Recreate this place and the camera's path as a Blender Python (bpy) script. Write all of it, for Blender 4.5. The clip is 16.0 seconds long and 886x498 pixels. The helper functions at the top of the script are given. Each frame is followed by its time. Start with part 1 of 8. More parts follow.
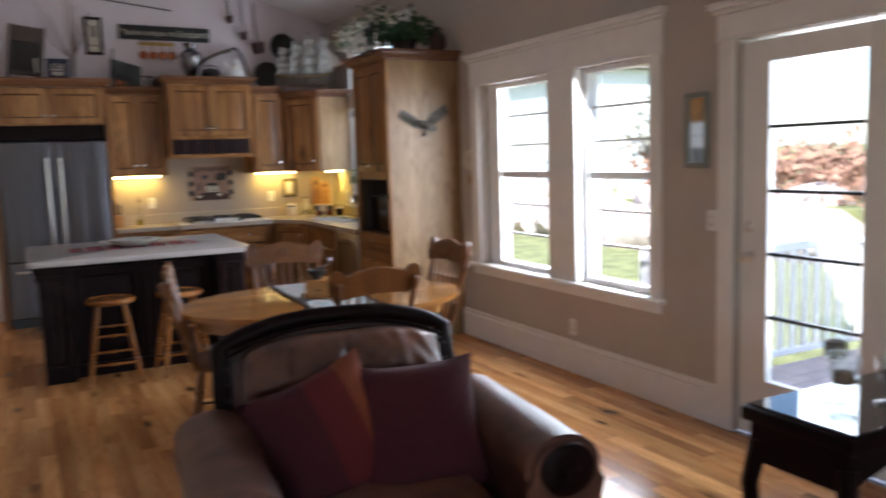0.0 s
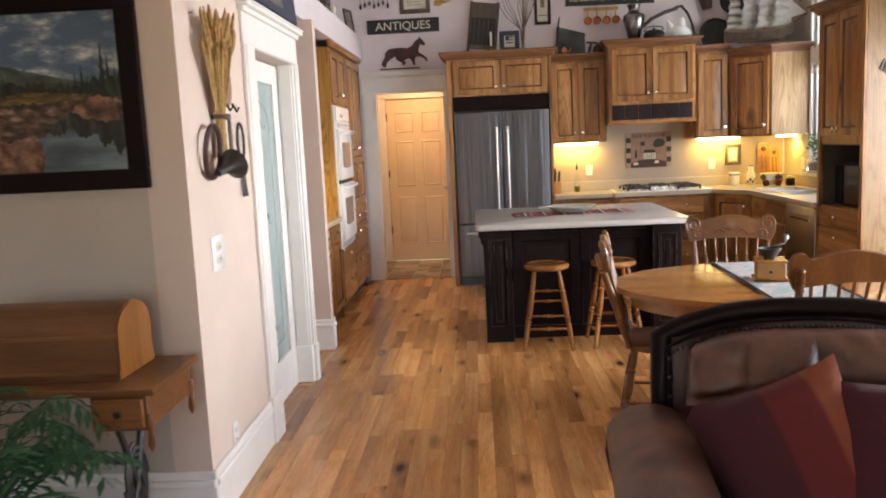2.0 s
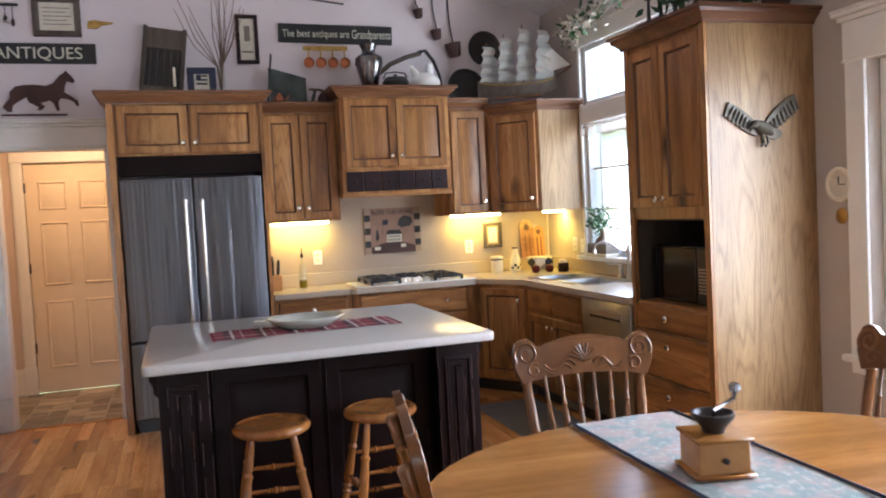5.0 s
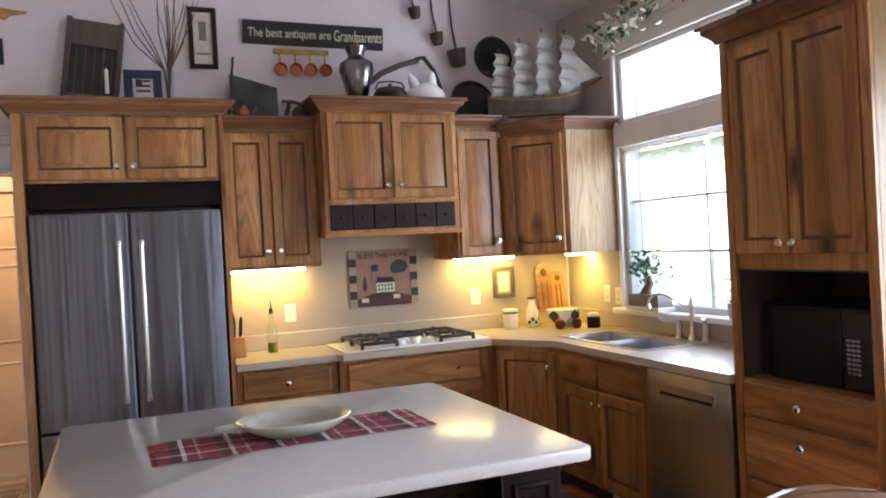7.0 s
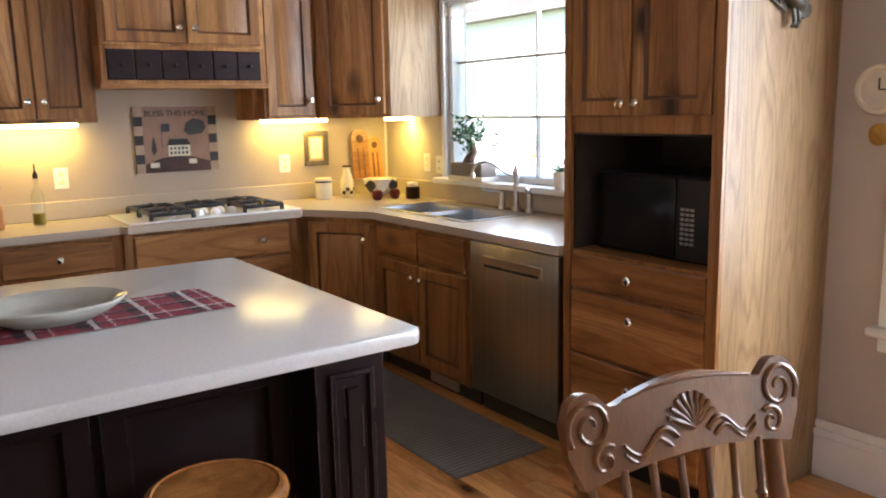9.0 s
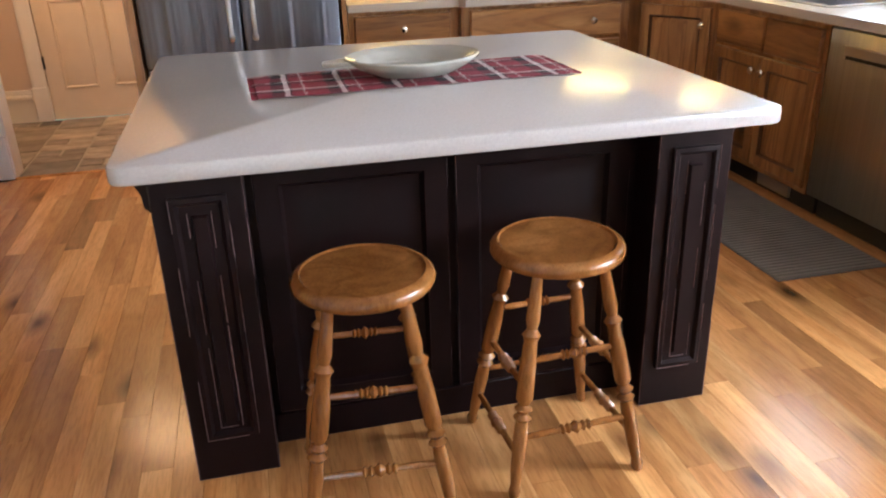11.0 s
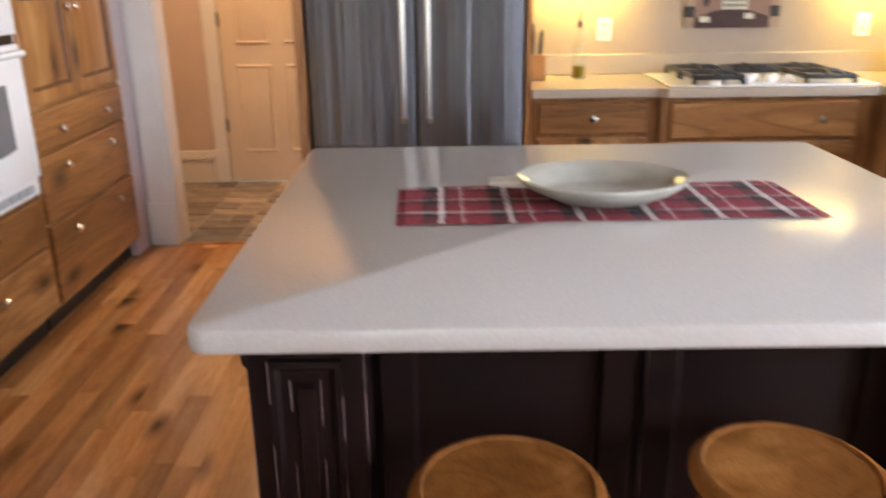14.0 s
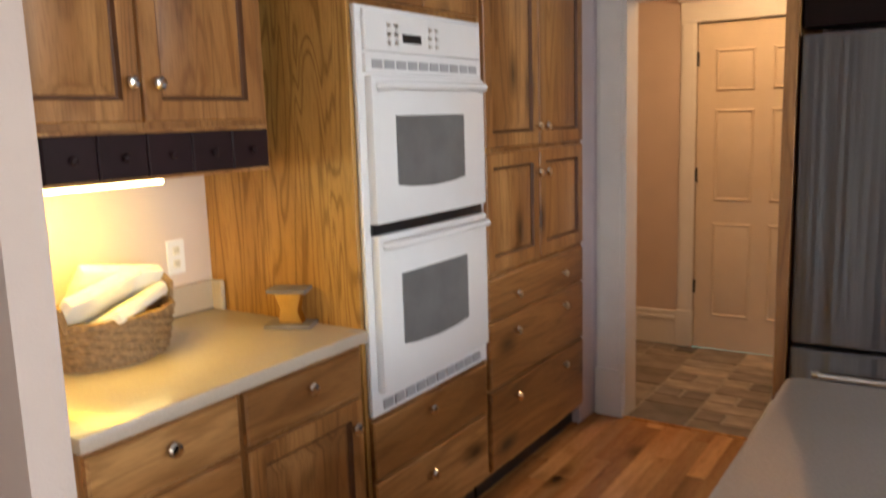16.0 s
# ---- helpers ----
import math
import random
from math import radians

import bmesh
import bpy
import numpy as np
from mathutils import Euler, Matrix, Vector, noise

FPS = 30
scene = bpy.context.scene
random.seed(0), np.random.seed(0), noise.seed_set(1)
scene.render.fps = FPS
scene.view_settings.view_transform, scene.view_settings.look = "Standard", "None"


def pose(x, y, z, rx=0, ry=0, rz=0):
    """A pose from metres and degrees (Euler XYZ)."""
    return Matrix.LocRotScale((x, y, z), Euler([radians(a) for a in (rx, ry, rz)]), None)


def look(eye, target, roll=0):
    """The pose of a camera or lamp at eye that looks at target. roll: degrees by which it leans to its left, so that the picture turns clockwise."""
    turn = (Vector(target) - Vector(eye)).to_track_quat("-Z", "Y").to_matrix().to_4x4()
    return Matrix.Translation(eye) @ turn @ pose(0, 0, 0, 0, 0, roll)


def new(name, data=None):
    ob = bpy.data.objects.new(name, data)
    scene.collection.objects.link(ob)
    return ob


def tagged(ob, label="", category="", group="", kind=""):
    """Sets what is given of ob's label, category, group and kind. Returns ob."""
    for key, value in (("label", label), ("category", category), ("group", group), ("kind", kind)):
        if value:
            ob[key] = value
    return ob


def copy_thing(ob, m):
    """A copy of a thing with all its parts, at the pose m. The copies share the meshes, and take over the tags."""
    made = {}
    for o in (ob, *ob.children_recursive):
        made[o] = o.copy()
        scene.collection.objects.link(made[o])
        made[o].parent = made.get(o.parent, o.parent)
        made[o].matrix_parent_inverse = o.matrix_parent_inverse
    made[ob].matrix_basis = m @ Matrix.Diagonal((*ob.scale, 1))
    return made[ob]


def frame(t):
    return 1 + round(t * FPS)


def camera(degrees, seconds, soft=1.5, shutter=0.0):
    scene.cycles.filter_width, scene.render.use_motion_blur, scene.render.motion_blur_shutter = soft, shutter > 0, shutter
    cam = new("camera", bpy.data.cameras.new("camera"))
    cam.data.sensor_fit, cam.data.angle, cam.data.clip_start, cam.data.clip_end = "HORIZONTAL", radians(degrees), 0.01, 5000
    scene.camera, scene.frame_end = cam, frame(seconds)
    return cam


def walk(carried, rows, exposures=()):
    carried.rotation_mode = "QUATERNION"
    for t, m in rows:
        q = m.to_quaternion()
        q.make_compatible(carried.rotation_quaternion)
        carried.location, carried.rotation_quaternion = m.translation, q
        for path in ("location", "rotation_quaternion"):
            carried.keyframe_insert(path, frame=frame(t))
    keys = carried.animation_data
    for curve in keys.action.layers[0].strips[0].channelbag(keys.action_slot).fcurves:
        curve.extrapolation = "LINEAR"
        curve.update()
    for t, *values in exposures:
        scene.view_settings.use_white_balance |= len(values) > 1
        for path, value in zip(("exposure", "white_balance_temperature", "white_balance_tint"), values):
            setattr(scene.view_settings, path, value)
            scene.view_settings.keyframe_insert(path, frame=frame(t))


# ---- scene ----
cam = camera(58.0, 16.0, soft=1.9, shutter=0.5)
PATH = [
    (0, (0.788, 0.096, 1.562), (1.704, 1.859, 1.331), -1.8),
    (0.5, (0.699, 0.142, 1.547), (1.293, 2.038, 1.323), -1.7),
    (1, (0.692, 0.169, 1.557), (1.047, 2.125, 1.333), -1.4),
    (1.5, (0.709, 0.261, 1.543), (0.839, 2.241, 1.292), -1.4),
    (2, (0.807, 0.473, 1.541), (0.71, 2.453, 1.273), -2.7),
    (2.5, (0.866, 0.8, 1.509), (0.857, 2.781, 1.239), -2.3),
    (3, (0.897, 1.184, 1.52), (1.065, 3.164, 1.292), -1.0),
    (3.5, (0.93, 1.609, 1.545), (1.204, 3.583, 1.373), -1.3),
    (4, (0.95, 2.032, 1.523), (1.394, 3.976, 1.359), -1.5),
    (4.2, (0.928, 2.191, 1.482), (1.422, 4.123, 1.331), -1.8),
    (6.3, (1.003, 3.741, 1.546), (1.711, 5.612, 1.502), -3.1),
    (6.5, (0.99, 3.876, 1.549), (1.706, 5.743, 1.514), -2.9),
    (7, (1.018, 4.167, 1.565), (1.764, 6.023, 1.546), -3.0),
    (7.5, (1.152, 4.413, 1.566), (1.904, 6.267, 1.548), -3.7),
    (8, (1.246, 4.532, 1.465), (2.225, 6.268, 1.3), -3.4),
    (8.5, (1.21, 4.538, 1.498), (2.365, 6.144, 1.205), -2.3),
    (9, (1.202, 4.567, 1.483), (2.333, 6.18, 1.138), -1.2),
    (9.5, (1.184, 4.586, 1.481), (2.165, 6.289, 1.106), -1.2),
    (10, (1.13, 4.612, 1.415), (1.824, 6.41, 0.872), -1.0),
    (12.3, (1.071, 4.604, 1.385), (1.368, 6.379, 0.512), -1.9),
    (12.5, (1.088, 4.6, 1.404), (1.346, 6.395, 0.559), -2.0),
    (13, (1.125, 4.684, 1.438), (1.287, 6.526, 0.674), -2.3),
    (13.5, (1.145, 4.903, 1.426), (1.278, 6.769, 0.717), -1.0),
    (14, (1.169, 5.148, 1.432), (1.173, 7.038, 0.779), -0.7),
    (14.5, (1.176, 5.353, 1.477), (0.735, 7.222, 0.919), -0.2),
    (15, (1.079, 5.488, 1.492), (0.399, 7.3, 0.987), 1.7),
    (15.5, (1.042, 5.578, 1.523), (0.128, 7.293, 1.05), 1.4),
    (16, (1.092, 5.638, 1.553), (0.012, 7.291, 1.232), -1.8),
]
walk(cam, [(t, look(eye, target, roll)) for t, eye, target, roll in PATH],
     [(0, 1.4, 5800, 10), (0.5, 1.9, 6000, 10), (1, 2.1, 6200, 10), (2, 2.3, 6500, 10), (3, 2.1, 6300, 10), (4.2, 2.15, 5700, 10), (6.3, 2.3, 5700, 10), (7.5, 2.15, 5700, 10), (8.5, 2.15, 5800, 10),
      (10, 2.3, 6000, 10), (12.3, 2.95, 5900, 10), (13.5, 2.85, 6000, 10), (14, 2.62, 6100, 10), (15, 2.25, 6300, 10), (16, 1.75, 6500, 10)])
# ---- world, sun and large lights ----
world = bpy.data.worlds.new("sky_world")
scene.world = world
world.use_nodes = True
wn = world.node_tree
sky = wn.nodes.new("ShaderNodeTexSky")
sky.sky_type, sky.sun_disc = "NISHITA", False
sky.sun_elevation, sky.sun_rotation = radians(43), radians(216.9)
wn.links.new(sky.outputs[0], wn.nodes["Background"].inputs[0])
wn.nodes["Background"].inputs[1].default_value = 0.15


def area_lamp(name, place, target, sx, sy, power, color=(1, 1, 1), spread=180):
    d = bpy.data.lights.new(name, "AREA")
    d.shape, d.size, d.size_y, d.energy, d.color, d.spread = "RECTANGLE", sx, sy, power, color, radians(spread)
    ob = new(name, d)
    ob.matrix_world = look(place, target)
    return ob


sun_data = bpy.data.lights.new("sun", "SUN")
sun_data.energy, sun_data.angle, sun_data.color = 5.0, radians(0.6), (1.0, 0.95, 0.87)
new("sun", sun_data).matrix_world = look((-9, -12, 14), (0, 0, 0))

DAY = (0.95, 0.97, 1.0)
area_lamp("daylight_double_window", (4.42, 4.70, 1.45), (1.5, 5.0, 0.2), 1.9, 1.4, 52, DAY, 150)
area_lamp("daylight_french_door", (4.42, 2.60, 1.25), (0, 2.60, 1.05), 0.7, 1.7, 10, DAY, 150)
area_lamp("daylight_kitchen_window", (4.30, 7.9, 1.9), (0, 7.9, 2.6), 1.3, 1.6, 13, DAY, 150)
area_lamp("daylight_living_room", (-0.9, -2.95, 1.5), (-0.9, 5, 1.4), 0.7, 1.8, 3, DAY)
area_lamp("daylight_living_room", (1.7, -2.95, 1.5), (1.7, 5, 1.4), 0.7, 1.8, 3, DAY)
WARM = (1.0, 0.62, 0.05)
area_lamp("mudroom_ceiling_glow", (0.1, 10.2, 2.50), (0.1, 10.2, 0), 0.3, 0.3, 4.2, (1.0, 0.58, 0.26))

# ---- materials ----
MATS = {}


def node_mat(name, rough=0.5, metal=0.0, spec=0.5):
    m = bpy.data.materials.new(name)
    m.use_nodes = True
    b = m.node_tree.nodes["Principled BSDF"]
    b.inputs["Roughness"].default_value, b.inputs["Metallic"].default_value = rough, metal
    b.inputs["Specular IOR Level"].default_value = spec
    MATS[name] = m
    return m, m.node_tree, b


def coords(nt, scale=(1, 1, 1), kind="Object"):
    tc = nt.nodes.new("ShaderNodeTexCoord")
    mp = nt.nodes.new("ShaderNodeMapping")
    mp.inputs["Scale"].default_value = scale
    nt.links.new(tc.outputs[kind], mp.inputs[0])
    return mp.outputs[0]


def noise_tex(nt, vec, scale, detail=4, rough=0.55, dist=0.0):
    n = nt.nodes.new("ShaderNodeTexNoise")
    n.inputs["Scale"].default_value, n.inputs["Detail"].default_value = scale, detail
    n.inputs["Roughness"].default_value, n.inputs["Distortion"].default_value = rough, dist
    nt.links.new(vec, n.inputs["Vector"])
    return n.outputs["Fac"]


def ramp(nt, fac, stops):
    r = nt.nodes.new("ShaderNodeValToRGB")
    while len(r.color_ramp.elements) < len(stops):
        r.color_ramp.elements.new(0.5)
    for e, (p, c) in zip(r.color_ramp.elements, stops):
        e.position = p
        e.color = (*c, 1) if len(c) == 3 else c
    nt.links.new(fac, r.inputs[0])
    return r.outputs[0]


def mix(nt, fac, a, b, mode="MIX"):
    n = nt.nodes.new("ShaderNodeMix")
    n.data_type, n.blend_type = "RGBA", mode
    for s, v in ((n.inputs["Factor"], fac), (n.inputs["A"], a), (n.inputs["B"], b)):
        if isinstance(v, bpy.types.NodeSocket):
            nt.links.new(v, s)
        elif isinstance(v, tuple):
            s.default_value = (*v, 1)
        else:
            s.default_value = v
    return n.outputs["Result"]


def bump(nt, b, height, strength=0.2, distance=0.01):
    n = nt.nodes.new("ShaderNodeBump")
    n.inputs["Strength"].default_value, n.inputs["Distance"].default_value = strength, distance
    nt.links.new(height, n.inputs["Height"])
    nt.links.new(n.outputs[0], b.inputs["Normal"])


def vary(nt, col, amount, island=False):
    """Shifts the brightness of each piece a little."""
    if island:
        src = nt.nodes.new("ShaderNodeNewGeometry").outputs["Random Per Island"]
    else:
        src = nt.nodes.new("ShaderNodeObjectInfo").outputs["Random"]
    mr = nt.nodes.new("ShaderNodeMapRange")
    mr.inputs["To Min"].default_value, mr.inputs["To Max"].default_value = 1 - amount, 1 + amount
    nt.links.new(src, mr.inputs["Value"])
    hsv = nt.nodes.new("ShaderNodeHueSaturation")
    nt.links.new(mr.outputs[0], hsv.inputs["Value"])
    nt.links.new(col, hsv.inputs["Color"])
    return hsv.outputs[0]


def plain(name, c, rough=0.5, metal=0.0, wob=0.12, scale=8, bmp=0.0, bscale=60, spec=0.5):
    m, nt, b = node_mat(name, rough, metal, spec)
    v = coords(nt)
    dark, light = tuple(x * (1 - wob) for x in c), tuple(min(1, x * (1 + wob)) for x in c)
    nt.links.new(ramp(nt, noise_tex(nt, v, scale), [(0.3, dark), (0.7, light)]), b.inputs["Base Color"])
    if bmp:
        bump(nt, b, noise_tex(nt, v, bscale, 3), bmp, 0.004)
    return m


def wood(name, dark, mid, light, axis="z", rough=0.38, knots=True, varied=0.1, grain=1.0, island=False, lined=0.55, freq=60.0, deep=(0.70, 0.64, 0.57), rings=3.2):
    """Sawn wood: broad tone, arched growth lines, fine pores and knots, another cut for each piece."""
    m, nt, b = node_mat(name, rough)
    st = {"x": (0.09, 1, 1), "y": (1, 0.09, 1), "z": (1, 1, 0.09)}[axis]
    v = coords(nt, st)
    if island:
        rand = nt.nodes.new("ShaderNodeNewGeometry").outputs["Random Per Island"]
    else:
        rand = nt.nodes.new("ShaderNodeObjectInfo").outputs["Random"]
    add = nt.nodes.new("ShaderNodeVectorMath")
    sc = nt.nodes.new("ShaderNodeVectorMath")
    sc.operation = "SCALE"
    sc.inputs["Scale"].default_value = 37.0
    cb = nt.nodes.new("ShaderNodeCombineXYZ")
    for i in range(3):
        nt.links.new(rand, cb.inputs[i])
    nt.links.new(cb.outputs[0], sc.inputs[0])
    nt.links.new(v, add.inputs[0])
    nt.links.new(sc.outputs[0], add.inputs[1])
    v = add.outputs[0]
    broad = noise_tex(nt, v, 5 * grain, 3, 0.55, 0.6)
    low = noise_tex(nt, v, rings * grain, 2, 0.5, 0.9)
    times = nt.nodes.new("ShaderNodeMath")
    times.operation = "MULTIPLY"
    times.inputs[1].default_value = freq
    nt.links.new(low, times.inputs[0])
    sine = nt.nodes.new("ShaderNodeMath")
    sine.operation = "SINE"
    nt.links.new(times.outputs[0], sine.inputs[0])
    half = nt.nodes.new("ShaderNodeMath")
    half.operation = "MULTIPLY_ADD"
    half.inputs[1].default_value, half.inputs[2].default_value = 0.5, 0.5
    nt.links.new(sine.outputs[0], half.inputs[0])
    fine = noise_tex(nt, v, 150 * grain, 3, 0.6)
    col = ramp(nt, broad, [(0.3, tuple((p + q) / 2 for p, q in zip(dark, mid))), (0.5, mid), (0.7, light)])
    lines = ramp(nt, half.outputs[0], [(0.0, deep), (0.3, (0.93, 0.92, 0.90)), (0.8, (1.04, 1.04, 1.04))])
    col = mix(nt, lined, col, lines, "MULTIPLY")
    col = mix(nt, 0.4, col, ramp(nt, fine, [(0.36, (0.55, 0.5, 0.45)), (0.55, (1.05, 1.05, 1.05))]), "MULTIPLY")
    if knots:
        vo = nt.nodes.new("ShaderNodeTexVoronoi")
        vo.inputs["Scale"].default_value = 4.4
        mp = nt.nodes.new("ShaderNodeMapping")
        mp.inputs["Scale"].default_value = tuple(1.0 if q == 1 else 5.0 for q in st)
        nt.links.new(v, mp.inputs[0])
        nt.links.new(mp.outputs[0], vo.inputs["Vector"])
        k = ramp(nt, vo.outputs["Distance"], [(0.06, (0.95, 0.95, 0.95)), (0.11, (0.6, 0.6, 0.6)), (0.25, (0, 0, 0))])
        col = mix(nt, k, col, tuple(c * 0.28 for c in dark))
    col = vary(nt, col, varied, island)
    nt.links.new(col, b.inputs["Base Color"])
    bump(nt, b, fine, 0.12, 0.003)
    return m


CABC = ((0.085, 0.031, 0.010), (0.325, 0.145, 0.044), (0.50, 0.265, 0.097))
CAB = wood("rustic_cabinet_wood", *CABC, "z", 0.36, lined=0.55, freq=70.0, deep=(0.52, 0.43, 0.34), rings=5.0)
CABX = wood("rustic_cabinet_wood_across", *CABC, "y", 0.36, lined=0.55, freq=70.0, deep=(0.52, 0.43, 0.34), rings=5.0)
CABXX = wood("rustic_cabinet_wood_along_x", *CABC, "x", 0.36, lined=0.55, freq=70.0, deep=(0.52, 0.43, 0.34), rings=5.0)
CROWNW = wood("dark_crown_wood", (0.06, 0.022, 0.01), (0.15, 0.062, 0.026), (0.24, 0.11, 0.048), "x", 0.4, knots=False)
GLAZE = plain("dark_glaze_in_grooves", (0.10, 0.038, 0.013), 0.5, wob=0.3)
PANEL = wood("oak_panel_wood", (0.20, 0.11, 0.045), (0.32, 0.195, 0.088), (0.42, 0.275, 0.13), "z", 0.42, knots=False, lined=0.6, freq=80.0, deep=(0.58, 0.50, 0.42), rings=6.0)
OAKSIDE = wood("brown_oak_side", (0.20, 0.09, 0.02), (0.40, 0.205, 0.05), (0.50, 0.29, 0.085), "z", 0.4, knots=False, lined=0.7, freq=90.0, deep=(0.45, 0.37, 0.28), rings=7.0)
CHAIRW = wood("chair_oak", (0.07, 0.026, 0.008), (0.145, 0.056, 0.016), (0.22, 0.094, 0.028), "z", 0.28, knots=False, lined=0.3)
TABLEW = wood("table_oak", (0.18, 0.072, 0.019), (0.31, 0.135, 0.035), (0.42, 0.205, 0.06), "x", 0.16, knots=False, lined=0.3)
STOOLW = wood("stool_oak", (0.10, 0.036, 0.010), (0.22, 0.085, 0.021), (0.34, 0.148, 0.042), "z", 0.22, knots=False, lined=0.5)
FLOORW = wood("oak_floor", (0.21, 0.080, 0.024), (0.51, 0.235, 0.080), (0.66, 0.36, 0.14), "y", 0.2, knots=True, lined=0.42, varied=0.27)
FLOORWI = wood("oak_floor_far", (0.21, 0.080, 0.024), (0.51, 0.235, 0.080), (0.66, 0.36, 0.14), "y", 0.2, knots=True, lined=0.42, varied=0.27, island=True)
SEWW = wood("sewing_cabinet_walnut", (0.09, 0.034, 0.012), (0.17, 0.07, 0.024), (0.25, 0.11, 0.04), "x", 0.35, knots=False)
WALL = plain("lavender_white_plaster", (0.68, 0.62, 0.66), 0.85, wob=0.04, scale=3, bmp=0.15, bscale=120)
WALLR = plain("greige_plaster", (0.47, 0.42, 0.375), 0.85, wob=0.04, scale=3, bmp=0.15, bscale=120)
# tan, with the shade below the wall cabinets mixed into the tone
WALLK = plain("shade_darkened_tan_plaster", (0.41, 0.335, 0.275), 0.8, wob=0.05, scale=3, bmp=0.15, bscale=120)
WALLP = plain("tan_plaster", (0.64, 0.53, 0.465), 0.85, wob=0.04, scale=3, bmp=0.15, bscale=120)
CEIL = plain("ceiling_plaster", (0.82, 0.80, 0.81), 0.9, wob=0.04, bmp=0.2, bscale=90)
TRIM = plain("white_trim_paint", (0.80, 0.79, 0.77), 0.4, wob=0.03)
CREAM = plain("cream_door_paint", (0.74, 0.62, 0.48), 0.45, wob=0.03)
BLACKW = plain("espresso_painted_wood", (0.0075, 0.0028, 0.0031), 0.46, wob=0.25, bmp=0.05, spec=0.13)
PLUM = plain("plum_painted_wood", (0.017, 0.006, 0.008), 0.5, wob=0.25, spec=0.25)
QUARTZ = plain("pale_quartz", (0.43, 0.405, 0.39), 0.18, wob=0.06, scale=140)
COUNTER = plain("beige_solid_surface", (0.47, 0.395, 0.315), 0.24, wob=0.06, scale=160)
WHITE = plain("white_enamel", (0.82, 0.82, 0.82), 0.22, wob=0.02)
DARKGLASS = plain("grey_oven_glass", (0.17, 0.17, 0.17), 0.12, wob=0.1)
BLACK = plain("black_plastic", (0.012, 0.012, 0.013), 0.3, wob=0.2)
IRON = plain("black_iron", (0.022, 0.02, 0.02), 0.5, wob=0.3, bmp=0.2)
CHROME = plain("polished_chrome", (0.78, 0.76, 0.72), 0.12, 1.0, wob=0.03)
NICKEL = plain("satin_nickel", (0.62, 0.60, 0.57), 0.28, 1.0, wob=0.04)
COPPER = plain("copper", (0.42, 0.16, 0.08), 0.25, 1.0, wob=0.12)
PEWTER = plain("pewter", (0.22, 0.21, 0.22), 0.25, 1.0, wob=0.25, scale=20)
LEATHER = plain("brown_leather", (0.118, 0.054, 0.037), 0.36, wob=0.55, scale=7, bmp=0.35, bscale=110)
RED = plain("burgundy_cloth", (0.048, 0.004, 0.009), 0.9, wob=0.2, scale=60, bmp=0.3, bscale=300)
RED2 = plain("brick_red_cloth", (0.095, 0.011, 0.010), 0.9, wob=0.2, scale=60, bmp=0.3, bscale=300)
GLOW = node_mat("lamp_strip")
GLOW[2].inputs["Emission Color"].default_value = (1.0, 0.80, 0.30, 1)
GLOW[2].inputs["Emission Strength"].default_value = 6.0
GLOW = GLOW[0]


def brushed(name, c, rough, axis=2, wavy=0.28, stretch=0.0):
    m, nt, b = node_mat(name, rough, 1.0)
    b.inputs["Anisotropic"].default_value, b.inputs["Anisotropic Rotation"].default_value = stretch, 0.25
    s = [90, 90, 90]
    s[axis] = 0.6
    v = coords(nt, tuple(s))
    f = noise_tex(nt, v, 1.0, 3)
    nt.links.new(ramp(nt, f, [(0.3, tuple(x * 0.85 for x in c)), (0.7, c)]), b.inputs["Base Color"])
    w = [9, 9, 9]
    w[axis] = 0.25
    bump(nt, b, noise_tex(nt, coords(nt, tuple(w)), 1.0, 2), wavy, 0.04)
    return m


STEEL = brushed("brushed_stainless", (0.235, 0.245, 0.28), 0.5, wavy=1.0, stretch=0.9)
STEEL2 = brushed("dishwasher_stainless", (0.46, 0.43, 0.36), 0.32, wavy=0.1)


def glass_mat(name, rough=0.0, tint=(1, 1, 1), see=0.9):
    m = bpy.data.materials.new(name)
    m.use_nodes = True
    nt = m.node_tree
    nt.nodes.clear()
    out = nt.nodes.new("ShaderNodeOutputMaterial")
    tr = nt.nodes.new("ShaderNodeBsdfTransparent")
    tr.inputs[0].default_value = (*tint, 1)
    gl = nt.nodes.new("ShaderNodeBsdfGlossy")
    gl.inputs["Roughness"].default_value = rough
    mx = nt.nodes.new("ShaderNodeMixShader")
    fr = nt.nodes.new("ShaderNodeLayerWeight")
    pw = nt.nodes.new("ShaderNodeMath")
    pw.operation = "POWER"
    pw.inputs[1].default_value = 5.0
    nt.links.new(fr.outputs["Facing"], pw.inputs[0])
    sc = nt.nodes.new("ShaderNodeMath")
    sc.operation = "MULTIPLY_ADD"
    sc.inputs[1].default_value, sc.inputs[2].default_value = 0.8, 0.03
    nt.links.new(pw.outputs[0], sc.inputs[0])
    nt.links.new(sc.outputs[0], mx.inputs[0])
    nt.links.new(tr.outputs[0], mx.inputs[1])
    nt.links.new(gl.outputs[0], mx.inputs[2])
    nt.links.new(mx.outputs[0], out.inputs[0])
    return m


GLASS = glass_mat("window_glass")
FROST, fnt, fb = node_mat("frosted_glass", 0.35)
fb.inputs["Transmission Weight"].default_value = 0.55
fb.inputs["Base Color"].default_value = (0.62, 0.76, 0.76, 1)
bump(fnt, fb, noise_tex(fnt, coords(fnt), 25, 3), 0.2, 0.01)


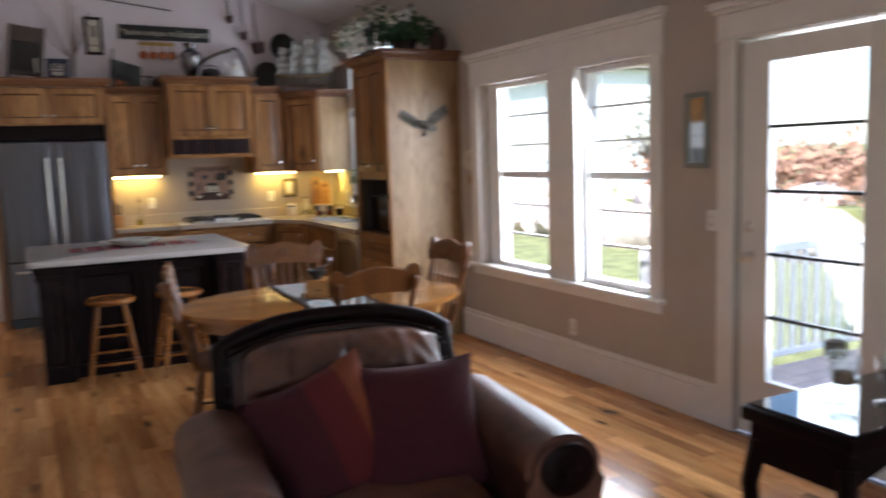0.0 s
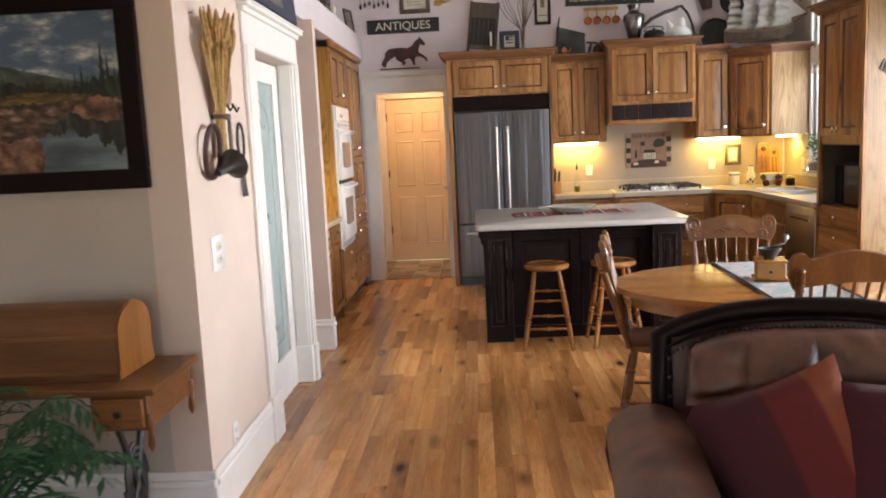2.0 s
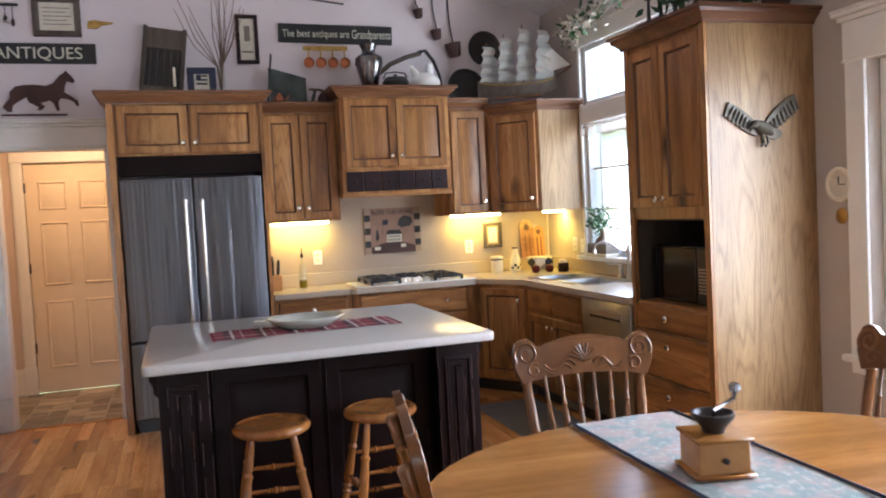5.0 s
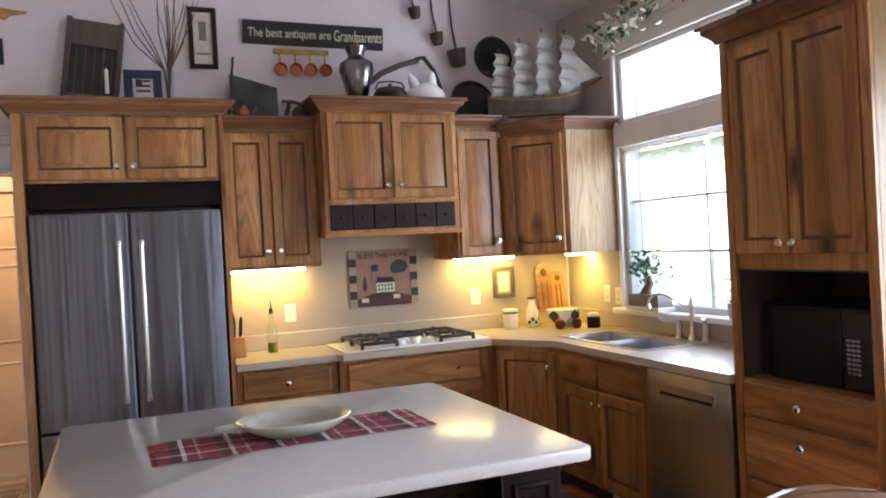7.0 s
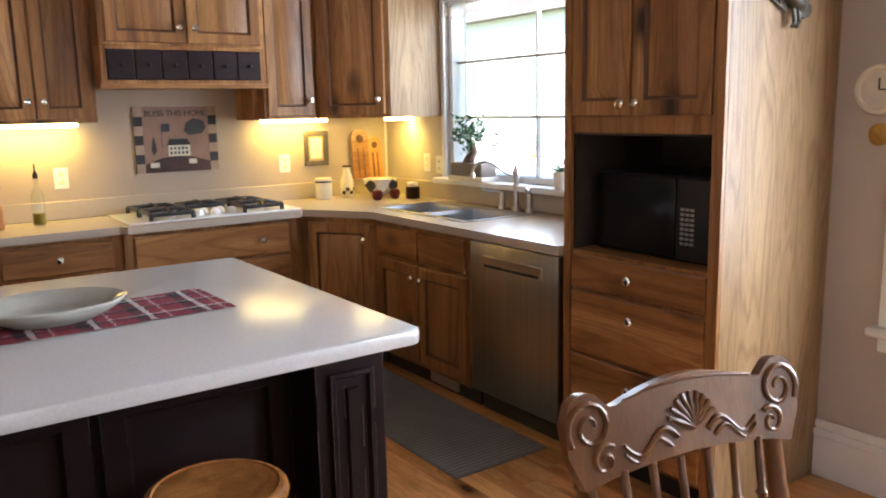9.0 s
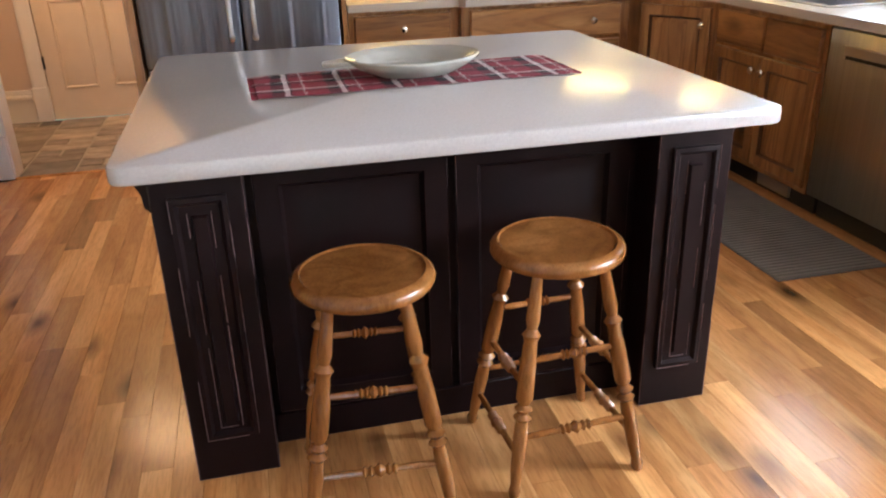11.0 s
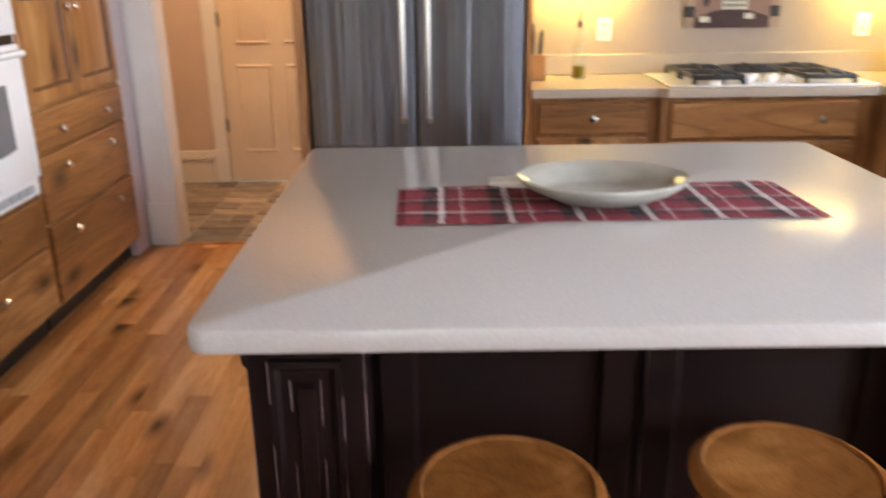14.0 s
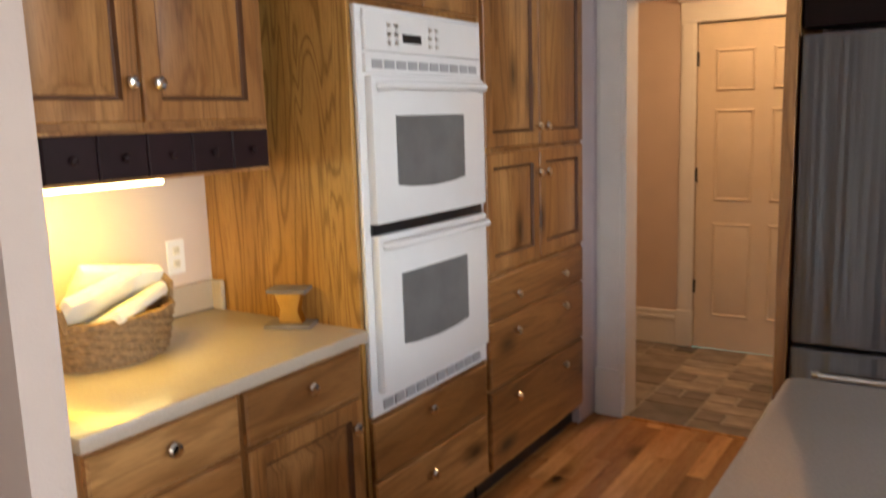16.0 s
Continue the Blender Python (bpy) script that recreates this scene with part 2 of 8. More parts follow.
# ---- mesh helpers ----
def finish(name, bm, material, smooth=None):
    bmesh.ops.recalc_face_normals(bm, faces=bm.faces)
    me = bpy.data.meshes.new(name)
    bm.to_mesh(me)
    bm.free()
    me.materials.append(material)
    if smooth:
        me.polygons.foreach_set("use_smooth", [True] * len(me.polygons))
        me.set_sharp_from_angle(angle=radians(smooth))
    return me


def part(name, bm, material, parent, label="", smooth=40):
    ob = new(name, finish(name, bm, material, smooth))
    if parent:
        ob.parent = parent
    if label:
        ob["label"] = label
    return ob


def thing(name, label, category, group="", kind=""):
    return tagged(new(name), label, category, group, kind)


def solo(name, bm, material, label, category, group="", kind="", smooth=40):
    return tagged(part(name, bm, material, None, "", smooth), label, category, group, kind)


def struct(name, bm, material, label, category, smooth=None):
    return tagged(part(name, bm, material, None, "", smooth), label, category, kind="structure")


def box(x0, x1, y0, y1, z0, z1, bev=0.0, bm=None, seg=1):
    bm = bm or bmesh.new()
    r = bmesh.ops.create_cube(bm, size=1, matrix=Matrix.Translation(((x0 + x1) / 2, (y0 + y1) / 2, (z0 + z1) / 2)) @ Matrix.Diagonal((abs(x1 - x0), abs(y1 - y0), abs(z1 - z0), 1)))
    if bev:
        es = {e for v in r["verts"] for e in v.link_edges}
        bmesh.ops.bevel(bm, geom=list(es), offset=bev, segments=seg, affect="EDGES", profile=0.5)
    return bm


def lathe(profile, seg=16, m=None, bm=None):
    """Rings of (radius, height) round z."""
    bm = bm or bmesh.new()
    m = m or Matrix()
    rings = []
    for r, z in profile:
        rings.append([bm.verts.new(m @ Vector((r * math.cos(2 * math.pi * i / seg), r * math.sin(2 * math.pi * i / seg), z))) for i in range(seg)])
    for a, b in zip(rings, rings[1:]):
        for i in range(seg):
            bm.faces.new((a[i], a[(i + 1) % seg], b[(i + 1) % seg], b[i]))
    bm.faces.new(rings[0][::-1])
    bm.faces.new(rings[-1])
    return bm


def turned(p0, p1, shape, seg=10, bm=None):
    """A turned stick from p0 to p1; shape: (share of the length, radius)."""
    a, b = Vector(p0), Vector(p1)
    d = b - a
    m = Matrix.Translation(a) @ d.to_track_quat("Z", "Y").to_matrix().to_4x4()
    return lathe([(r, t * d.length) for t, r in shape], seg, m, bm)


def tube(points, r, seg=6, bm=None, taper=1.0):
    """A round bar along points."""
    bm = bm or bmesh.new()
    pts = [Vector(p) for p in points]
    rings = []
    for i, p in enumerate(pts):
        d = (pts[min(i + 1, len(pts) - 1)] - pts[max(i - 1, 0)]).normalized()
        q = d.to_track_quat("Z", "Y").to_matrix()
        rr = r * (1 + (taper - 1) * i / (len(pts) - 1))
        rings.append([bm.verts.new(p + q @ Vector((rr * math.cos(2 * math.pi * k / seg), rr * math.sin(2 * math.pi * k / seg), 0))) for k in range(seg)])
    for a, b in zip(rings, rings[1:]):
        best = min(range(seg), key=lambda s: sum((a[i].co - b[(i + s) % seg].co).length for i in range(seg)))
        for i in range(seg):
            bm.faces.new((a[i], a[(i + 1) % seg], b[(i + 1 + best) % seg], b[(i + best) % seg]))
    bm.faces.new(rings[0][::-1])
    bm.faces.new(rings[-1])
    return bm


def extrude_outline(pts, depth, m=None, bm=None):
    """A flat shape (x, z) made thick along y from 0 to depth."""
    bm = bm or bmesh.new()
    m = m or Matrix()
    a = [bm.verts.new(m @ Vector((x, 0, z))) for x, z in pts]
    b = [bm.verts.new(m @ Vector((x, depth, z))) for x, z in pts]
    bm.faces.new(a)
    bm.faces.new(b[::-1])
    n = len(pts)
    for i in range(n):
        bm.faces.new((a[i], b[i], b[(i + 1) % n], a[(i + 1) % n]))
    return bm


def prism(pts, z0, z1, bm=None, bev=0.0):
    """A plan outline (x, y) made tall."""
    bm = bm or bmesh.new()
    a = [bm.verts.new((x, y, z0)) for x, y in pts]
    b = [bm.verts.new((x, y, z1)) for x, y in pts]
    bm.faces.new(a[::-1])
    bm.faces.new(b)
    n = len(pts)
    for i in range(n):
        bm.faces.new((a[i], a[(i + 1) % n], b[(i + 1) % n], b[i]))
    if bev:
        es = [e for e in bm.edges if e.verts[0].co.z == e.verts[1].co.z]
        bmesh.ops.bevel(bm, geom=es, offset=bev, segments=2, affect="EDGES", profile=0.5)
    return bm


def rings_rect(w, h, steps, m, bm=None):
    """A rectangle w by h in (x, z) whose outline steps inwards: (inset, height along -y)."""
    bm = bm or bmesh.new()
    rings = []
    for ins, out in steps:
        rings.append([bm.verts.new(m @ Vector(c)) for c in ((ins, -out, ins), (w - ins, -out, ins), (w - ins, -out, h - ins), (ins, -out, h - ins))])
    for a, b in zip(rings, rings[1:]):
        for i in range(4):
            bm.faces.new((a[i], a[(i + 1) % 4], b[(i + 1) % 4], b[i]))
    bm.faces.new(rings[0][::-1])
    bm.faces.new(rings[-1])
    return bm


def facing(origin, yaw):
    """A frame whose x runs along a front, z up and -y out of the front. yaw 0 faces -y, 90 faces +x, -90 faces -x."""
    return Matrix.Translation(origin) @ Matrix.Rotation(radians(yaw), 4, "Z")


RAISED = [(0, 0), (0, 0.016), (0.004, 0.02), (0.055, 0.02), (0.061, 0.009), (0.068, 0.007), (0.098, 0.018)]
SLAB = [(0, 0), (0, 0.014), (0.006, 0.02)]


def knob_bm(m):
    return lathe([(0.006, 0), (0.006, 0.012), (0.014, 0.017), (0.0165, 0.023), (0.013, 0.029), (0.004, 0.031)], 12, m @ Matrix.Rotation(radians(90), 4, "X"))


def cab_door(parent, m, x, z, w, h, material, knob=None, shape=RAISED, name="door"):
    """One cabinet front with its knob; x, z from the frame's origin."""
    scale = min(1, min(w, h) / 0.24)
    steps = [(i * scale, o) for i, o in shape] if shape is RAISED else shape
    d = part(name, rings_rect(w, h, steps, m @ Matrix.Translation((x, 0, z))), material, parent, smooth=30)
    if shape is RAISED and material is not BLACKW:
        d.data.materials.append(GLAZE)
        for k in range(12, 20):
            d.data.polygons[k].material_index = 1
    if knob:
        part("knob", knob_bm(m @ Matrix.Translation((x + knob[0], -0.018, z + knob[1])) @ Matrix.Diagonal((1.2, 1.2, 1.2, 1))), CHROME, d, "polished knob")
    return d


def crown(parent, pts, z, material, closed=False, name="crown"):
    """Crown moulding along plan points; the outside lies to the right of the way."""
    prof = [(0, 0), (0.012, 0), (0.014, 0.012), (0.03, 0.03), (0.05, 0.045), (0.055, 0.062), (0.07, 0.066), (0.07, 0.082), (0, 0.082)]
    bm = bmesh.new()
    rows = []
    n = len(pts)
    for i in range(n):
        p = Vector((*pts[i], 0))
        d0 = (p - Vector((*pts[i - 1], 0))).normalized() if i else None
        d1 = (Vector((*pts[i + 1], 0)) - p).normalized() if i < n - 1 else None
        d0, d1 = d0 or d1, d1 or d0
        n0, n1 = Vector((d0.y, -d0.x, 0)), Vector((d1.y, -d1.x, 0))
        nn = (n0 + n1) / (1 + n0.dot(n1))
        rows.append([bm.verts.new(p + nn * o + Vector((0, 0, z + h))) for o, h in prof])
    for a, b in zip(rows, rows[1:]):
        for k in range(len(prof)):
            bm.faces.new((a[k], a[(k + 1) % len(prof)], b[(k + 1) % len(prof)], b[k]))
    bm.faces.new(rows[0])
    bm.faces.new(rows[-1][::-1])
    return part(name, bm, material, parent, smooth=25)


def wall_bm(axis, p0, p1, a0, a1, z0, z1, holes=()):
    """A wall across axis from p0 to p1, along the other axis from a0 to a1, with openings (a, a, z, z)."""
    bm = bmesh.new()
    put = (lambda u0, u1, w0, w1: box(p0, p1, u0, u1, w0, w1, bm=bm)) if axis == "x" else (lambda u0, u1, w0, w1: box(u0, u1, p0, p1, w0, w1, bm=bm))
    cuts = sorted({a0, a1, *[h[0] for h in holes], *[h[1] for h in holes]})
    for u0, u1 in zip(cuts, cuts[1:]):
        z = z0
        for h in sorted((h for h in holes if h[0] <= u0 and h[1] >= u1), key=lambda h: h[2]):
            if h[2] > z:
                put(u0, u1, z, h[2])
            z = h[3]
        if z1 > z:
            put(u0, u1, z, z1)
    return bm


# ---- the shell of the rooms ----
XR, YB, XL = 4.16, 9.45, -0.34
struct("wall_north", wall_bm("y", YB, YB + 0.13, -4.08, XR, 0, 4.3, [(-0.31, 0.46, 0, 2.10)]), WALL, "lavender white plastered kitchen wall with a doorway", "wall")
KW = (7.16, 8.71, 1.06, 2.75)
DW_ = (3.82, 5.86, 0.66, 2.12)
FD = (2.18, 3.17, 0.0, 2.12)
struct("wall_east", wall_bm("x", XR, XR + 0.16, -3.2, YB + 0.13, 0, 3.4, [KW, DW_, FD]), WALLR, "greige plastered outer wall with windows and a glazed door", "wall")
struct("wall_pantry", wall_bm("x", XL - 0.16, XL, 3.58, 5.64, 0, 4.3, [(4.64, 5.58, 0, 2.06)]), WALLP, "tan plastered wall with the pantry door", "wall")
struct("wall_painting", wall_bm("y", 3.58, 3.70, -4.08, XL - 0.16, 0, 4.3), WALLR, "greige plastered living room wall with the landscape painting", "wall")
struct("wall_column", box(-1.25, -0.36, 6.40, 6.49, 0, 2.46), WALLP, "plastered end of a partition wall", "wall")
struct("wall_hall", wall_bm("x", -1.47, -1.35, 3.70, YB, 0, 4.3), WALLP, "plain plastered hall wall", "wall")
struct("wall_west", wall_bm("x", -4.2, -4.08, -3.2, YB + 0.13, 0, 4.3), WALLR, "plain plastered living room wall", "wall")
struct("wall_south", wall_bm("y", -3.2, -3.06, -4.08, XR, 0, 4.6, [(-1.3, 2.1, 0.6, 2.4)]), WALLR, "plastered living room wall with a wide window", "wall")
struct("beam", box(-1.35, -0.42, 5.64, YB, 2.46, 2.70, 0.004), WALL, "white plastered beam with a display ledge over the left cabinets", "beam")
struct("wall_hall_end", wall_bm("y", 5.52, 5.64, -1.35, XL - 0.16, 0, 2.46), WALLP, "plain plastered hall wall", "wall")
cb = bmesh.new()
for ys in ((-3.2, YB + 0.14),):
    lo = [cb.verts.new((x, y, z)) for y in ys for x, z in ((XR + 0.2, 3.13), (0.2, 4.25), (-4.3, 3.2))]
    hi = [cb.verts.new((x, y, z)) for y in ys for x, z in ((XR + 0.2, 3.25), (0.2, 4.37), (-4.3, 3.32))]
    for i in (0, 1):
        cb.faces.new((lo[i], lo[i + 1], lo[i + 4], lo[i + 3]))
        cb.faces.new((hi[i], hi[i + 1], hi[i + 4], hi[i + 3]))
    for a, b in ((0, 3), (2, 5)):
        cb.faces.new((lo[a], lo[b], hi[b], hi[a]))
struct("ceiling", cb, CEIL, "pale vaulted plaster ceiling", "ceiling")
# mudroom
struct("wall_mudroom_north", wall_bm("y", 10.87, 11.0, -1.6, 1.4, 0, 2.6, [(-0.36, 0.46, 0, 2.1)]), WALLP, "tan plastered mudroom wall", "wall")
struct("wall_mudroom_west", wall_bm("x", -1.02, -0.90, YB + 0.13, 10.87, 0, 2.6), WALLP, "tan plastered mudroom wall", "wall")
struct("wall_mudroom_east", wall_bm("x", 1.2, 1.32, YB + 0.13, 10.87, 0, 2.6), WALLP, "tan plastered mudroom wall", "wall")
struct("ceiling_mudroom", box(-1.02, 1.32, YB + 0.13, 11.0, 2.6, 2.7), CEIL, "plain mudroom ceiling", "ceiling")


def skirting(name, x0, x1, y0, y1):
    along_y = abs(y1 - y0) > abs(x1 - x0)
    bm = bmesh.new()
    if along_y:
        s = 1 if x1 > x0 else -1
        box(x0, x0 + s * 0.018, y0, y1, 0, 0.17, 0.003, bm)
        box(x0, x0 + s * 0.028, y0, y1, 0.17, 0.20, 0.006, bm)
        box(x0, x0 + s * 0.016, y0, y1, 0.20, 0.235, 0.005, bm)
    else:
        s = 1 if y1 > y0 else -1
        box(x0, x1, y0, y0 + s * 0.018, 0, 0.17, 0.003, bm)
        box(x0, x1, y0, y0 + s * 0.028, 0.17, 0.20, 0.006, bm)
        box(x0, x1, y0, y0 + s * 0.016, 0.20, 0.235, 0.005, bm)
    return struct(name, bm, TRIM, "tall white moulded baseboard", "baseboard", 30)


skirting("baseboard_east", XR, XR - 0.02, 3.28, 6.2)
skirting("baseboard_pantry", XL, XL + 0.02, 3.58, 4.47)
skirting("baseboard_painting", -3.9, XL + 0.018, 3.58, 3.56)
skirting("baseboard_column", -0.6, -0.34, 6.40, 6.38)
skirting("baseboard_column_end", -0.36, -0.34, 6.40, 6.485)
skirting("baseboard_mudroom", -0.88, -0.44, 10.87, 10.85)
skirting("baseboard_mudroom_west", -0.90, -0.88, 9.6, 10.84)


def header_cap(parent, x0, x1, y, z, depth=0.05, yaw=0, height=0.19):
    """A tall head casing with a cornice, on a wall front along x."""
    m = facing((y, x0, z), yaw) if yaw == 90 else facing((x0, y, z), yaw)
    w = x1 - x0
    bm = bmesh.new()
    for a, b, d, h0, h1 in ((0, w, 0.022, 0, 0.012), (0.005, w - 0.005, 0.018, 0.012, height - 0.06), (-0.01, w + 0.01, 0.035, height - 0.06, height - 0.035), (-0.025, w + 0.025, 0.06, height - 0.035, height - 0.012), (-0.03, w + 0.03, 0.066, height - 0.012, height)):
        q = bmesh.new()
        box(a, b, -d, 0, h0, h1, 0.004, q)
        q.transform(m)
        me = bpy.data.meshes.new("t")
        q.to_mesh(me)
        q.free()
        bm.from_mesh(me)
        bpy.data.meshes.remove(me)
    return part("head_casing", bm, TRIM, parent, smooth=30)


def casing_leg(parent, m, x0, x1, h, plinth=True, z0=0.0):
    bm = bmesh.new()
    box(x0, x1, -0.02, 0, z0 + (0.25 if plinth else 0), h, 0.004, bm)
    box(x0 + 0.015, x1 - 0.015, -0.027, -0.018, z0 + (0.25 if plinth else 0), h, 0.003, bm)
    if plinth:
        box(x0 - 0.006, x1 + 0.006, -0.034, 0, z0, z0 + 0.25, 0.006, bm)
    bm.transform(m)
    return part("casing_leg", bm, TRIM, parent, smooth=30)


# doorway to the mudroom
dw = tagged(new("doorway_casing"), "white moulded casing round the mudroom doorway", "door casing", kind="structure")
mm = facing((0, YB, 0), 0)
casing_leg(dw, mm, -0.45, -0.31, 2.10)
casing_leg(dw, mm, 0.46, 0.55, 2.10)
header_cap(dw, -0.46, 0.56, YB, 2.10, height=0.22)
part("jamb", box(-0.31, -0.297, YB - 0.018, YB + 0.14, 0, 2.1), TRIM, dw)
part("jamb", box(0.447, 0.46, YB - 0.018, YB + 0.14, 0, 2.1), TRIM, dw)
part("jamb_head", box(-0.297, 0.447, YB - 0.018, YB + 0.14, 2.087, 2.1), TRIM, dw)

# ---- doors and windows ----
def panel_door(name, m, w, h, material, label, panels, knob_x):
    d = tagged(new(name), label, "door", kind="structure")
    bm = bmesh.new()
    box(0, w, 0, 0.035, 0, h, 0.003, bm)
    bm.transform(m)
    part("leaf", bm, material, d)
    for x, z, pw, ph in panels:
        part("panel", rings_rect(pw, ph, [(0, -0.004), (0, 0.002), (0.012, 0.012), (0.022, 0.001), (0.06, 0.013)], m @ Matrix.Translation((x, 0, z))), material, d, smooth=25)
    part("door_knob", lathe([(0.028, 0), (0.028, 0.006), (0.01, 0.012), (0.01, 0.03), (0.026, 0.04), (0.029, 0.052), (0.02, 0.064), (0.004, 0.067)], 16, m @ Matrix.Translation((knob_x, 0, 0.95)) @ Matrix.Rotation(radians(90), 4, "X")), NICKEL, d, "dark nickel round knob")
    return d


md = panel_door("door_1", facing((-0.355, 10.872, 0.001), 0), 0.81, 2.085, CREAM, "cream painted six-panel door, closed, in the mudroom",
                [(0.11, 1.67, 0.24, 0.26), (0.45, 1.67, 0.24, 0.26), (0.11, 0.98, 0.24, 0.58), (0.45, 0.98, 0.24, 0.58), (0.11, 0.22, 0.24, 0.62), (0.45, 0.22, 0.24, 0.62)], 0.74)
# added unseen sheet behind the leaf, keeps sky light out of the door gap
part("door_stop", box(-0.36, 0.46, 10.912, 10.93, 0, 2.1), CREAM, md)
for hz in (0.37, 1.10, 1.83):
    part("hinge", lathe([(0.008, 0), (0.008, 0.09)], 8, Matrix.Translation((-0.352, 10.862, hz))), IRON, md, "dark door hinge")
mc = tagged(new("mudroom_door_casing"), "cream white casing of the mudroom door", "door casing", kind="structure")
mm = facing((0, 10.87, 0), 0)
casing_leg(mc, mm, -0.46, -0.36, 2.1)
casing_leg(mc, mm, 0.46, 0.56, 2.1)
header_cap(mc, -0.47, 0.57, 10.87, 2.1)

# pantry door with etched glass
mp_ = facing((XL - 0.10, 4.645, 0), 90)
pd = tagged(new("door_2"), "white pantry door with a tall frosted etched glass pane, closed", "door", kind="structure")
for nm, a in (("stile", (0, 0.13, 0, 2.05)), ("stile", (0.785, 0.93, 0, 2.05)), ("rail", (0.13, 0.785, 0, 0.26)), ("rail", (0.13, 0.785, 1.93, 2.05))):
    bm = box(a[0], a[1], 0.0, 0.04, a[2], a[3], 0.003)
    bm.transform(mp_)
    part(nm, bm, TRIM, pd)
bm = box(0.125, 0.79, 0.015, 0.025, 0.255, 1.935)
bm.transform(mp_)
part("glass_pane", bm, FROST, pd, "pale blue-green frosted glass with etched scrolls")
ETCH = plain("etched_glass_line", (0.40, 0.47, 0.46), 0.6)
arch_ = [(0.46 + 0.22 * math.cos(radians(a)), 0.013, 1.66 + 0.16 * math.sin(radians(a))) for a in range(0, 181, 12)]
lines_ = [[(0.68, 0.013, 0.36)] + arch_ + [(0.24, 0.013, 0.36), (0.68, 0.013, 0.36)]]
for cz, sc in ((1.68, 1.0), (1.12, 1.2), (0.46, 0.8)):
    for s in (-1, 1):
        lines_.append([(0.46 + s * sc * (0.02 + 0.05 * a / 3 + 0.035 * (1 - a / 8) * math.cos(a)), 0.013, cz + sc * 0.045 * (1 - a / 8) * math.sin(a)) for a in [i * 0.45 for i in range(16)]])
        lines_.append([(0.46 + s * sc * 0.012 * math.sin(a), 0.013, cz - sc * (0.03 + 0.03 * a)) for a in [i * 0.4 for i in range(10)]])
for pts in lines_:
    bm = tube(pts, 0.0028, 4)
    bm.transform(mp_)
    part("etching", bm, ETCH, pd, "etched scroll")
pc = tagged(new("pantry_door_casing"), "white fluted casing with a cornice round the pantry door", "door casing", kind="structure")
mm = facing((XL, 0, 0), 90)
casing_leg(pc, mm, 4.47, 4.64, 2.06)
casing_leg(pc, mm, 5.582, 5.64, 2.06)
casing_leg(pc, facing((0, 5.58, 0), 0), XL - 0.098, XL + 0.004, 2.06)
part("jamb", box(XL - 0.16, XL, 4.628, 4.64, 0, 2.06), TRIM, pc)
header_cap(pc, 4.46, 5.65, XL, 2.06, yaw=90, height=0.22)


def sash_window(name, y0, y1, z0, z1, zr, cols, rows_top, rows_bot, label, deep=0.07):
    """A double-hung window in the east wall, opening y0..y1, meeting rail at zr."""
    w = tagged(new(name), label, "window", kind="structure")
    x = XR + deep
    t = 0.035
    for nm, a in (("window_frame", (y0, y0 + t, z0, z1)), ("window_frame", (y1 - t, y1, z0, z1)), ("window_frame", (y0 + t, y1 - t, z0, z0 + t)), ("window_frame", (y0 + t, y1 - t, z1 - t, z1))):
        part(nm, box(x - 0.05, x + 0.05, *a, 0.003), TRIM, w)
    if zr:
        part("meeting_rail", box(x - 0.03, x + 0.03, y0 + t, y1 - t, zr - 0.025, zr + 0.025, 0.003), TRIM, w)
    part("pane", box(x - 0.004, x + 0.004, y0 + t, y1 - t, z0 + t, z1 - t), GLASS, w).visible_shadow = False
    for lo, hi, n in ((z0 + t, zr or z1 - t, rows_bot), (zr or z1, z1 - t, rows_top)):
        for k in range(1, n):
            zz = lo + (hi - lo) * k / n
            part("muntin", box(x - 0.012, x + 0.012, y0 + t, y1 - t, zz - 0.008, zz + 0.008), TRIM, w)
    for k in range(1, cols):
        yy = y0 + (y1 - y0) * k / cols
        part("muntin", box(x - 0.012, x + 0.012, yy - 0.008, yy + 0.008, z0 + t, z1 - t), TRIM, w)
    return w


sash_window("window_1", 3.82, 4.55, 0.66, 2.12, 1.40, 1, 3, 3, "white double-hung window with horizontal bars", 0.11)
sash_window("window_2", 4.88, 5.69, 0.66, 2.12, 1.40, 1, 3, 3, "white double-hung window with horizontal bars", 0.11)
wc = tagged(new("window_casing"), "wide white casing round the double window", "window casing", kind="structure")
part("mullion", box(XR - 0.02, XR + 0.155, 4.55, 4.88, 0.66, 2.12, 0.004), TRIM, wc)
part("jamb_filler", box(XR + 0.075, XR + 0.155, 5.69, 5.86, 0.66, 2.12, 0.004), TRIM, wc)
part("side_casing", box(XR - 0.022, XR, 5.86, 5.98, 0.66, 2.12, 0.004), TRIM, wc)
part("side_casing", box(XR - 0.022, XR, 3.72, 3.82, 0.66, 2.12, 0.004), TRIM, wc)
part("window_sill", box(XR - 0.06, XR + 0.06, 3.69, 6.01, 0.625, 0.66, 0.008), TRIM, wc)
part("apron", box(XR - 0.02, XR, 3.72, 5.98, 0.565, 0.625, 0.004), TRIM, wc)
header_cap(wc, 3.70, 6.0, 0, 2.12, yaw=0, height=0.26).matrix_world = Matrix.Translation((XR, 3.70 + 6.0, 0)) @ Matrix.Rotation(radians(-90), 4, "Z")

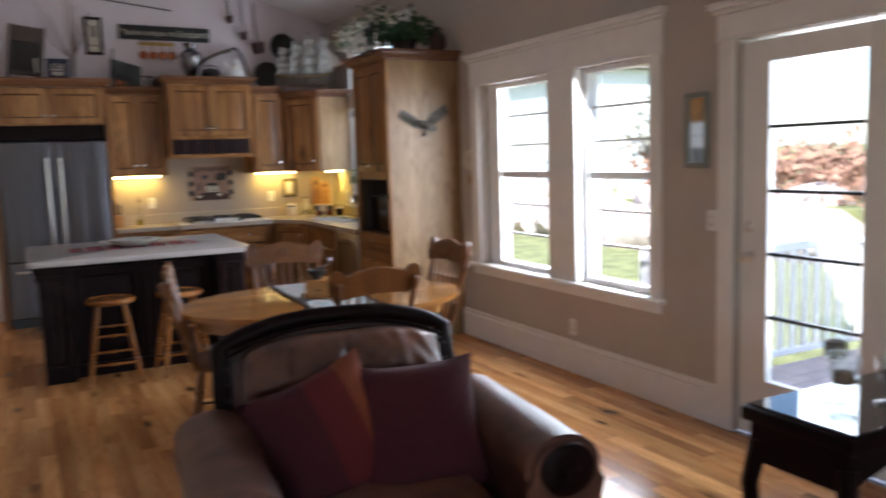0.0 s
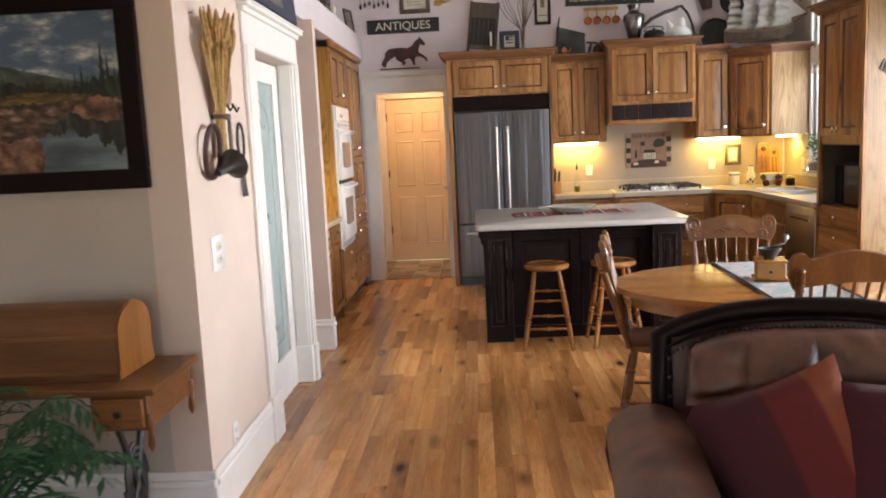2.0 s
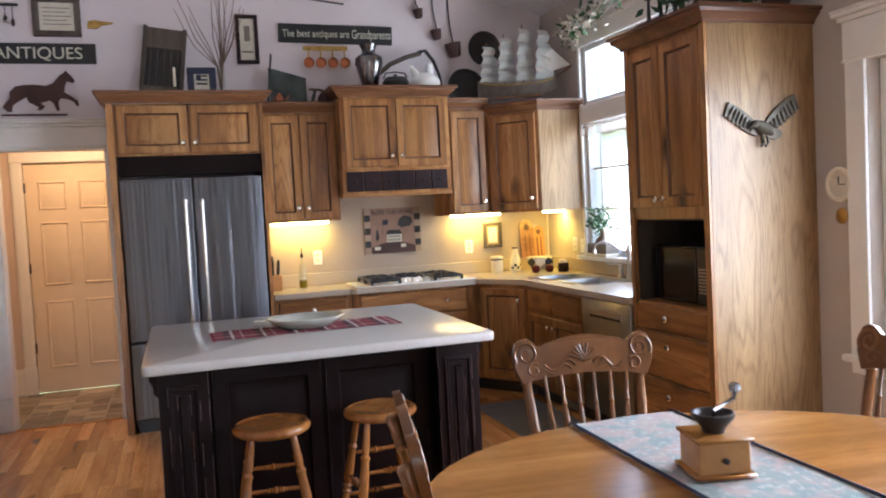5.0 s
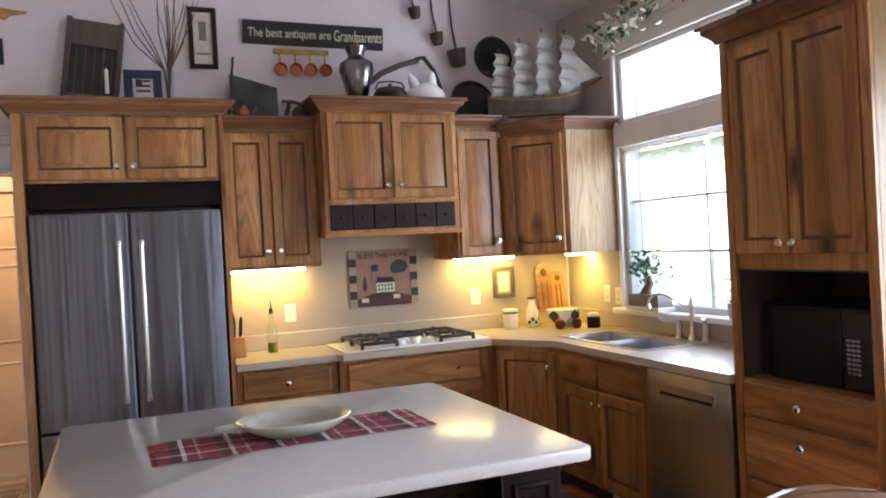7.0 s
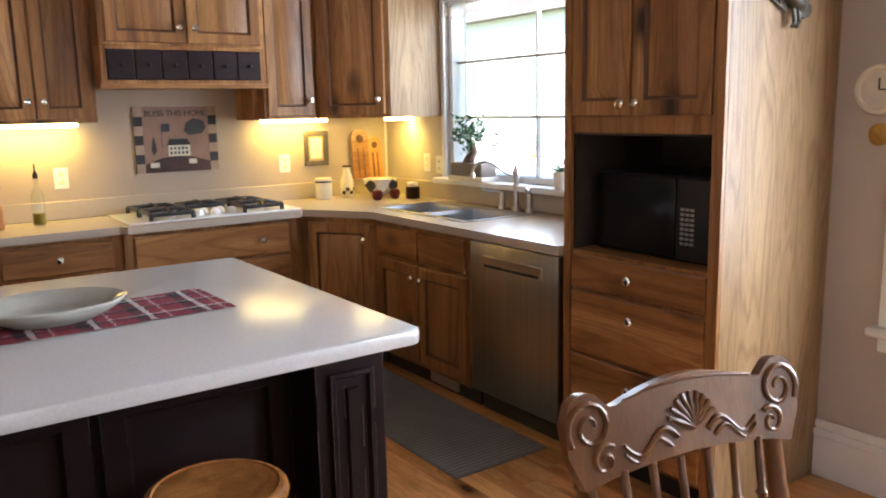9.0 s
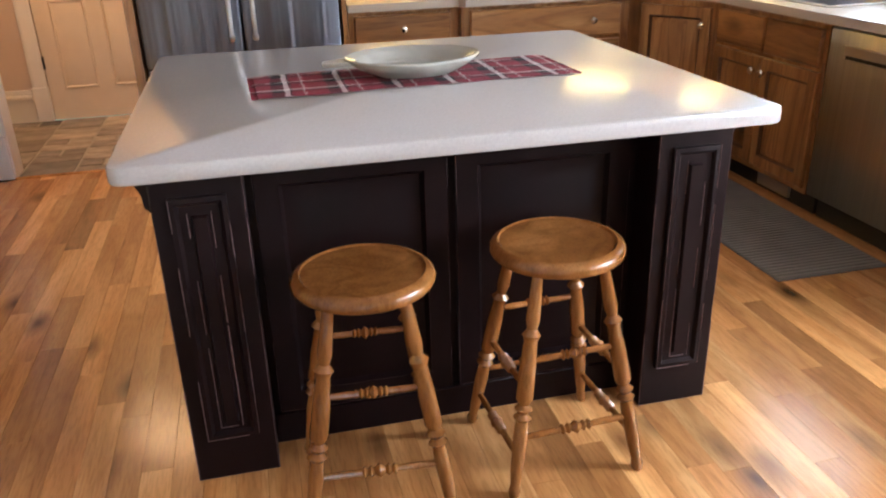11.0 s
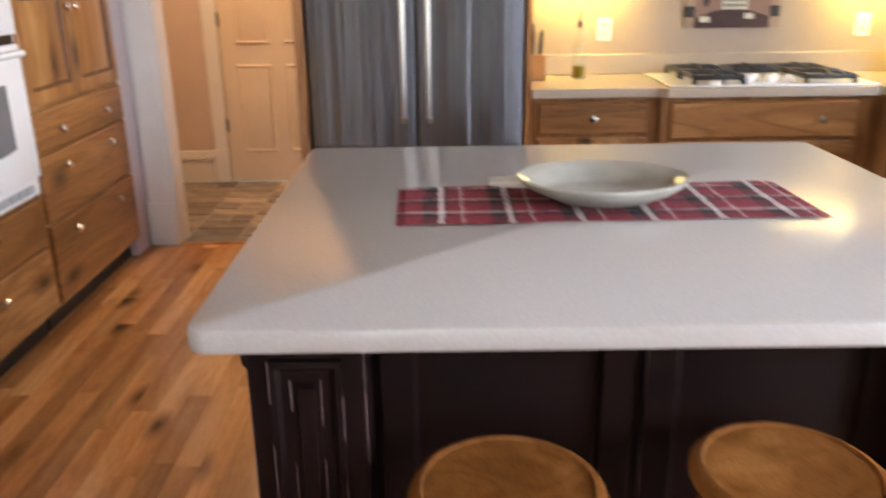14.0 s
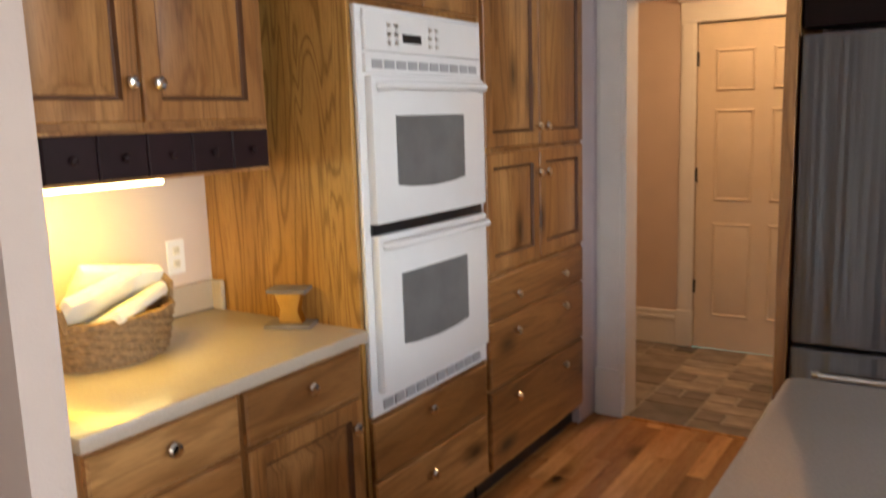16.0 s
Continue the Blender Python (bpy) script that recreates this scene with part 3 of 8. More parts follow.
sash_window("window_3", KW[0], KW[1], KW[2], 2.13, 0, 2, 1, 3, "bright kitchen window above the sink")
sash_window("window_4", KW[0], KW[1], 2.28, KW[3], 0, 1, 1, 1, "bright transom window above the kitchen window")
kc = tagged(new("kitchen_window_casing"), "white casing with a cornice round the kitchen window", "window casing", kind="structure")
part("transom_bar", box(XR - 0.022, XR + 0.13, KW[0], KW[1], 2.13, 2.28, 0.004), TRIM, kc)
part("side_casing", box(XR - 0.022, XR, KW[1], KW[1] + 0.036, KW[2], KW[3], 0.004), TRIM, kc)
part("side_casing", box(XR - 0.022, XR, KW[0] - 0.1, KW[0], KW[2], KW[3], 0.004), TRIM, kc)
part("window_sill", box(XR - 0.10, XR + 0.02, KW[0] - 0.12, KW[1] + 0.036, KW[2] - 0.035, KW[2], 0.008), TRIM, kc)
header_cap(kc, KW[0] - 0.12, KW[1] + 0.12, 0, KW[3], height=0.2).matrix_world = Matrix.Translation((XR, KW[0] + KW[1], 0)) @ Matrix.Rotation(radians(-90), 4, "Z")

# glazed french door
fd = tagged(new("door_3"), "white glazed french door with five panes, closed", "door", kind="structure")
x = XR + 0.05
for nm, a in (("stile", (2.19, 2.45, 0.01, 2.10)), ("stile", (2.98, 3.16, 0.01, 2.10)), ("rail", (2.45, 2.98, 0.01, 0.32)), ("rail", (2.45, 2.98, 1.99, 2.10))):
    part(nm, box(x - 0.022, x + 0.022, *a, 0.004), TRIM, fd)
for zz in (0.665, 1.0, 1.33, 1.66):
    part("muntin", box(x - 0.016, x + 0.016, 2.45, 2.98, zz - 0.008, zz + 0.008), IRON, fd)
part("pane", box(x - 0.004, x + 0.004, 2.45, 2.98, 0.32, 1.99), GLASS, fd).visible_shadow = False
part("deadbolt", lathe([(0.03, 0), (0.03, 0.012), (0.012, 0.016), (0.012, 0.03)], 14, Matrix.Translation((x - 0.022, 3.09, 1.14)) @ Matrix.Rotation(radians(-90), 4, "Y")), NICKEL, fd)
part("door_knob", lathe([(0.03, 0), (0.03, 0.008), (0.012, 0.014), (0.012, 0.035), (0.028, 0.045), (0.028, 0.06), (0.004, 0.07)], 14, Matrix.Translation((x - 0.022, 3.09, 0.98)) @ Matrix.Rotation(radians(-90), 4, "Y")), NICKEL, fd)
fc = tagged(new("french_door_casing"), "white casing with a cornice round the french door", "door casing", kind="structure")
part("casing_leg", box(XR - 0.022, XR, 3.17, 3.28, 0, 2.12, 0.004), TRIM, fc)
part("casing_leg", box(XR - 0.022, XR, 2.07, 2.18, 0, 2.12, 0.004), TRIM, fc)
header_cap(fc, 2.05, 3.30, 0, 2.12, height=0.2).matrix_world = Matrix.Translation((XR, 2.05 + 3.30, 0)) @ Matrix.Rotation(radians(-90), 4, "Z")
ws = tagged(new("window_5"), "wide white living room window", "window", kind="structure")
for k in range(5):
    part("window_frame", box(-1.3 + k * 0.84, -1.26 + k * 0.84, -3.18, -3.08, 0.6, 2.4, 0.003), TRIM, ws)
part("pane", box(-1.26, 2.06, -3.14, -3.13, 0.6, 2.4), GLASS, ws).visible_shadow = False


# ---- kitchen, back wall ----
def cab_box(name, label, group=""):
    return thing(name, label, "cabinet", group or "kitchen cabinets")


F = 9.11     # front of the wall cabinets
# cabinet over and round the fridge
c = cab_box("fridge_cabinet", "rustic wood two-door cabinet built round the fridge")
part("side_panel", box(0.515, 0.56, 8.86, YB, 0, 2.35, 0.002), CAB, c)
part("side_panel", box(1.565, 1.59, 8.86, YB, 0, 2.35, 0.002), CAB, c)
part("body", box(0.56, 1.565, 8.88, YB, 1.98, 2.35, 0.002), CAB, c)
part("grille", box(0.57, 1.56, 8.90, 8.98, 1.84, 1.98, 0.004), BLACKW, c, "black vent panel above the fridge")
m = facing((0.56, 8.88, 1.98), 0)
cab_door(c, m, 0.02, 0.015, 0.475, 0.34, CAB, (0.44, 0.07))
cab_door(c, m, 0.51, 0.015, 0.475, 0.34, CAB, (0.035, 0.07))
crown(c, [(0.515, YB), (0.515, 8.86), (1.59, 8.86), (1.59, YB)], 2.35, CROWNW)

# fridge
fr = thing("fridge", "stainless steel french-door fridge with long bar handles", "fridge")
part("body", box(0.57, 1.555, 8.93, YB - 0.02, 0.03, 1.82, 0.006), BLACK, fr)
for x0, x1, hx in ((0.572, 1.058, 1.005), (1.066, 1.553, 1.12)):
    d = part("door", box(x0, x1, 8.86, 8.93, 0.66, 1.815, 0.012, seg=3), STEEL, fr)
    part("handle", turned((hx, 8.81, 0.78), (hx, 8.81, 1.66), [(0, 0.012), (0.01, 0.016), (0.03, 0.016), (0.035, 0.012), (0.965, 0.012), (0.97, 0.016), (0.99, 0.016), (1, 0.012)], 12), NICKEL, d, "long polished bar handle")
    for hz in (0.81, 1.63):
        part("handle_post", turned((hx, 8.81, hz), (hx, 8.862, hz), [(0, 0.009), (1, 0.012)], 8), NICKEL, d)
d = part("drawer", box(0.572, 1.553, 8.86, 8.93, 0.10, 0.645, 0.012, seg=3), STEEL, fr)
part("handle", turned((0.66, 8.81, 0.56), (1.46, 8.81, 0.56), [(0, 0.012), (0.03, 0.016), (0.035, 0.012), (0.965, 0.012), (0.97, 0.016), (1, 0.012)], 12), NICKEL, d)
part("kick_grille", box(0.59, 1.54, 8.90, 8.95, 0.0, 0.09), BLACK, fr)

# two-door wall cabinet
c = cab_box("wall_cabinet", "rustic wood two-door wall cabinet beside the fridge")
part("body", box(1.592, 2.18, F, YB, 1.45, 2.30, 0.002), CAB, c)
m = facing((1.592, F, 1.45), 0)
cab_door(c, m, 0.02, 0.02, 0.27, 0.81, CAB, (0.235, 0.09))
cab_door(c, m, 0.298, 0.02, 0.27, 0.81, CAB, (0.035, 0.09))
crown(c, [(1.592, F), (2.18, F)], 2.30, CROWNW)
part("lamp_strip", box(1.655, 2.12, 9.33, 9.38, 1.426, 1.449, 0.004), GLOW, c, "lit warm under-cabinet strip light")
# hood cabinet with small drawers
c = cab_box("hood_cabinet", "rustic wood two-door hood cabinet with a row of plum spice drawers")
part("body", box(2.182, 3.07, 8.95, YB, 1.84, 2.40, 0.002), CAB, c)
part("drawer_case", box(2.182, 3.07, 8.95, YB, 1.63, 1.84, 0.002), CAB, c)
m = facing((2.182, 8.95, 1.63), 0)
cab_door(c, m, 0.03, 0.225, 0.41, 0.53, CAB, (0.37, 0.08))
cab_door(c, m, 0.447, 0.225, 0.41, 0.53, CAB, (0.035, 0.08))
for k in range(6):
    d = part("spice_drawer", rings_rect(0.134, 0.155, [(0, 0), (0, 0.008), (0.004, 0.012), (0.02, 0.012)], m @ Matrix.Translation((0.03 + 0.138 * k, 0, 0.035))), PLUM, c, "dark plum painted spice drawer")
    part("knob", knob_bm(m @ Matrix.Translation((0.097 + 0.138 * k, -0.01, 0.11)) @ Matrix.Diagonal((0.7, 0.7, 0.7, 1))), PLUM, d)
part("bottom_rail", box(2.17, 3.08, 8.94, 9.0, 1.62, 1.645, 0.003), CABXX, c)
crown(c, [(2.182, YB), (2.182, 8.95), (3.07, 8.95), (3.07, YB)], 2.40, CROWNW)
# narrow cabinet
c = cab_box("narrow_wall_cabinet", "rustic wood narrow one-door wall cabinet")
part("body", box(3.115, 3.46, F, YB, 1.44, 2.32, 0.002), CAB, c)
part("filler", box(3.07, 3.115, F + 0.06, YB, 1.44, 2.32, 0.001), CAB, c)
cab_door(c, facing((3.115, F, 1.44), 0), 0.02, 0.02, 0.30, 0.84, CAB, (0.265, 0.09))
crown(c, [(3.075, F), (3.462, F)], 2.32, CROWNW)
part("lamp_strip", box(3.19, 3.64, 9.33, 9.38, 1.417, 1.439, 0.004), GLOW, c, "lit warm under-cabinet strip light")
# corner cabinet
c = cab_box("corner_wall_cabinet", "rustic wood diagonal corner wall cabinet by the window")
A, B = Vector((3.464, 9.09, 0)), Vector((3.77, 8.76, 0))
part("body", prism([(3.464, YB), (A.x, A.y), (B.x, B.y), (XR, 8.76), (XR, YB)], 1.44, 2.26), CAB, c)
part("side_panel", box(3.775, XR, 8.752, 8.76, 1.44, 2.26), PANEL, c, "pale oak side panel")
yaw = math.degrees(math.atan2(B.y - A.y, B.x - A.x))
L = (B - A).length
cab_door(c, facing((A.x, A.y, 1.44), yaw), 0.025, 0.02, L - 0.05, 0.78, CAB, (L - 0.09, 0.09))
crown(c, [(A.x, A.y), (B.x, B.y), (XR, 8.75)], 2.26, CROWNW)
part("lamp_strip", box(3.96, 4.145, 9.08, 9.15, 1.417, 1.439, 0.004), GLOW, c, "lit warm under-cabinet strip light")
for px, py, sx in ((1.89, 9.355, 0.44), (3.415, 9.355, 0.42), (4.05, 9.105, 0.17)):
    area_lamp("strip_light", (px, py, 1.394), (px, py + 0.25, 0), sx, 0.05, 0.7, WARM)


def front_run(parent, m, fronts):
    """Fronts of a base unit: kind, x, z, w, h, knob."""
    for kind, x, z, w, h, kn in fronts:
        cab_door(parent, m, x, z, w, h, (CABXX if abs(m[0][0]) > 0.5 else CABX) if kind == "drawer" else CAB, kn, SLAB if kind == "drawer" else RAISED, kind)


BF = 8.92
CT = 0.875
c = cab_box("base_cabinet", "rustic wood base cabinet with drawer beside the fridge")
part("body", box(1.60, 2.20, BF, YB, 0.10, CT, 0.002), CAB, c)
part("toe_kick", box(1.60, 2.20, BF + 0.06, YB, 0, 0.10), BLACK, c)
front_run(c, facing((1.60, BF, 0), 0), [("drawer", 0.03, 0.70, 0.52, 0.15, (0.26, 0.075)), ("door", 0.03, 0.13, 0.255, 0.55, (0.22, 0.48)), ("door", 0.295, 0.13, 0.255, 0.55, (0.03, 0.48))])
c = cab_box("cooktop_base_cabinet", "rustic wood drawer unit below the gas cooktop")
part("body", box(2.203, 3.18, BF - 0.03, YB, 0.10, CT, 0.002), CAB, c)
part("toe_kick", box(2.203, 3.18, BF + 0.03, YB, 0, 0.10), BLACK, c)
front_run(c, facing((2.203, BF - 0.03, 0), 0), [("drawer", 0.05, 0.68, 0.87, 0.17, (0.70, 0.085)), ("drawer", 0.05, 0.41, 0.87, 0.25, (0.70, 0.12)), ("drawer", 0.05, 0.13, 0.87, 0.26, (0.70, 0.12))])
c = cab_box("corner_base_cabinet", "rustic wood diagonal corner base cabinet")
A, B = Vector((3.24, 8.90, 0)), Vector((3.50, 8.50, 0))
part("body", prism([(3.184, YB), (3.184, 8.90), (A.x, A.y), (B.x, B.y), (3.58, 8.50), (3.58, 8.67), (XR, 8.67), (XR, YB)], 0.10, CT), CAB, c)
part("toe_kick", prism([(3.20, YB), (3.24, 8.97), (3.56, 8.52), (XR, 8.52), (XR, YB)], 0, 0.10), BLACK, c)
yaw = math.degrees(math.atan2(B.y - A.y, B.x - A.x))
L = (B - A).length
cab_door(c, facing((A.x, A.y, 0), yaw), 0.03, 0.13, L - 0.06, 0.71, CAB, (L - 0.10, 0.62))
c = cab_box("sink_base_cabinet", "rustic wood two-door sink base cabinet")
part("body", box(3.50, XR, 7.62, 8.497, 0.10, 0.70, 0.002), CAB, c)
part("front_rail", box(3.50, 3.56, 7.62, 8.497, 0.70, CT, 0.002), CAB, c)
part("toe_kick", box(3.56, XR, 7.62, 8.497, 0, 0.10), BLACK, c)
m = facing((3.50, 8.49, 0), -90)
front_run(c, m, [("drawer", 0.02, 0.68, 0.40, 0.165, None), ("drawer", 0.44, 0.68, 0.40, 0.165, None), ("door", 0.02, 0.13, 0.41, 0.53, (0.375, 0.46)), ("door", 0.44, 0.13, 0.41, 0.53, (0.035, 0.46))])
part("vent_grille", box(3.545, 3.56, 7.80, 8.05, 0.02, 0.09), NICKEL, c, "small metal floor vent in the toe kick")
dwm = thing("dishwasher", "stainless steel dishwasher with a recessed pocket handle", "dishwasher")
part("body", box(3.54, XR, 6.965, 7.615, 0.1, CT - 0.005), BLACK, dwm)
part("door", box(3.485, 3.54, 6.985, 7.60, 0.115, 0.862, 0.008, seg=2), STEEL2, dwm)
part("handle_pocket", box(3.479, 3.486, 7.08, 7.50, 0.745, 0.80, 0.003), NICKEL, dwm, "curved steel pocket handle")
part("handle_shadow_gap", box(3.476, 3.480, 7.10, 7.48, 0.748, 0.762), BLACK, dwm)
part("kick_plate", box(3.56, 3.60, 6.985, 7.60, 0, 0.11), BLACK, dwm)
ct = thing("countertop", "beige solid-surface countertop with a low backsplash", "countertop")
slab = prism([(1.60, YB), (1.60, 8.885), (2.19, 8.885), (2.22, 8.85), (3.19, 8.85), (3.22, 8.88), (3.381, 8.63), (XR, 8.63), (XR, YB)], CT, 0.915)
prism([(3.381, 8.63), (3.465, 8.50), (3.455, 6.955), (3.615, 6.955), (3.615, 8.63)], CT, 0.915, slab)
prism([(3.96, 8.63), (3.96, 6.955), (XR, 6.955), (XR, 8.63)], CT, 0.915, slab)
prism([(3.615, 7.80), (3.615, 6.955), (3.96, 6.955), (3.96, 7.80)], CT, 0.915, slab)
part("slab", slab, COUNTER, ct)
part("backsplash", box(1.60, XR, YB - 0.018, YB, 0.915, 1.02, 0.004), COUNTER, ct)
part("backsplash", box(XR - 0.018, XR, 6.955, YB - 0.018, 0.915, 1.02, 0.004), COUNTER, ct)

# thin tan sheet over the north wall, coloured darker for the cabinets' shade
struct("wall_backsplash", box(1.592, XR - 0.019, YB - 0.004, YB, 1.02, 1.63), WALLK, "tan wall between the worktop and the wall cabinets, toned down for their shade", "wall")
# microwave and pantry tower
tw = cab_box("tall_pantry_cabinet", "tall rustic oak cabinet with doors, a microwave niche and drawers")
part("side_panel", box(3.50, XR, 6.20, 6.225, 0, 2.36, 0.002), PANEL, tw, "broad pale oak side panel")
part("far_panel", box(3.50, XR, 6.93, 6.95, 0, 2.36), CAB, tw)
part("upper_body", box(3.50, XR, 6.225, 6.93, 1.38, 2.36), CAB, tw)
part("lower_body", box(3.50, XR, 6.225, 6.93, 0.10, 0.905), CAB, tw)
# near-black brown: the shade inside the recess is put into the colour
NICHE = plain("shaded_niche_brown", (0.045, 0.034, 0.026), 0.5, wob=0.2)
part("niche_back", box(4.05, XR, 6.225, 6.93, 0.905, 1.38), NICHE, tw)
part("face_stile", box(3.482, 3.50, 6.20, 6.245, 0, 2.36, 0.002), CAB, tw)
part("face_stile", box(3.482, 3.50, 6.91, 6.95, 0, 2.36, 0.002), CAB, tw)
part("toe_kick", box(3.55, XR, 6.225, 6.93, 0, 0.10), BLACK, tw)
m = facing((3.50, 6.91, 0), -90)
front_run(tw, m, [("door", 0.005, 1.445, 0.297, 0.885, (0.27, 0.045)), ("door", 0.312, 1.445, 0.345, 0.885, (0.032, 0.045)),
                  ("drawer", 0.005, 0.755, 0.655, 0.135, (0.32, 0.072)), ("drawer", 0.005, 0.485, 0.655, 0.255, (0.33, 0.185)), ("drawer", 0.005, 0.12, 0.655, 0.35, (0.33, 0.27))])
crown(tw, [(XR, 6.95), (3.482, 6.95), (3.482, 6.20), (XR, 6.20)], 2.36, CROWNW)
part("top_board", box(3.482, XR, 6.2, 6.95, 2.36, 2.44), CAB, tw)
mw = thing("microwave", "black microwave oven with a grey keypad in a niche", "microwave")
part("body", box(3.60, 4.02, 6.29, 6.87, 0.906, 1.225, 0.008), BLACK, mw)
part("door", box(3.585, 3.60, 6.47, 6.86, 0.915, 1.215, 0.004), plain("black_glass", (0.008, 0.008, 0.009), 0.12), mw, "black glass microwave door")
part("control_panel", box(3.587, 3.60, 6.29, 6.465, 0.915, 1.215, 0.003), BLACK, mw)
for r in range(8):
    for q in range(3):
        part("button", box(3.583, 3.588, 6.385 + 0.022 * q, 6.400 + 0.022 * q, 0.972 + 0.018 * r, 0.982 + 0.018 * r), NICKEL, mw)
# thin dark sheets that deepen the shade on the niche's sides and top
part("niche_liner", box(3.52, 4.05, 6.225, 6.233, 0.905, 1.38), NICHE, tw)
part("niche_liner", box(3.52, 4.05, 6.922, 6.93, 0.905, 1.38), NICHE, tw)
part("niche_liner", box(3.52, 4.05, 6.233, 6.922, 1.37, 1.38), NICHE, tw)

# ---- left tall cabinets, oven and worktop ----
struct("wall_niche", box(-1.25, -1.13, 6.54, 7.53, 0.9, 1.56), WALLP, "tan plastered wall behind the left worktop", "wall")
LF = -0.46
c = cab_box("left_base_cabinet", "rustic wood base cabinet with drawers, under a beige worktop")
part("body", box(-1.35, LF, 6.545, 7.52, 0.10, CT, 0.002), CAB, c)
part("toe_kick", box(-1.35, LF - 0.06, 6.545, 7.52, 0, 0.10), BLACK, c)
m = facing((LF, 6.545, 0), 90)
front_run(c, m, [("drawer", 0.02, 0.715, 0.43, 0.145, (0.21, 0.092)), ("drawer", 0.02, 0.43, 0.43, 0.27, (0.20, 0.235)), ("drawer", 0.02, 0.13, 0.43, 0.285, (0.20, 0.235)),
                 ("drawer", 0.475, 0.715, 0.475, 0.145, (0.235, 0.092)), ("door", 0.475, 0.13, 0.475, 0.57, (0.42, 0.49))])
ct = thing("left_worktop", "beige solid-surface worktop lit by a strip light", "countertop", "")
part("slab", box(-1.35, -0.425, 6.545, 7.525, CT, 0.915, 0.008, seg=2), COUNTER, ct)
part("backsplash", box(-1.13, -1.112, 6.545, 7.525, 0.915, 1.02, 0.004), COUNTER, ct)
part("backsplash", box(-1.112, -1.06, 7.507, 7.525, 0.915, 1.02, 0.004), COUNTER, ct)
c = cab_box("left_wall_cabinet", "rustic wood two-door wall cabinet over a row of plum spice drawers")
part("body", box(-1.35, -0.74, 6.545, 7.46, 1.55, 2.40, 0.002), CAB, c)
part("drawer_case", box(-1.35, -0.74, 6.545, 7.46, 1.415, 1.55), CAB, c)
m = facing((-0.74, 6.545, 0), 90)
front_run(c, m, [("door", 0.03, 1.57, 0.42, 0.80, (0.385, 0.10)), ("door", 0.46, 1.57, 0.42, 0.80, (0.035, 0.10))])
for k in range(6):
    d = part("spice_drawer", rings_rect(0.145, 0.115, [(0, 0), (0, 0.008), (0.004, 0.012), (0.02, 0.012)], m @ Matrix.Translation((0.02 + 0.148 * k, 0, 1.425))), PLUM, c, "dark plum painted spice drawer")
    part("knob", knob_bm(m @ Matrix.Translation((0.092 + 0.148 * k, -0.01, 1.48)) @ Matrix.Diagonal((0.7, 0.7, 0.7, 1))), PLUM, d)
part("lamp_strip", box(-0.92, -0.87, 6.56, 7.16, 1.392, 1.413, 0.003), GLOW, c, "lit warm under-cabinet strip light")
area_lamp("strip_light", (-0.90, 6.88, 1.385), (-1.05, 6.88, 0), 0.05, 0.6, 1.3, WARM)
tw = cab_box("oven_tower", "tall rustic wood cabinet holding a double wall oven")
part("side_panel", box(-1.35, LF, 7.53, 7.55, 0, 2.40, 0.002), OAKSIDE, tw, "brown oak side panel")
part("lower_body", box(-1.35, LF, 7.55, 8.27, 0.10, 0.61), CAB, tw)
part("upper_body", box(-1.35, LF, 7.55, 8.27, 1.90, 2.40), CAB, tw)
part("toe_kick", box(-1.35, LF - 0.05, 7.55, 8.27, 0, 0.10), BLACK, tw)
m = facing((LF, 7.55, 0), 90)
front_run(tw, m, [("drawer", 0.0, 0.395, 0.72, 0.20, (0.31, 0.15)), ("drawer", 0.0, 0.12, 0.72, 0.265, (0.305, 0.185)), ("door", 0.0, 1.92, 0.355, 0.45, (0.32, 0.08)), ("door", 0.362, 1.92, 0.355, 0.45, (0.035, 0.08))])
SLOT = plain("grey_vent_slot", (0.36, 0.36, 0.38), 0.5)
ov = thing("double_wall_oven", "white double wall oven with grey windows and bar handles", "oven")
part("body", box(-1.3, LF + 0.005, 7.552, 8.268, 0.612, 1.898), WHITE, ov)
part("trim_frame", box(LF + 0.005, LF + 0.02, 7.545, 8.275, 0.612, 1.898, 0.003), WHITE, ov)
part("control_panel", box(LF + 0.02, LF + 0.035, 7.57, 8.25, 1.762, 1.885, 0.004), WHITE, ov)
part("display", box(LF + 0.034, LF + 0.038, 7.765, 7.865, 1.795, 1.822), BLACK, ov)
for k in range(3):
    for s in (7.68, 7.72, 7.91, 7.95):
        part("button", box(LF + 0.034, LF + 0.037, s, s + 0.02, 1.785 + k * 0.027, 1.797 + k * 0.027), NICKEL, ov)
for k in range(10):
    part("vent_slot", box(LF + 0.034, LF + 0.037, 7.60 + k * 0.063, 7.65 + k * 0.063, 1.712, 1.738), SLOT, ov)
    part("vent_slot", box(LF + 0.02, LF + 0.026, 7.60 + k * 0.063, 7.65 + k * 0.063, 0.63, 0.66), SLOT, ov)
part("vent_strip", box(LF + 0.02, LF + 0.034, 7.57, 8.25, 1.70, 1.755), WHITE, ov)
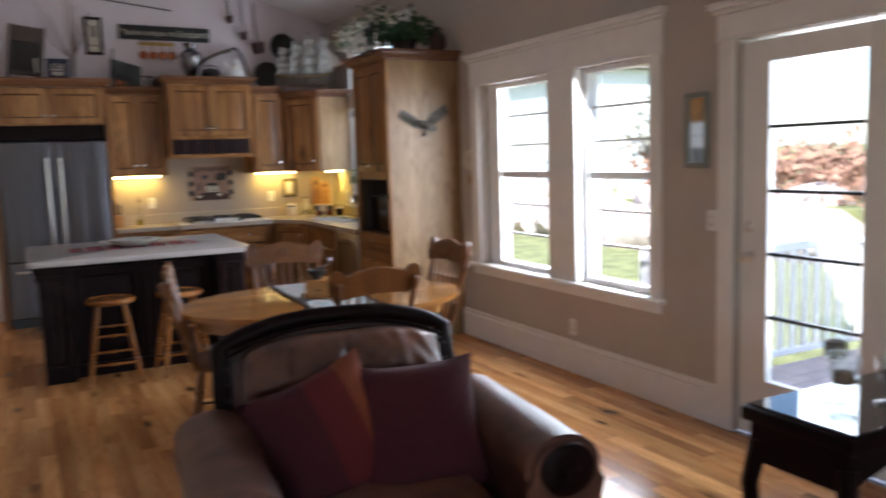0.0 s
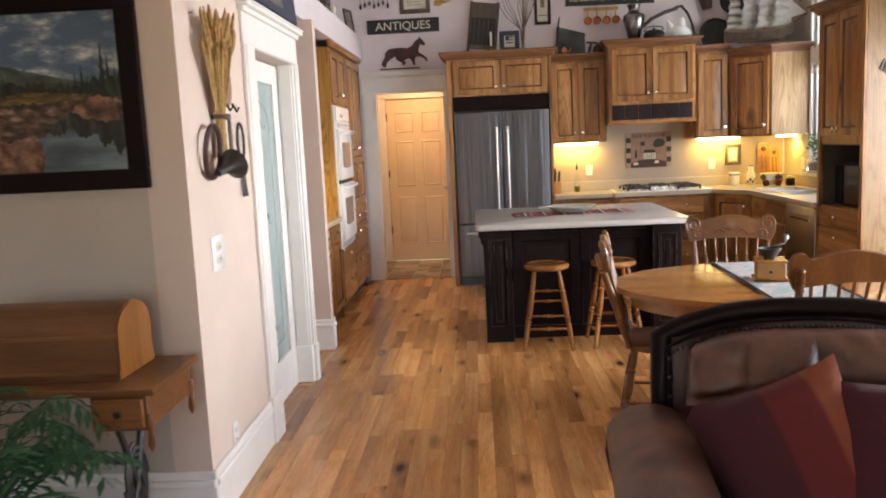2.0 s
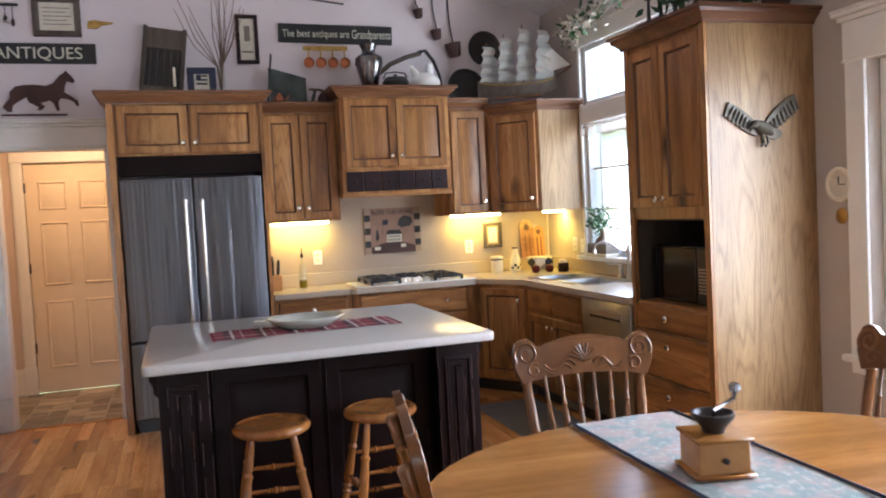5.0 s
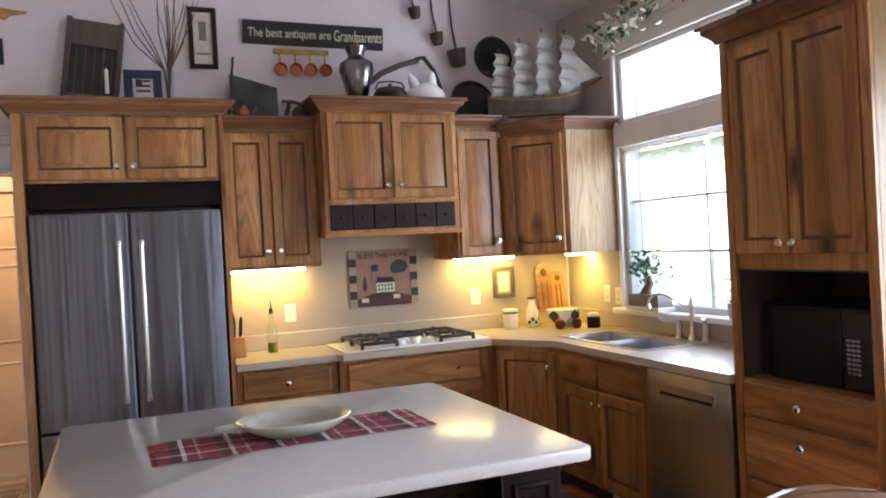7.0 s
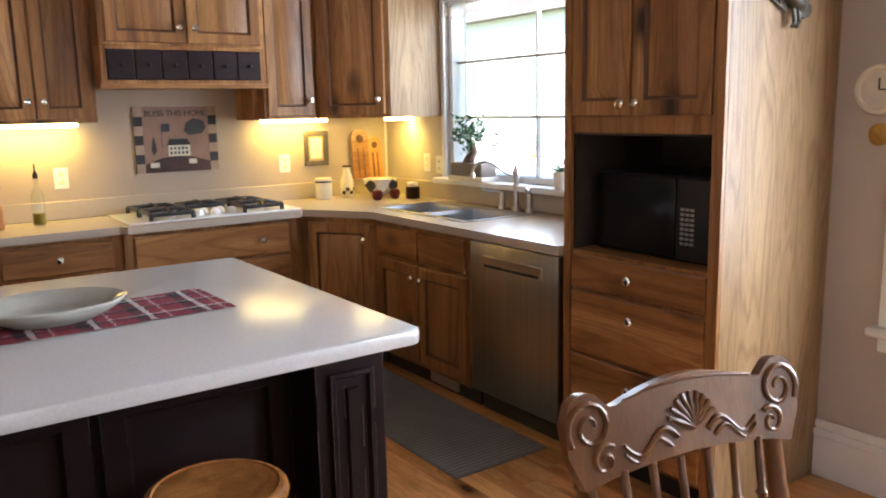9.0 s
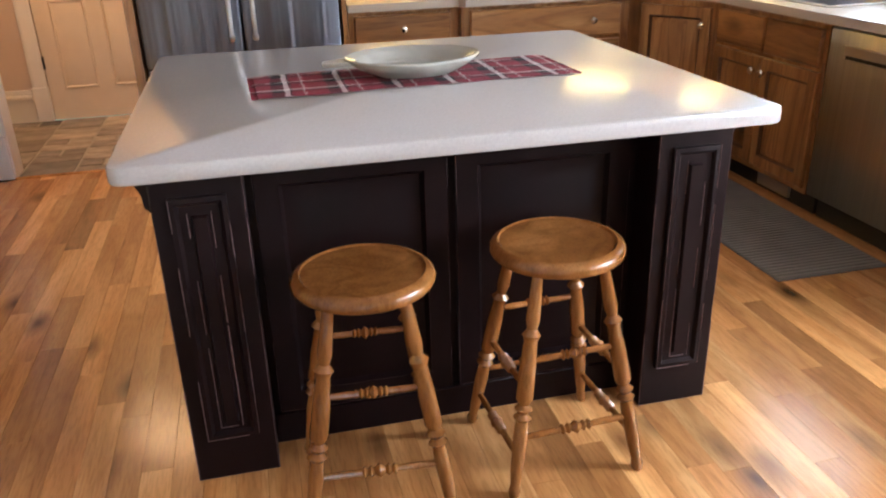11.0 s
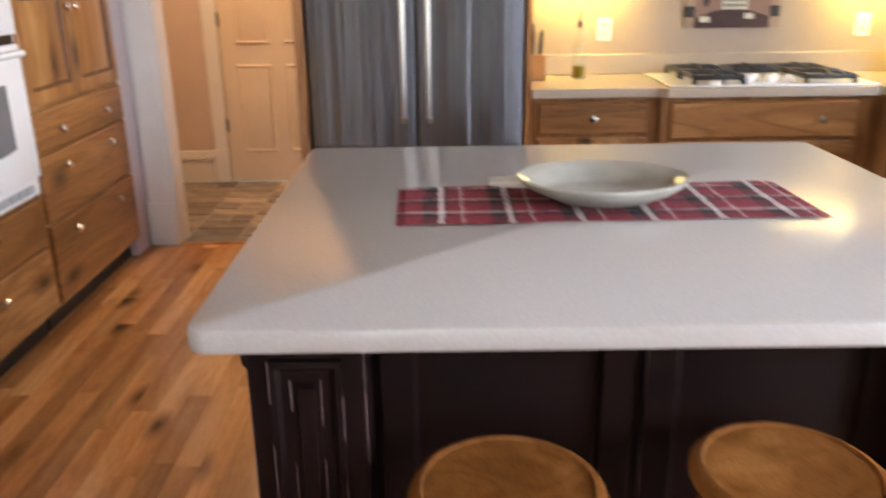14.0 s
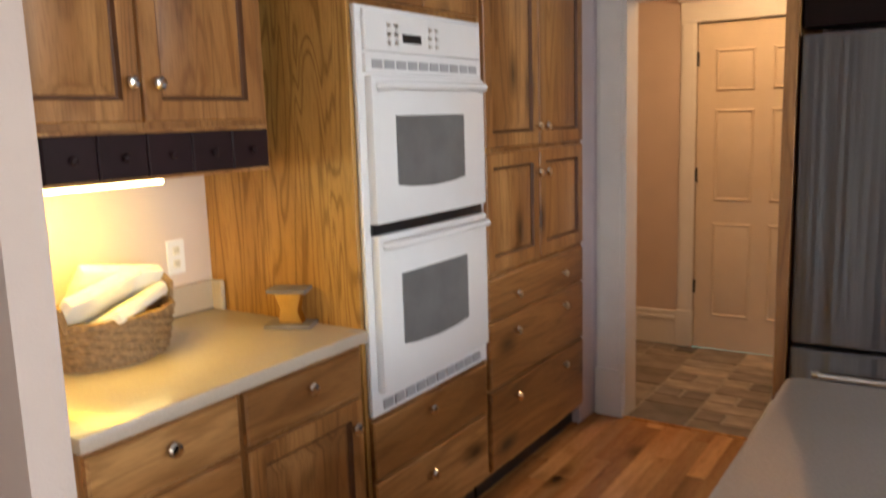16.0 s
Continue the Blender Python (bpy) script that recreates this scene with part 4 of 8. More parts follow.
for z0, z1, zc0, zc1 in ((1.235, 1.69, 1.335, 1.568), (0.69, 1.20, 0.815, 1.065)):
    d = part("door", box(LF + 0.02, LF + 0.05, 7.575, 8.245, z0, z1, 0.006, seg=2), WHITE, ov)
    win = [(-0.20, 0.016), (-0.13, 0.006), (0, 0.0), (0.13, 0.006), (0.20, 0.016), (0.20, zc1 - zc0), (-0.20, zc1 - zc0)]
    part("window", extrude_outline(win, 0.006, facing((LF + 0.048, 7.89, zc0), 90) @ Matrix.Translation((0, -0.008, 0))), DARKGLASS, d, "grey oven window with a curved lower edge")
    part("handle", tube([(LF + 0.05, 7.60, z1 - 0.035), (LF + 0.085, 7.63, z1 - 0.03), (LF + 0.09, 7.91, z1 - 0.03), (LF + 0.085, 8.19, z1 - 0.03), (LF + 0.05, 8.22, z1 - 0.035)], 0.014, 8), WHITE, d)
part("dark_gap", box(LF + 0.02, LF + 0.03, 7.575, 8.245, 1.20, 1.235), BLACK, ov)
tw2 = cab_box("pantry_tower", "tall rustic wood pantry cabinet with doors above drawers")
part("body", box(-1.35, LF, 8.285, 9.25, 0.10, 2.40, 0.002), CAB, tw2)
part("toe_kick", box(-1.35, LF - 0.05, 8.285, 9.25, 0, 0.10), BLACK, tw2)
m = facing((LF, 8.285, 0), 90)
front_run(tw2, m, [("door", 0.02, 1.435, 0.458, 0.935, (0.425, 0.075)), ("door", 0.487, 1.435, 0.458, 0.935, (0.035, 0.075)), ("door", 0.02, 0.945, 0.458, 0.47, (0.425, 0.37)), ("door", 0.487, 0.945, 0.458, 0.47, (0.035, 0.37)),
                   ("drawer", 0.02, 0.755, 0.925, 0.165, (0.208, 0.075)), ("drawer", 0.02, 0.468, 0.925, 0.275, (0.20, 0.21)), ("drawer", 0.02, 0.12, 0.925, 0.335, (0.20, 0.27))])
for zz in (0.83, 0.677, 0.39):
    part("knob", knob_bm(m @ Matrix.Translation((0.712, -0.018, zz))), NICKEL, tw2)
struct("wall_stub", box(-1.35, LF - 0.012, 9.252, YB, 0, 2.46), WALL, "lavender white end of wall beside the tall cabinets", "wall")
part("crown", box(-0.46, -0.42, 7.50, 9.25, 2.40, 2.457, 0.01, seg=2), CABX, tw2)

# ---- island ----
isl = thing("kitchen_island", "espresso-painted panelled island base", "island")
part("core", box(0.86, 2.27, 6.55, 7.56, 0.0, 0.872), BLACKW, isl)
for x0 in (0.82, 2.08):
    part("post", box(x0, x0 + 0.21, 6.42, 6.56, 0, 0.872, 0.003), BLACKW, isl)
    m = facing((x0, 6.42, 0), 0)
    part("post_panel", rings_rect(0.13, 0.66, [(0, 0), (0, 0.012), (0.012, 0.014), (0.02, 0.004), (0.045, 0.004), (0.05, 0.014), (0.055, 0.014)], m @ Matrix.Translation((0.04, 0, 0.13))), BLACKW, isl)
m = facing((1.03, 6.55, 0), 0)
for x0 in (0.02, 0.535):
    part("back_panel", rings_rect(0.49, 0.72, [(0, 0), (0, 0.018), (0.06, 0.018), (0.07, 0.004), (0.085, 0.002), (0.12, 0.012)], m @ Matrix.Translation((x0, 0, 0.10))), BLACKW, isl)
part("plinth", box(1.03, 2.08, 6.53, 6.56, 0, 0.095, 0.003), BLACKW, isl)
for x0, yaw in ((0.86, -90), (2.27, 90)):
    m = facing((x0, 7.56 if yaw < 0 else 6.56, 0), yaw)
    part("side_panel", rings_rect(0.98, 0.80, [(0, 0), (0, 0.018), (0.07, 0.018), (0.08, 0.004), (0.1, 0.002), (0.14, 0.012)], m @ Matrix.Translation((0.01, 0, 0.03))), BLACKW, isl)
for x0, y0 in ((2.29, 6.46), (0.80, 6.46)):
    s = 1 if x0 > 2 else -1
    prof = [(0, 0.865), (s * 0.035, 0.865), (s * 0.034, 0.82), (s * 0.02, 0.79), (s * 0.018, 0.76), (0, 0.74)]
    part("bracket", extrude_outline(prof, 0.06, Matrix.Translation((x0 if s > 0 else 0.82, y0, 0))), BLACKW, isl)
WORN = plain("worn_plum_edge", (0.11, 0.062, 0.06), 0.6, wob=0.5, scale=40)
wear = random.Random(11)
for x0, w, z0, h, y in [(0.86, 0.13, 0.13, 0.66, 6.407), (2.12, 0.13, 0.13, 0.66, 6.407), (0.898, 0.054, 0.165, 0.59, 6.407), (2.158, 0.054, 0.165, 0.59, 6.407)] + [(1.03 + q + i, 0.49 - 2 * i, 0.10 + i, 0.72 - 2 * i, 6.533) for q in (0.02, 0.535) for i in (0.0, 0.058)] + [(0.821, 0.208, 0.002, 0.865, 6.421), (2.081, 0.208, 0.002, 0.865, 6.421)]:
    for x in (x0, x0 + w):
        z = z0
        while z < z0 + h - 0.05:
            L = min(wear.uniform(0.08, 0.3), z0 + h - z)
            part("worn_edge", tube([(x, y, z), (x, y, z + L)], wear.uniform(0.0007, 0.0015), 4), WORN, isl)
            z += L + wear.uniform(0.01, 0.14)
    part("worn_edge", tube([(x0, y, z0), (x0 + w * 0.8, y, z0)], 0.0012, 4), WORN, isl)
it = thing("island_worktop", "pale grey quartz island worktop with rounded corners", "countertop")
r = 0.035
cor = []
for cx, cy, a0 in ((2.33 - r, 6.27 + r, -90), (2.33 - r, 7.645 - r, 0), (0.765 + r, 7.645 - r, 90), (0.765 + r, 6.27 + r, 180)):
    for k in range(5):
        a = radians(a0 + 22.5 * k)
        cor.append((cx + r * math.cos(a), cy + r * math.sin(a)))
part("slab", prism(cor, 0.872, 0.915, bev=0.009), QUARTZ, it)

# ---- stools ----
LEG = [(0, 0.011), (0.03, 0.016), (0.06, 0.012), (0.12, 0.016), (0.28, 0.019), (0.355, 0.016), (0.37, 0.024), (0.39, 0.013), (0.41, 0.024), (0.43, 0.013), (0.455, 0.022), (0.6, 0.021), (0.71, 0.017), (0.735, 0.024), (0.76, 0.013), (0.8, 0.018), (1, 0.013)]
RUNG = [(0, 0.007), (0.2, 0.009), (0.36, 0.008), (0.38, 0.0145), (0.405, 0.007), (0.43, 0.0145), (0.455, 0.008), (0.5, 0.018), (0.545, 0.008), (0.57, 0.0145), (0.595, 0.007), (0.62, 0.0145), (0.64, 0.008), (0.8, 0.009), (1, 0.007)]


def make_stool():
    s = thing("bar_stool", "honey oak turned-leg stool with a round seat at the island", "stool", "stools at the island")
    part("seat", lathe([(0.11, 0.575), (0.15, 0.578), (0.166, 0.588), (0.17, 0.600), (0.166, 0.611), (0.156, 0.619), (0.147, 0.6205), (0.143, 0.6165), (0.10, 0.615), (0.02, 0.612)], 36), STOOLW, s)
    ft = [(-0.175, -0.17), (0.175, -0.17), (0.175, 0.17), (-0.175, 0.17)]
    tp = [(-0.085, -0.085), (0.085, -0.085), (0.085, 0.085), (-0.085, 0.085)]
    at = lambda i, z: Vector((ft[i][0] + (tp[i][0] - ft[i][0]) * z / 0.58, ft[i][1] + (tp[i][1] - ft[i][1]) * z / 0.58, z))
    for i in range(4):
        part("leg", turned(at(i, 0), at(i, 0.58), LEG), STOOLW, s)
    for i, zs in ((0, (0.16, 0.36)), (2, (0.19, 0.39)), (1, (0.11, 0.29)), (3, (0.11, 0.29))):
        for z in zs:
            part("rung", turned(at(i, z), at((i + 1) % 4, z), RUNG, 8), STOOLW, s)
    return s


st = make_stool()
st.matrix_basis = pose(1.275, 6.285, 0, rz=-4)
copy_thing(st, pose(1.765, 6.32, 0, rz=3))


# ---- dining table and chairs ----
def oval(a, b, n=56, c=(0, 0)):
    return [(c[0] + a * math.cos(2 * math.pi * i / n), c[1] + b * math.sin(2 * math.pi * i / n)) for i in range(n)]


tb = thing("dining_table", "oval golden oak pedestal dining table", "table")
part("tabletop", prism(oval(0.83, 0.60), 0.722, 0.75, bev=0.01), TABLEW, tb)
part("apron", prism(oval(0.74, 0.51), 0.64, 0.722), TABLEW, tb)
part("pedestal", lathe([(0.14, 0.64), (0.14, 0.6), (0.08, 0.56), (0.1, 0.48), (0.13, 0.4), (0.12, 0.3), (0.08, 0.24), (0.13, 0.2), (0.13, 0.14), (0.06, 0.12)], 24), TABLEW, tb)
for k in range(4):
    a = radians(45 + 90 * k)
    part("foot", tube([(0.08 * math.cos(a), 0.08 * math.sin(a), 0.22), (0.25 * math.cos(a), 0.25 * math.sin(a), 0.16), (0.42 * math.cos(a), 0.42 * math.sin(a), 0.05), (0.5 * math.cos(a), 0.5 * math.sin(a), 0.035)], 0.045, 8, taper=0.75), TABLEW, tb)
tb.matrix_basis = pose(2.32, 4.60, 0, rz=-6)


def crest_outline():
    top = []
    for i in range(41):
        u = -1 + i / 20
        x = 0.265 * u
        au = abs(u)
        if au < 0.58:
            z = 0.135 + 0.030 * math.cos(au / 0.58 * math.pi / 2)
        elif au < 0.66:
            z = 0.133
        else:
            k = (au - 0.83) / 0.17
            z = 0.115 + 0.048 * math.sqrt(max(0, 1 - k * k))
        top.append((x, z))
    bot = [(0.262, 0.06), (0.235, 0.0), (0.18, 0.012), (0.09, 0.022), (0, 0.026), (-0.09, 0.022), (-0.18, 0.012), (-0.235, 0.0), (-0.262, 0.06)]
    return top + bot


def spiral(cx, cz, r0, turns, flip=1, n=22, start=0.0):
    return [(cx + flip * r0 * (1 - 0.8 * i / n) * math.cos(start + 2 * math.pi * turns * i / n), -0.0, cz + r0 * (1 - 0.8 * i / n) * math.sin(start + 2 * math.pi * turns * i / n)) for i in range(n + 1)]


def make_chair():
    ch = thing("dining_chair", "oak pressed-back dining chair with carved crest and spindles", "chair", "chairs round the table")
    seat = []
    for i in range(40):
        a = 2 * math.pi * i / 40
        ca, sa = math.cos(a), math.sin(a)
        seat.append((0.225 * math.copysign(abs(ca) ** 0.6, ca), 0.21 * math.copysign(abs(sa) ** 0.6, sa)))
    part("seat", prism(seat, 0.43, 0.462, bev=0.012), CHAIRW, ch)
    for sx in (-1, 1):
        part("leg", turned((sx * 0.2, 0.2, 0), (sx * 0.15, 0.14, 0.435), LEG), CHAIRW, ch)
        part("leg", turned((sx * 0.2, -0.23, 0), (sx * 0.15, -0.15, 0.435), LEG), CHAIRW, ch)
        part("rung", turned((sx * 0.185, 0.18, 0.15), (sx * 0.185, -0.2, 0.15), RUNG, 8), CHAIRW, ch)
        part("back_post", turned((sx * 0.185, -0.18, 0.45), (sx * 0.225, -0.332, 0.945), [(0, 0.013), (0.1, 0.017), (0.25, 0.02), (0.3, 0.016), (0.32, 0.022), (0.35, 0.016), (0.6, 0.019), (0.78, 0.017), (0.8, 0.021), (0.82, 0.017), (0.84, 0.021), (0.86, 0.017), (0.88, 0.021), (0.9, 0.018), (0.975, 0.02), (0.99, 0.015), (1, 0.004)]), CHAIRW, ch)
    part("rung", turned((-0.185, 0.185, 0.2), (0.185, 0.185, 0.2), RUNG, 8), CHAIRW, ch)
    part("rung", turned((-0.185, 0.175, 0.3), (0.185, 0.175, 0.3), RUNG, 8), CHAIRW, ch)
    part("rung", turned((-0.185, -0.2, 0.2), (0.185, -0.2, 0.2), RUNG, 8), CHAIRW, ch)
    for k in range(6):
        u = -1 + k * 0.4
        part("spindle", turned((u * 0.125, -0.185, 0.45), (u * 0.155, -0.278, 0.87), [(0, 0.007), (0.28, 0.012), (0.33, 0.008), (0.36, 0.014), (0.39, 0.008), (0.55, 0.012), (0.7, 0.010), (0.74, 0.007), (0.76, 0.012), (0.78, 0.007), (1, 0.008)], 8), CHAIRW, ch)
    m = Matrix.Translation((0, -0.292, 0.845)) @ Matrix.Rotation(radians(12), 4, "X")
    bm = extrude_outline(crest_outline(), 0.022, m)
    bmesh.ops.bevel(bm, geom=[e for e in bm.edges if len(e.link_faces) == 2 and e.calc_face_angle(0) > 1], offset=0.005, segments=2, affect="EDGES")
    cr = part("crest_rail", bm, CHAIRW, ch, "carved crest rail with shell and scrolls")
    f = m @ Matrix.Translation((0, 0.023, 0))

    def carve(pts, r):
        bm = tube(pts, r, 6, taper=0.6)
        bm.transform(f)
        part("carving", bm, CHAIRW, cr)
    for s in (-1, 1):
        carve(spiral(s * 0.215, 0.105, 0.048, 1.6, s, start=-0.6), 0.0065)
        carve(spiral(s * 0.19, 0.045, 0.028, 1.3, -s, start=0.9), 0.0055)
        carve([(s * (0.035 + 0.115 * t), 0, 0.058 + 0.018 * math.sin(t * 6.5)) for t in [i / 14 for i in range(15)]], 0.0065)
        carve([(s * (0.05 + 0.10 * t), 0, 0.044 + 0.016 * math.sin(t * 6.5)) for t in [i / 14 for i in range(15)]], 0.005)
    for k in range(9):
        a = radians(20 + 17.5 * k)
        carve([(0, 0, 0.068), (0.026 * math.cos(a), 0.004, 0.07 + 0.03 * math.sin(a)), (0.056 * math.cos(a), 0.001, 0.07 + 0.062 * math.sin(a))], 0.0075)
    carve([(0.2 * u, 0, 0.128 + 0.026 * math.cos(u * 1.55)) for u in [-0.72 + i * 0.09 for i in range(17)]], 0.004)
    return ch


ch = make_chair()
ch.matrix_basis = pose(2.285, 5.14, -0.0, rz=170)
copy_thing(ch, pose(2.33, 4.16, 0, rz=4))
copy_thing(ch, pose(2.98, 4.80, 0, rz=92))
copy_thing(ch, pose(1.755, 4.64, 0, rz=-101))
# ---- small helpers for ornaments ----
def word(parent, text, m, height, material, name="lettering", depth=0.002, width=None):
    """Raised letters standing in the frame's x, z plane, centred."""
    cu = bpy.data.curves.new("letters", "FONT")
    cu.body, cu.size, cu.extrude, cu.align_x, cu.align_y = text, height, depth, "CENTER", "CENTER"
    tmp = bpy.data.objects.new("letters", cu)
    scene.collection.objects.link(tmp)
    bpy.context.view_layer.update()
    me = bpy.data.meshes.new_from_object(tmp)
    wide = max(tmp.dimensions.x, 1e-3)
    bpy.data.objects.remove(tmp)
    s = width / wide if width else 1
    me.transform(m @ Matrix.Rotation(radians(90), 4, "X") @ Matrix.Diagonal((s, 1, 1, 1)))
    me.materials.clear()
    me.materials.append(material)
    ob = new(name, me)
    ob.parent = parent
    return ob


def board(parent, m, w, h, d, material, name="board", bev=0.002, label="", x=0, z=0, y=0):
    bm = box(x, x + w, y - d, y, z, z + h, bev)
    bm.transform(m)
    return part(name, bm, material, parent, label)


def frame_parts(parent, m, w, h, bw, d, fmat, imat, name="picture_frame", label=""):
    for x, z, ww, hh in ((0, 0, w, bw), (0, h - bw, w, bw), (0, bw, bw, h - 2 * bw), (w - bw, bw, bw, h - 2 * bw)):
        board(parent, m, ww, hh, d, fmat, "frame_side", 0.004, x=x, z=z)
    return board(parent, m, w - 2 * bw, h - 2 * bw, d * 0.4, imat, "picture", 0, label, bw, bw)


def leaf_bm(bm, m, length, width, fold=0.25, n=3):
    """A pointed leaf along +x."""
    prev = None
    for i in range(n + 1):
        t = i / n
        w = width * math.sin(math.pi * min(0.98, t * 0.9 + 0.08)) / 2
        x, z = t * length, -0.3 * length * t * t
        row = [bm.verts.new(m @ Vector((x, -w, z + fold * w))), bm.verts.new(m @ Vector((x, 0, z))), bm.verts.new(m @ Vector((x, w, z + fold * w)))]
        if prev:
            for k in (0, 1):
                bm.faces.new((prev[k], row[k], row[k + 1], prev[k + 1]))
        prev = row
    return bm


rnd = random.Random(21)
GOLD = plain("aged_brass", (0.42, 0.28, 0.09), 0.35, 1.0, wob=0.25, scale=20)
CREAMY = plain("cream_ceramic", (0.74, 0.69, 0.58), 0.25, wob=0.05)
SIGNB = plain("black_sign_paint", (0.018, 0.018, 0.02), 0.6, wob=0.3)
CHALK = plain("ivory_letter_paint", (0.62, 0.60, 0.50), 0.7, wob=0.12, scale=40)
BARN = plain("rusty_brown_iron", (0.055, 0.022, 0.02), 0.6, wob=0.35, bmp=0.2)
GREYW = wood("weathered_grey_wood", (0.06, 0.045, 0.038), (0.105, 0.083, 0.07), (0.16, 0.13, 0.11), "z", 0.8, knots=False)
LEAF = plain("plant_leaf", (0.035, 0.10, 0.03), 0.45, wob=0.4, scale=30)
FERN = plain("fern_leaf", (0.018, 0.075, 0.026), 0.5, wob=0.4, scale=30)
TWIG = plain("brown_twig", (0.11, 0.065, 0.045), 0.8, wob=0.2)
STRAW = plain("wheat_straw", (0.46, 0.30, 0.11), 0.75, wob=0.25, scale=60)
SAIL = plain("sail_cloth", (0.72, 0.71, 0.69), 0.85, wob=0.06, scale=30)
PAPER = plain("aged_paper", (0.62, 0.58, 0.50), 0.8, wob=0.08, scale=20)
CLAY = plain("terracotta_grey", (0.19, 0.16, 0.14), 0.8, wob=0.2)
MAPLE = plain("maple_board", (0.44, 0.22, 0.07), 0.45, wob=0.15, scale=14)
NAVY = plain("navy_paint", (0.02, 0.025, 0.055), 0.6, wob=0.2)
PINKISH = plain("faded_rose_paint", (0.27, 0.165, 0.125), 0.7, wob=0.12, scale=12)
CLEAR = glass_mat("clear_glass", 0.02, (0.96, 0.98, 0.97))
OIL = plain("olive_oil", (0.20, 0.15, 0.012), 0.1, wob=0.1)
WICKER = plain("wicker", (0.27, 0.165, 0.075), 0.7, wob=0.4, scale=70, bmp=0.5, bscale=120)
TOWEL = plain("white_towel", (0.80, 0.78, 0.72), 0.95, wob=0.04, bmp=0.5, bscale=220)
wf = lambda x, z, y=None: facing((x, (YB if y is None else y) - 0.001, z), 0)

# ---- on the kitchen wall ----
sg = thing("antiques_sign", "black wooden sign with ivory lettering on the kitchen wall", "sign")
board(sg, wf(-0.35, 2.73), 0.79, 0.15, 0.02, SIGNB, "board")
word(sg, "ANTIQUES", wf(0.045, 2.803, YB - 0.021), 0.125, CHALK, width=0.60)
sg = thing("grandparents_sign", "long black sign with white hand-painted lettering", "sign")
bm = extrude_outline([(0, 0.012), (0.95, 0.0), (0.955, 0.152), (0.005, 0.165)], -0.018, wf(1.815, 2.905))
part("board", bm, SIGNB, sg)
word(sg, "The best antiques are", wf(2.125, 2.987, YB - 0.02), 0.085, CHALK, width=0.55)
word(sg, "Grandparents", wf(2.59, 2.985, YB - 0.02), 0.105, CHALK, width=0.335)
hs = [(0, 0.05), (0.02, 0.02), (0.05, 0.02), (0.06, 0.07), (0.1, 0.1), (0.15, 0.13), (0.165, 0.09), (0.2, 0.07), (0.23, 0.05), (0.21, 0.035), (0.24, 0.03), (0.265, 0.06), (0.24, 0.085), (0.3, 0.105), (0.32, 0.085), (0.34, 0.03), (0.355, 0.025), (0.36, 0.03), (0.355, 0.09), (0.37, 0.12), (0.42, 0.115), (0.46, 0.09), (0.475, 0.06), (0.49, 0.065), (0.485, 0.1), (0.44, 0.14), (0.40, 0.165), (0.405, 0.21), (0.42, 0.25), (0.46, 0.235), (0.475, 0.255), (0.455, 0.29), (0.43, 0.315), (0.415, 0.335), (0.405, 0.315), (0.37, 0.29), (0.33, 0.235), (0.28, 0.215), (0.2, 0.225), (0.13, 0.22), (0.08, 0.21), (0.045, 0.17), (0.04, 0.12), (0.02, 0.09)]
bm = extrude_outline([(x * 1.04, z * 0.98) for x, z in hs], -0.008, wf(-0.215, 2.355, YB - 0.006))
box(-0.23, 0.21, YB - 0.02, YB - 0.001, 2.345, 2.357, 0, bm)
solo("horse_silhouette", bm, BARN, "rusty iron trotting horse silhouette over the doorway", "wall ornament", smooth=None)
cf = thing("certificate_frame", "grey-framed certificate hung on the kitchen wall", "picture")
frame_parts(cf, wf(0.02, 2.93), 0.33, 0.30, 0.045, 0.025, GREYW, PAPER)
for k in range(5):
    board(cf, wf(0.09, 3.02 + 0.03 * k, YB - 0.012), 0.19 - 0.03 * (k % 2), 0.006, 0.001, CLAY, "text_line", 0)
bm = extrude_outline([(0, 0.0), (0.07, -0.005), (0.10, 0.02), (0.18, 0.035), (0.185, 0.045), (0.10, 0.05), (0.06, 0.06), (0.01, 0.05)], -0.02, wf(0.39, 3.0))
solo("brass_pointer", bm, GOLD, "small aged brass pointer ornament on the wall", "wall ornament")
kr = thing("utensil_rack", "row of small dark iron utensils hung on the wall", "rack")
board(kr, wf(-0.43, 3.15), 0.36, 0.02, 0.015, IRON, "rail")
for k in range(7):
    x = -0.41 + 0.05 * k
    part("utensil", turned((x, YB - 0.012, 3.15), (x, YB - 0.012, 3.0 + 0.02 * (k % 3)), [(0, 0.003), (0.6, 0.003), (0.7, 0.012), (0.9, 0.014), (1, 0.004)], 6), IRON if k % 2 else BARN, kr)
wb = thing("washboard", "old weathered grey wooden washboard leaning on the wall", "washboard")
m = wf(0.72, 2.435, 9.36) @ Matrix.Rotation(radians(-7), 4, "X") @ Matrix.Rotation(radians(7), 4, "Y")
for x in (0, 0.29):
    board(wb, m, 0.03, 0.6, 0.03, GREYW, "stile", x=x)
board(wb, m, 0.26, 0.16, 0.02, GREYW, "top_board", x=0.03, z=0.43)
board(wb, m, 0.26, 0.04, 0.025, GREYW, "rail", x=0.03, z=0.09)
board(wb, m, 0.26, 0.30, 0.006, IRON, "ribbed_panel", x=0.03, z=0.13)
for k in range(5):
    board(wb, m, 0.008, 0.30, 0.014, GREYW, "rib", x=0.06 + 0.05 * k, z=0.13)
cs = thing("candlestick", "small pewter candlestick with a cream candle", "candlestick")
part("base", lathe([(0.045, 0), (0.045, 0.008), (0.012, 0.02), (0.01, 0.06), (0.018, 0.07)], 14, Matrix.Translation((0.99, 9.10, 2.433))), PEWTER, cs)
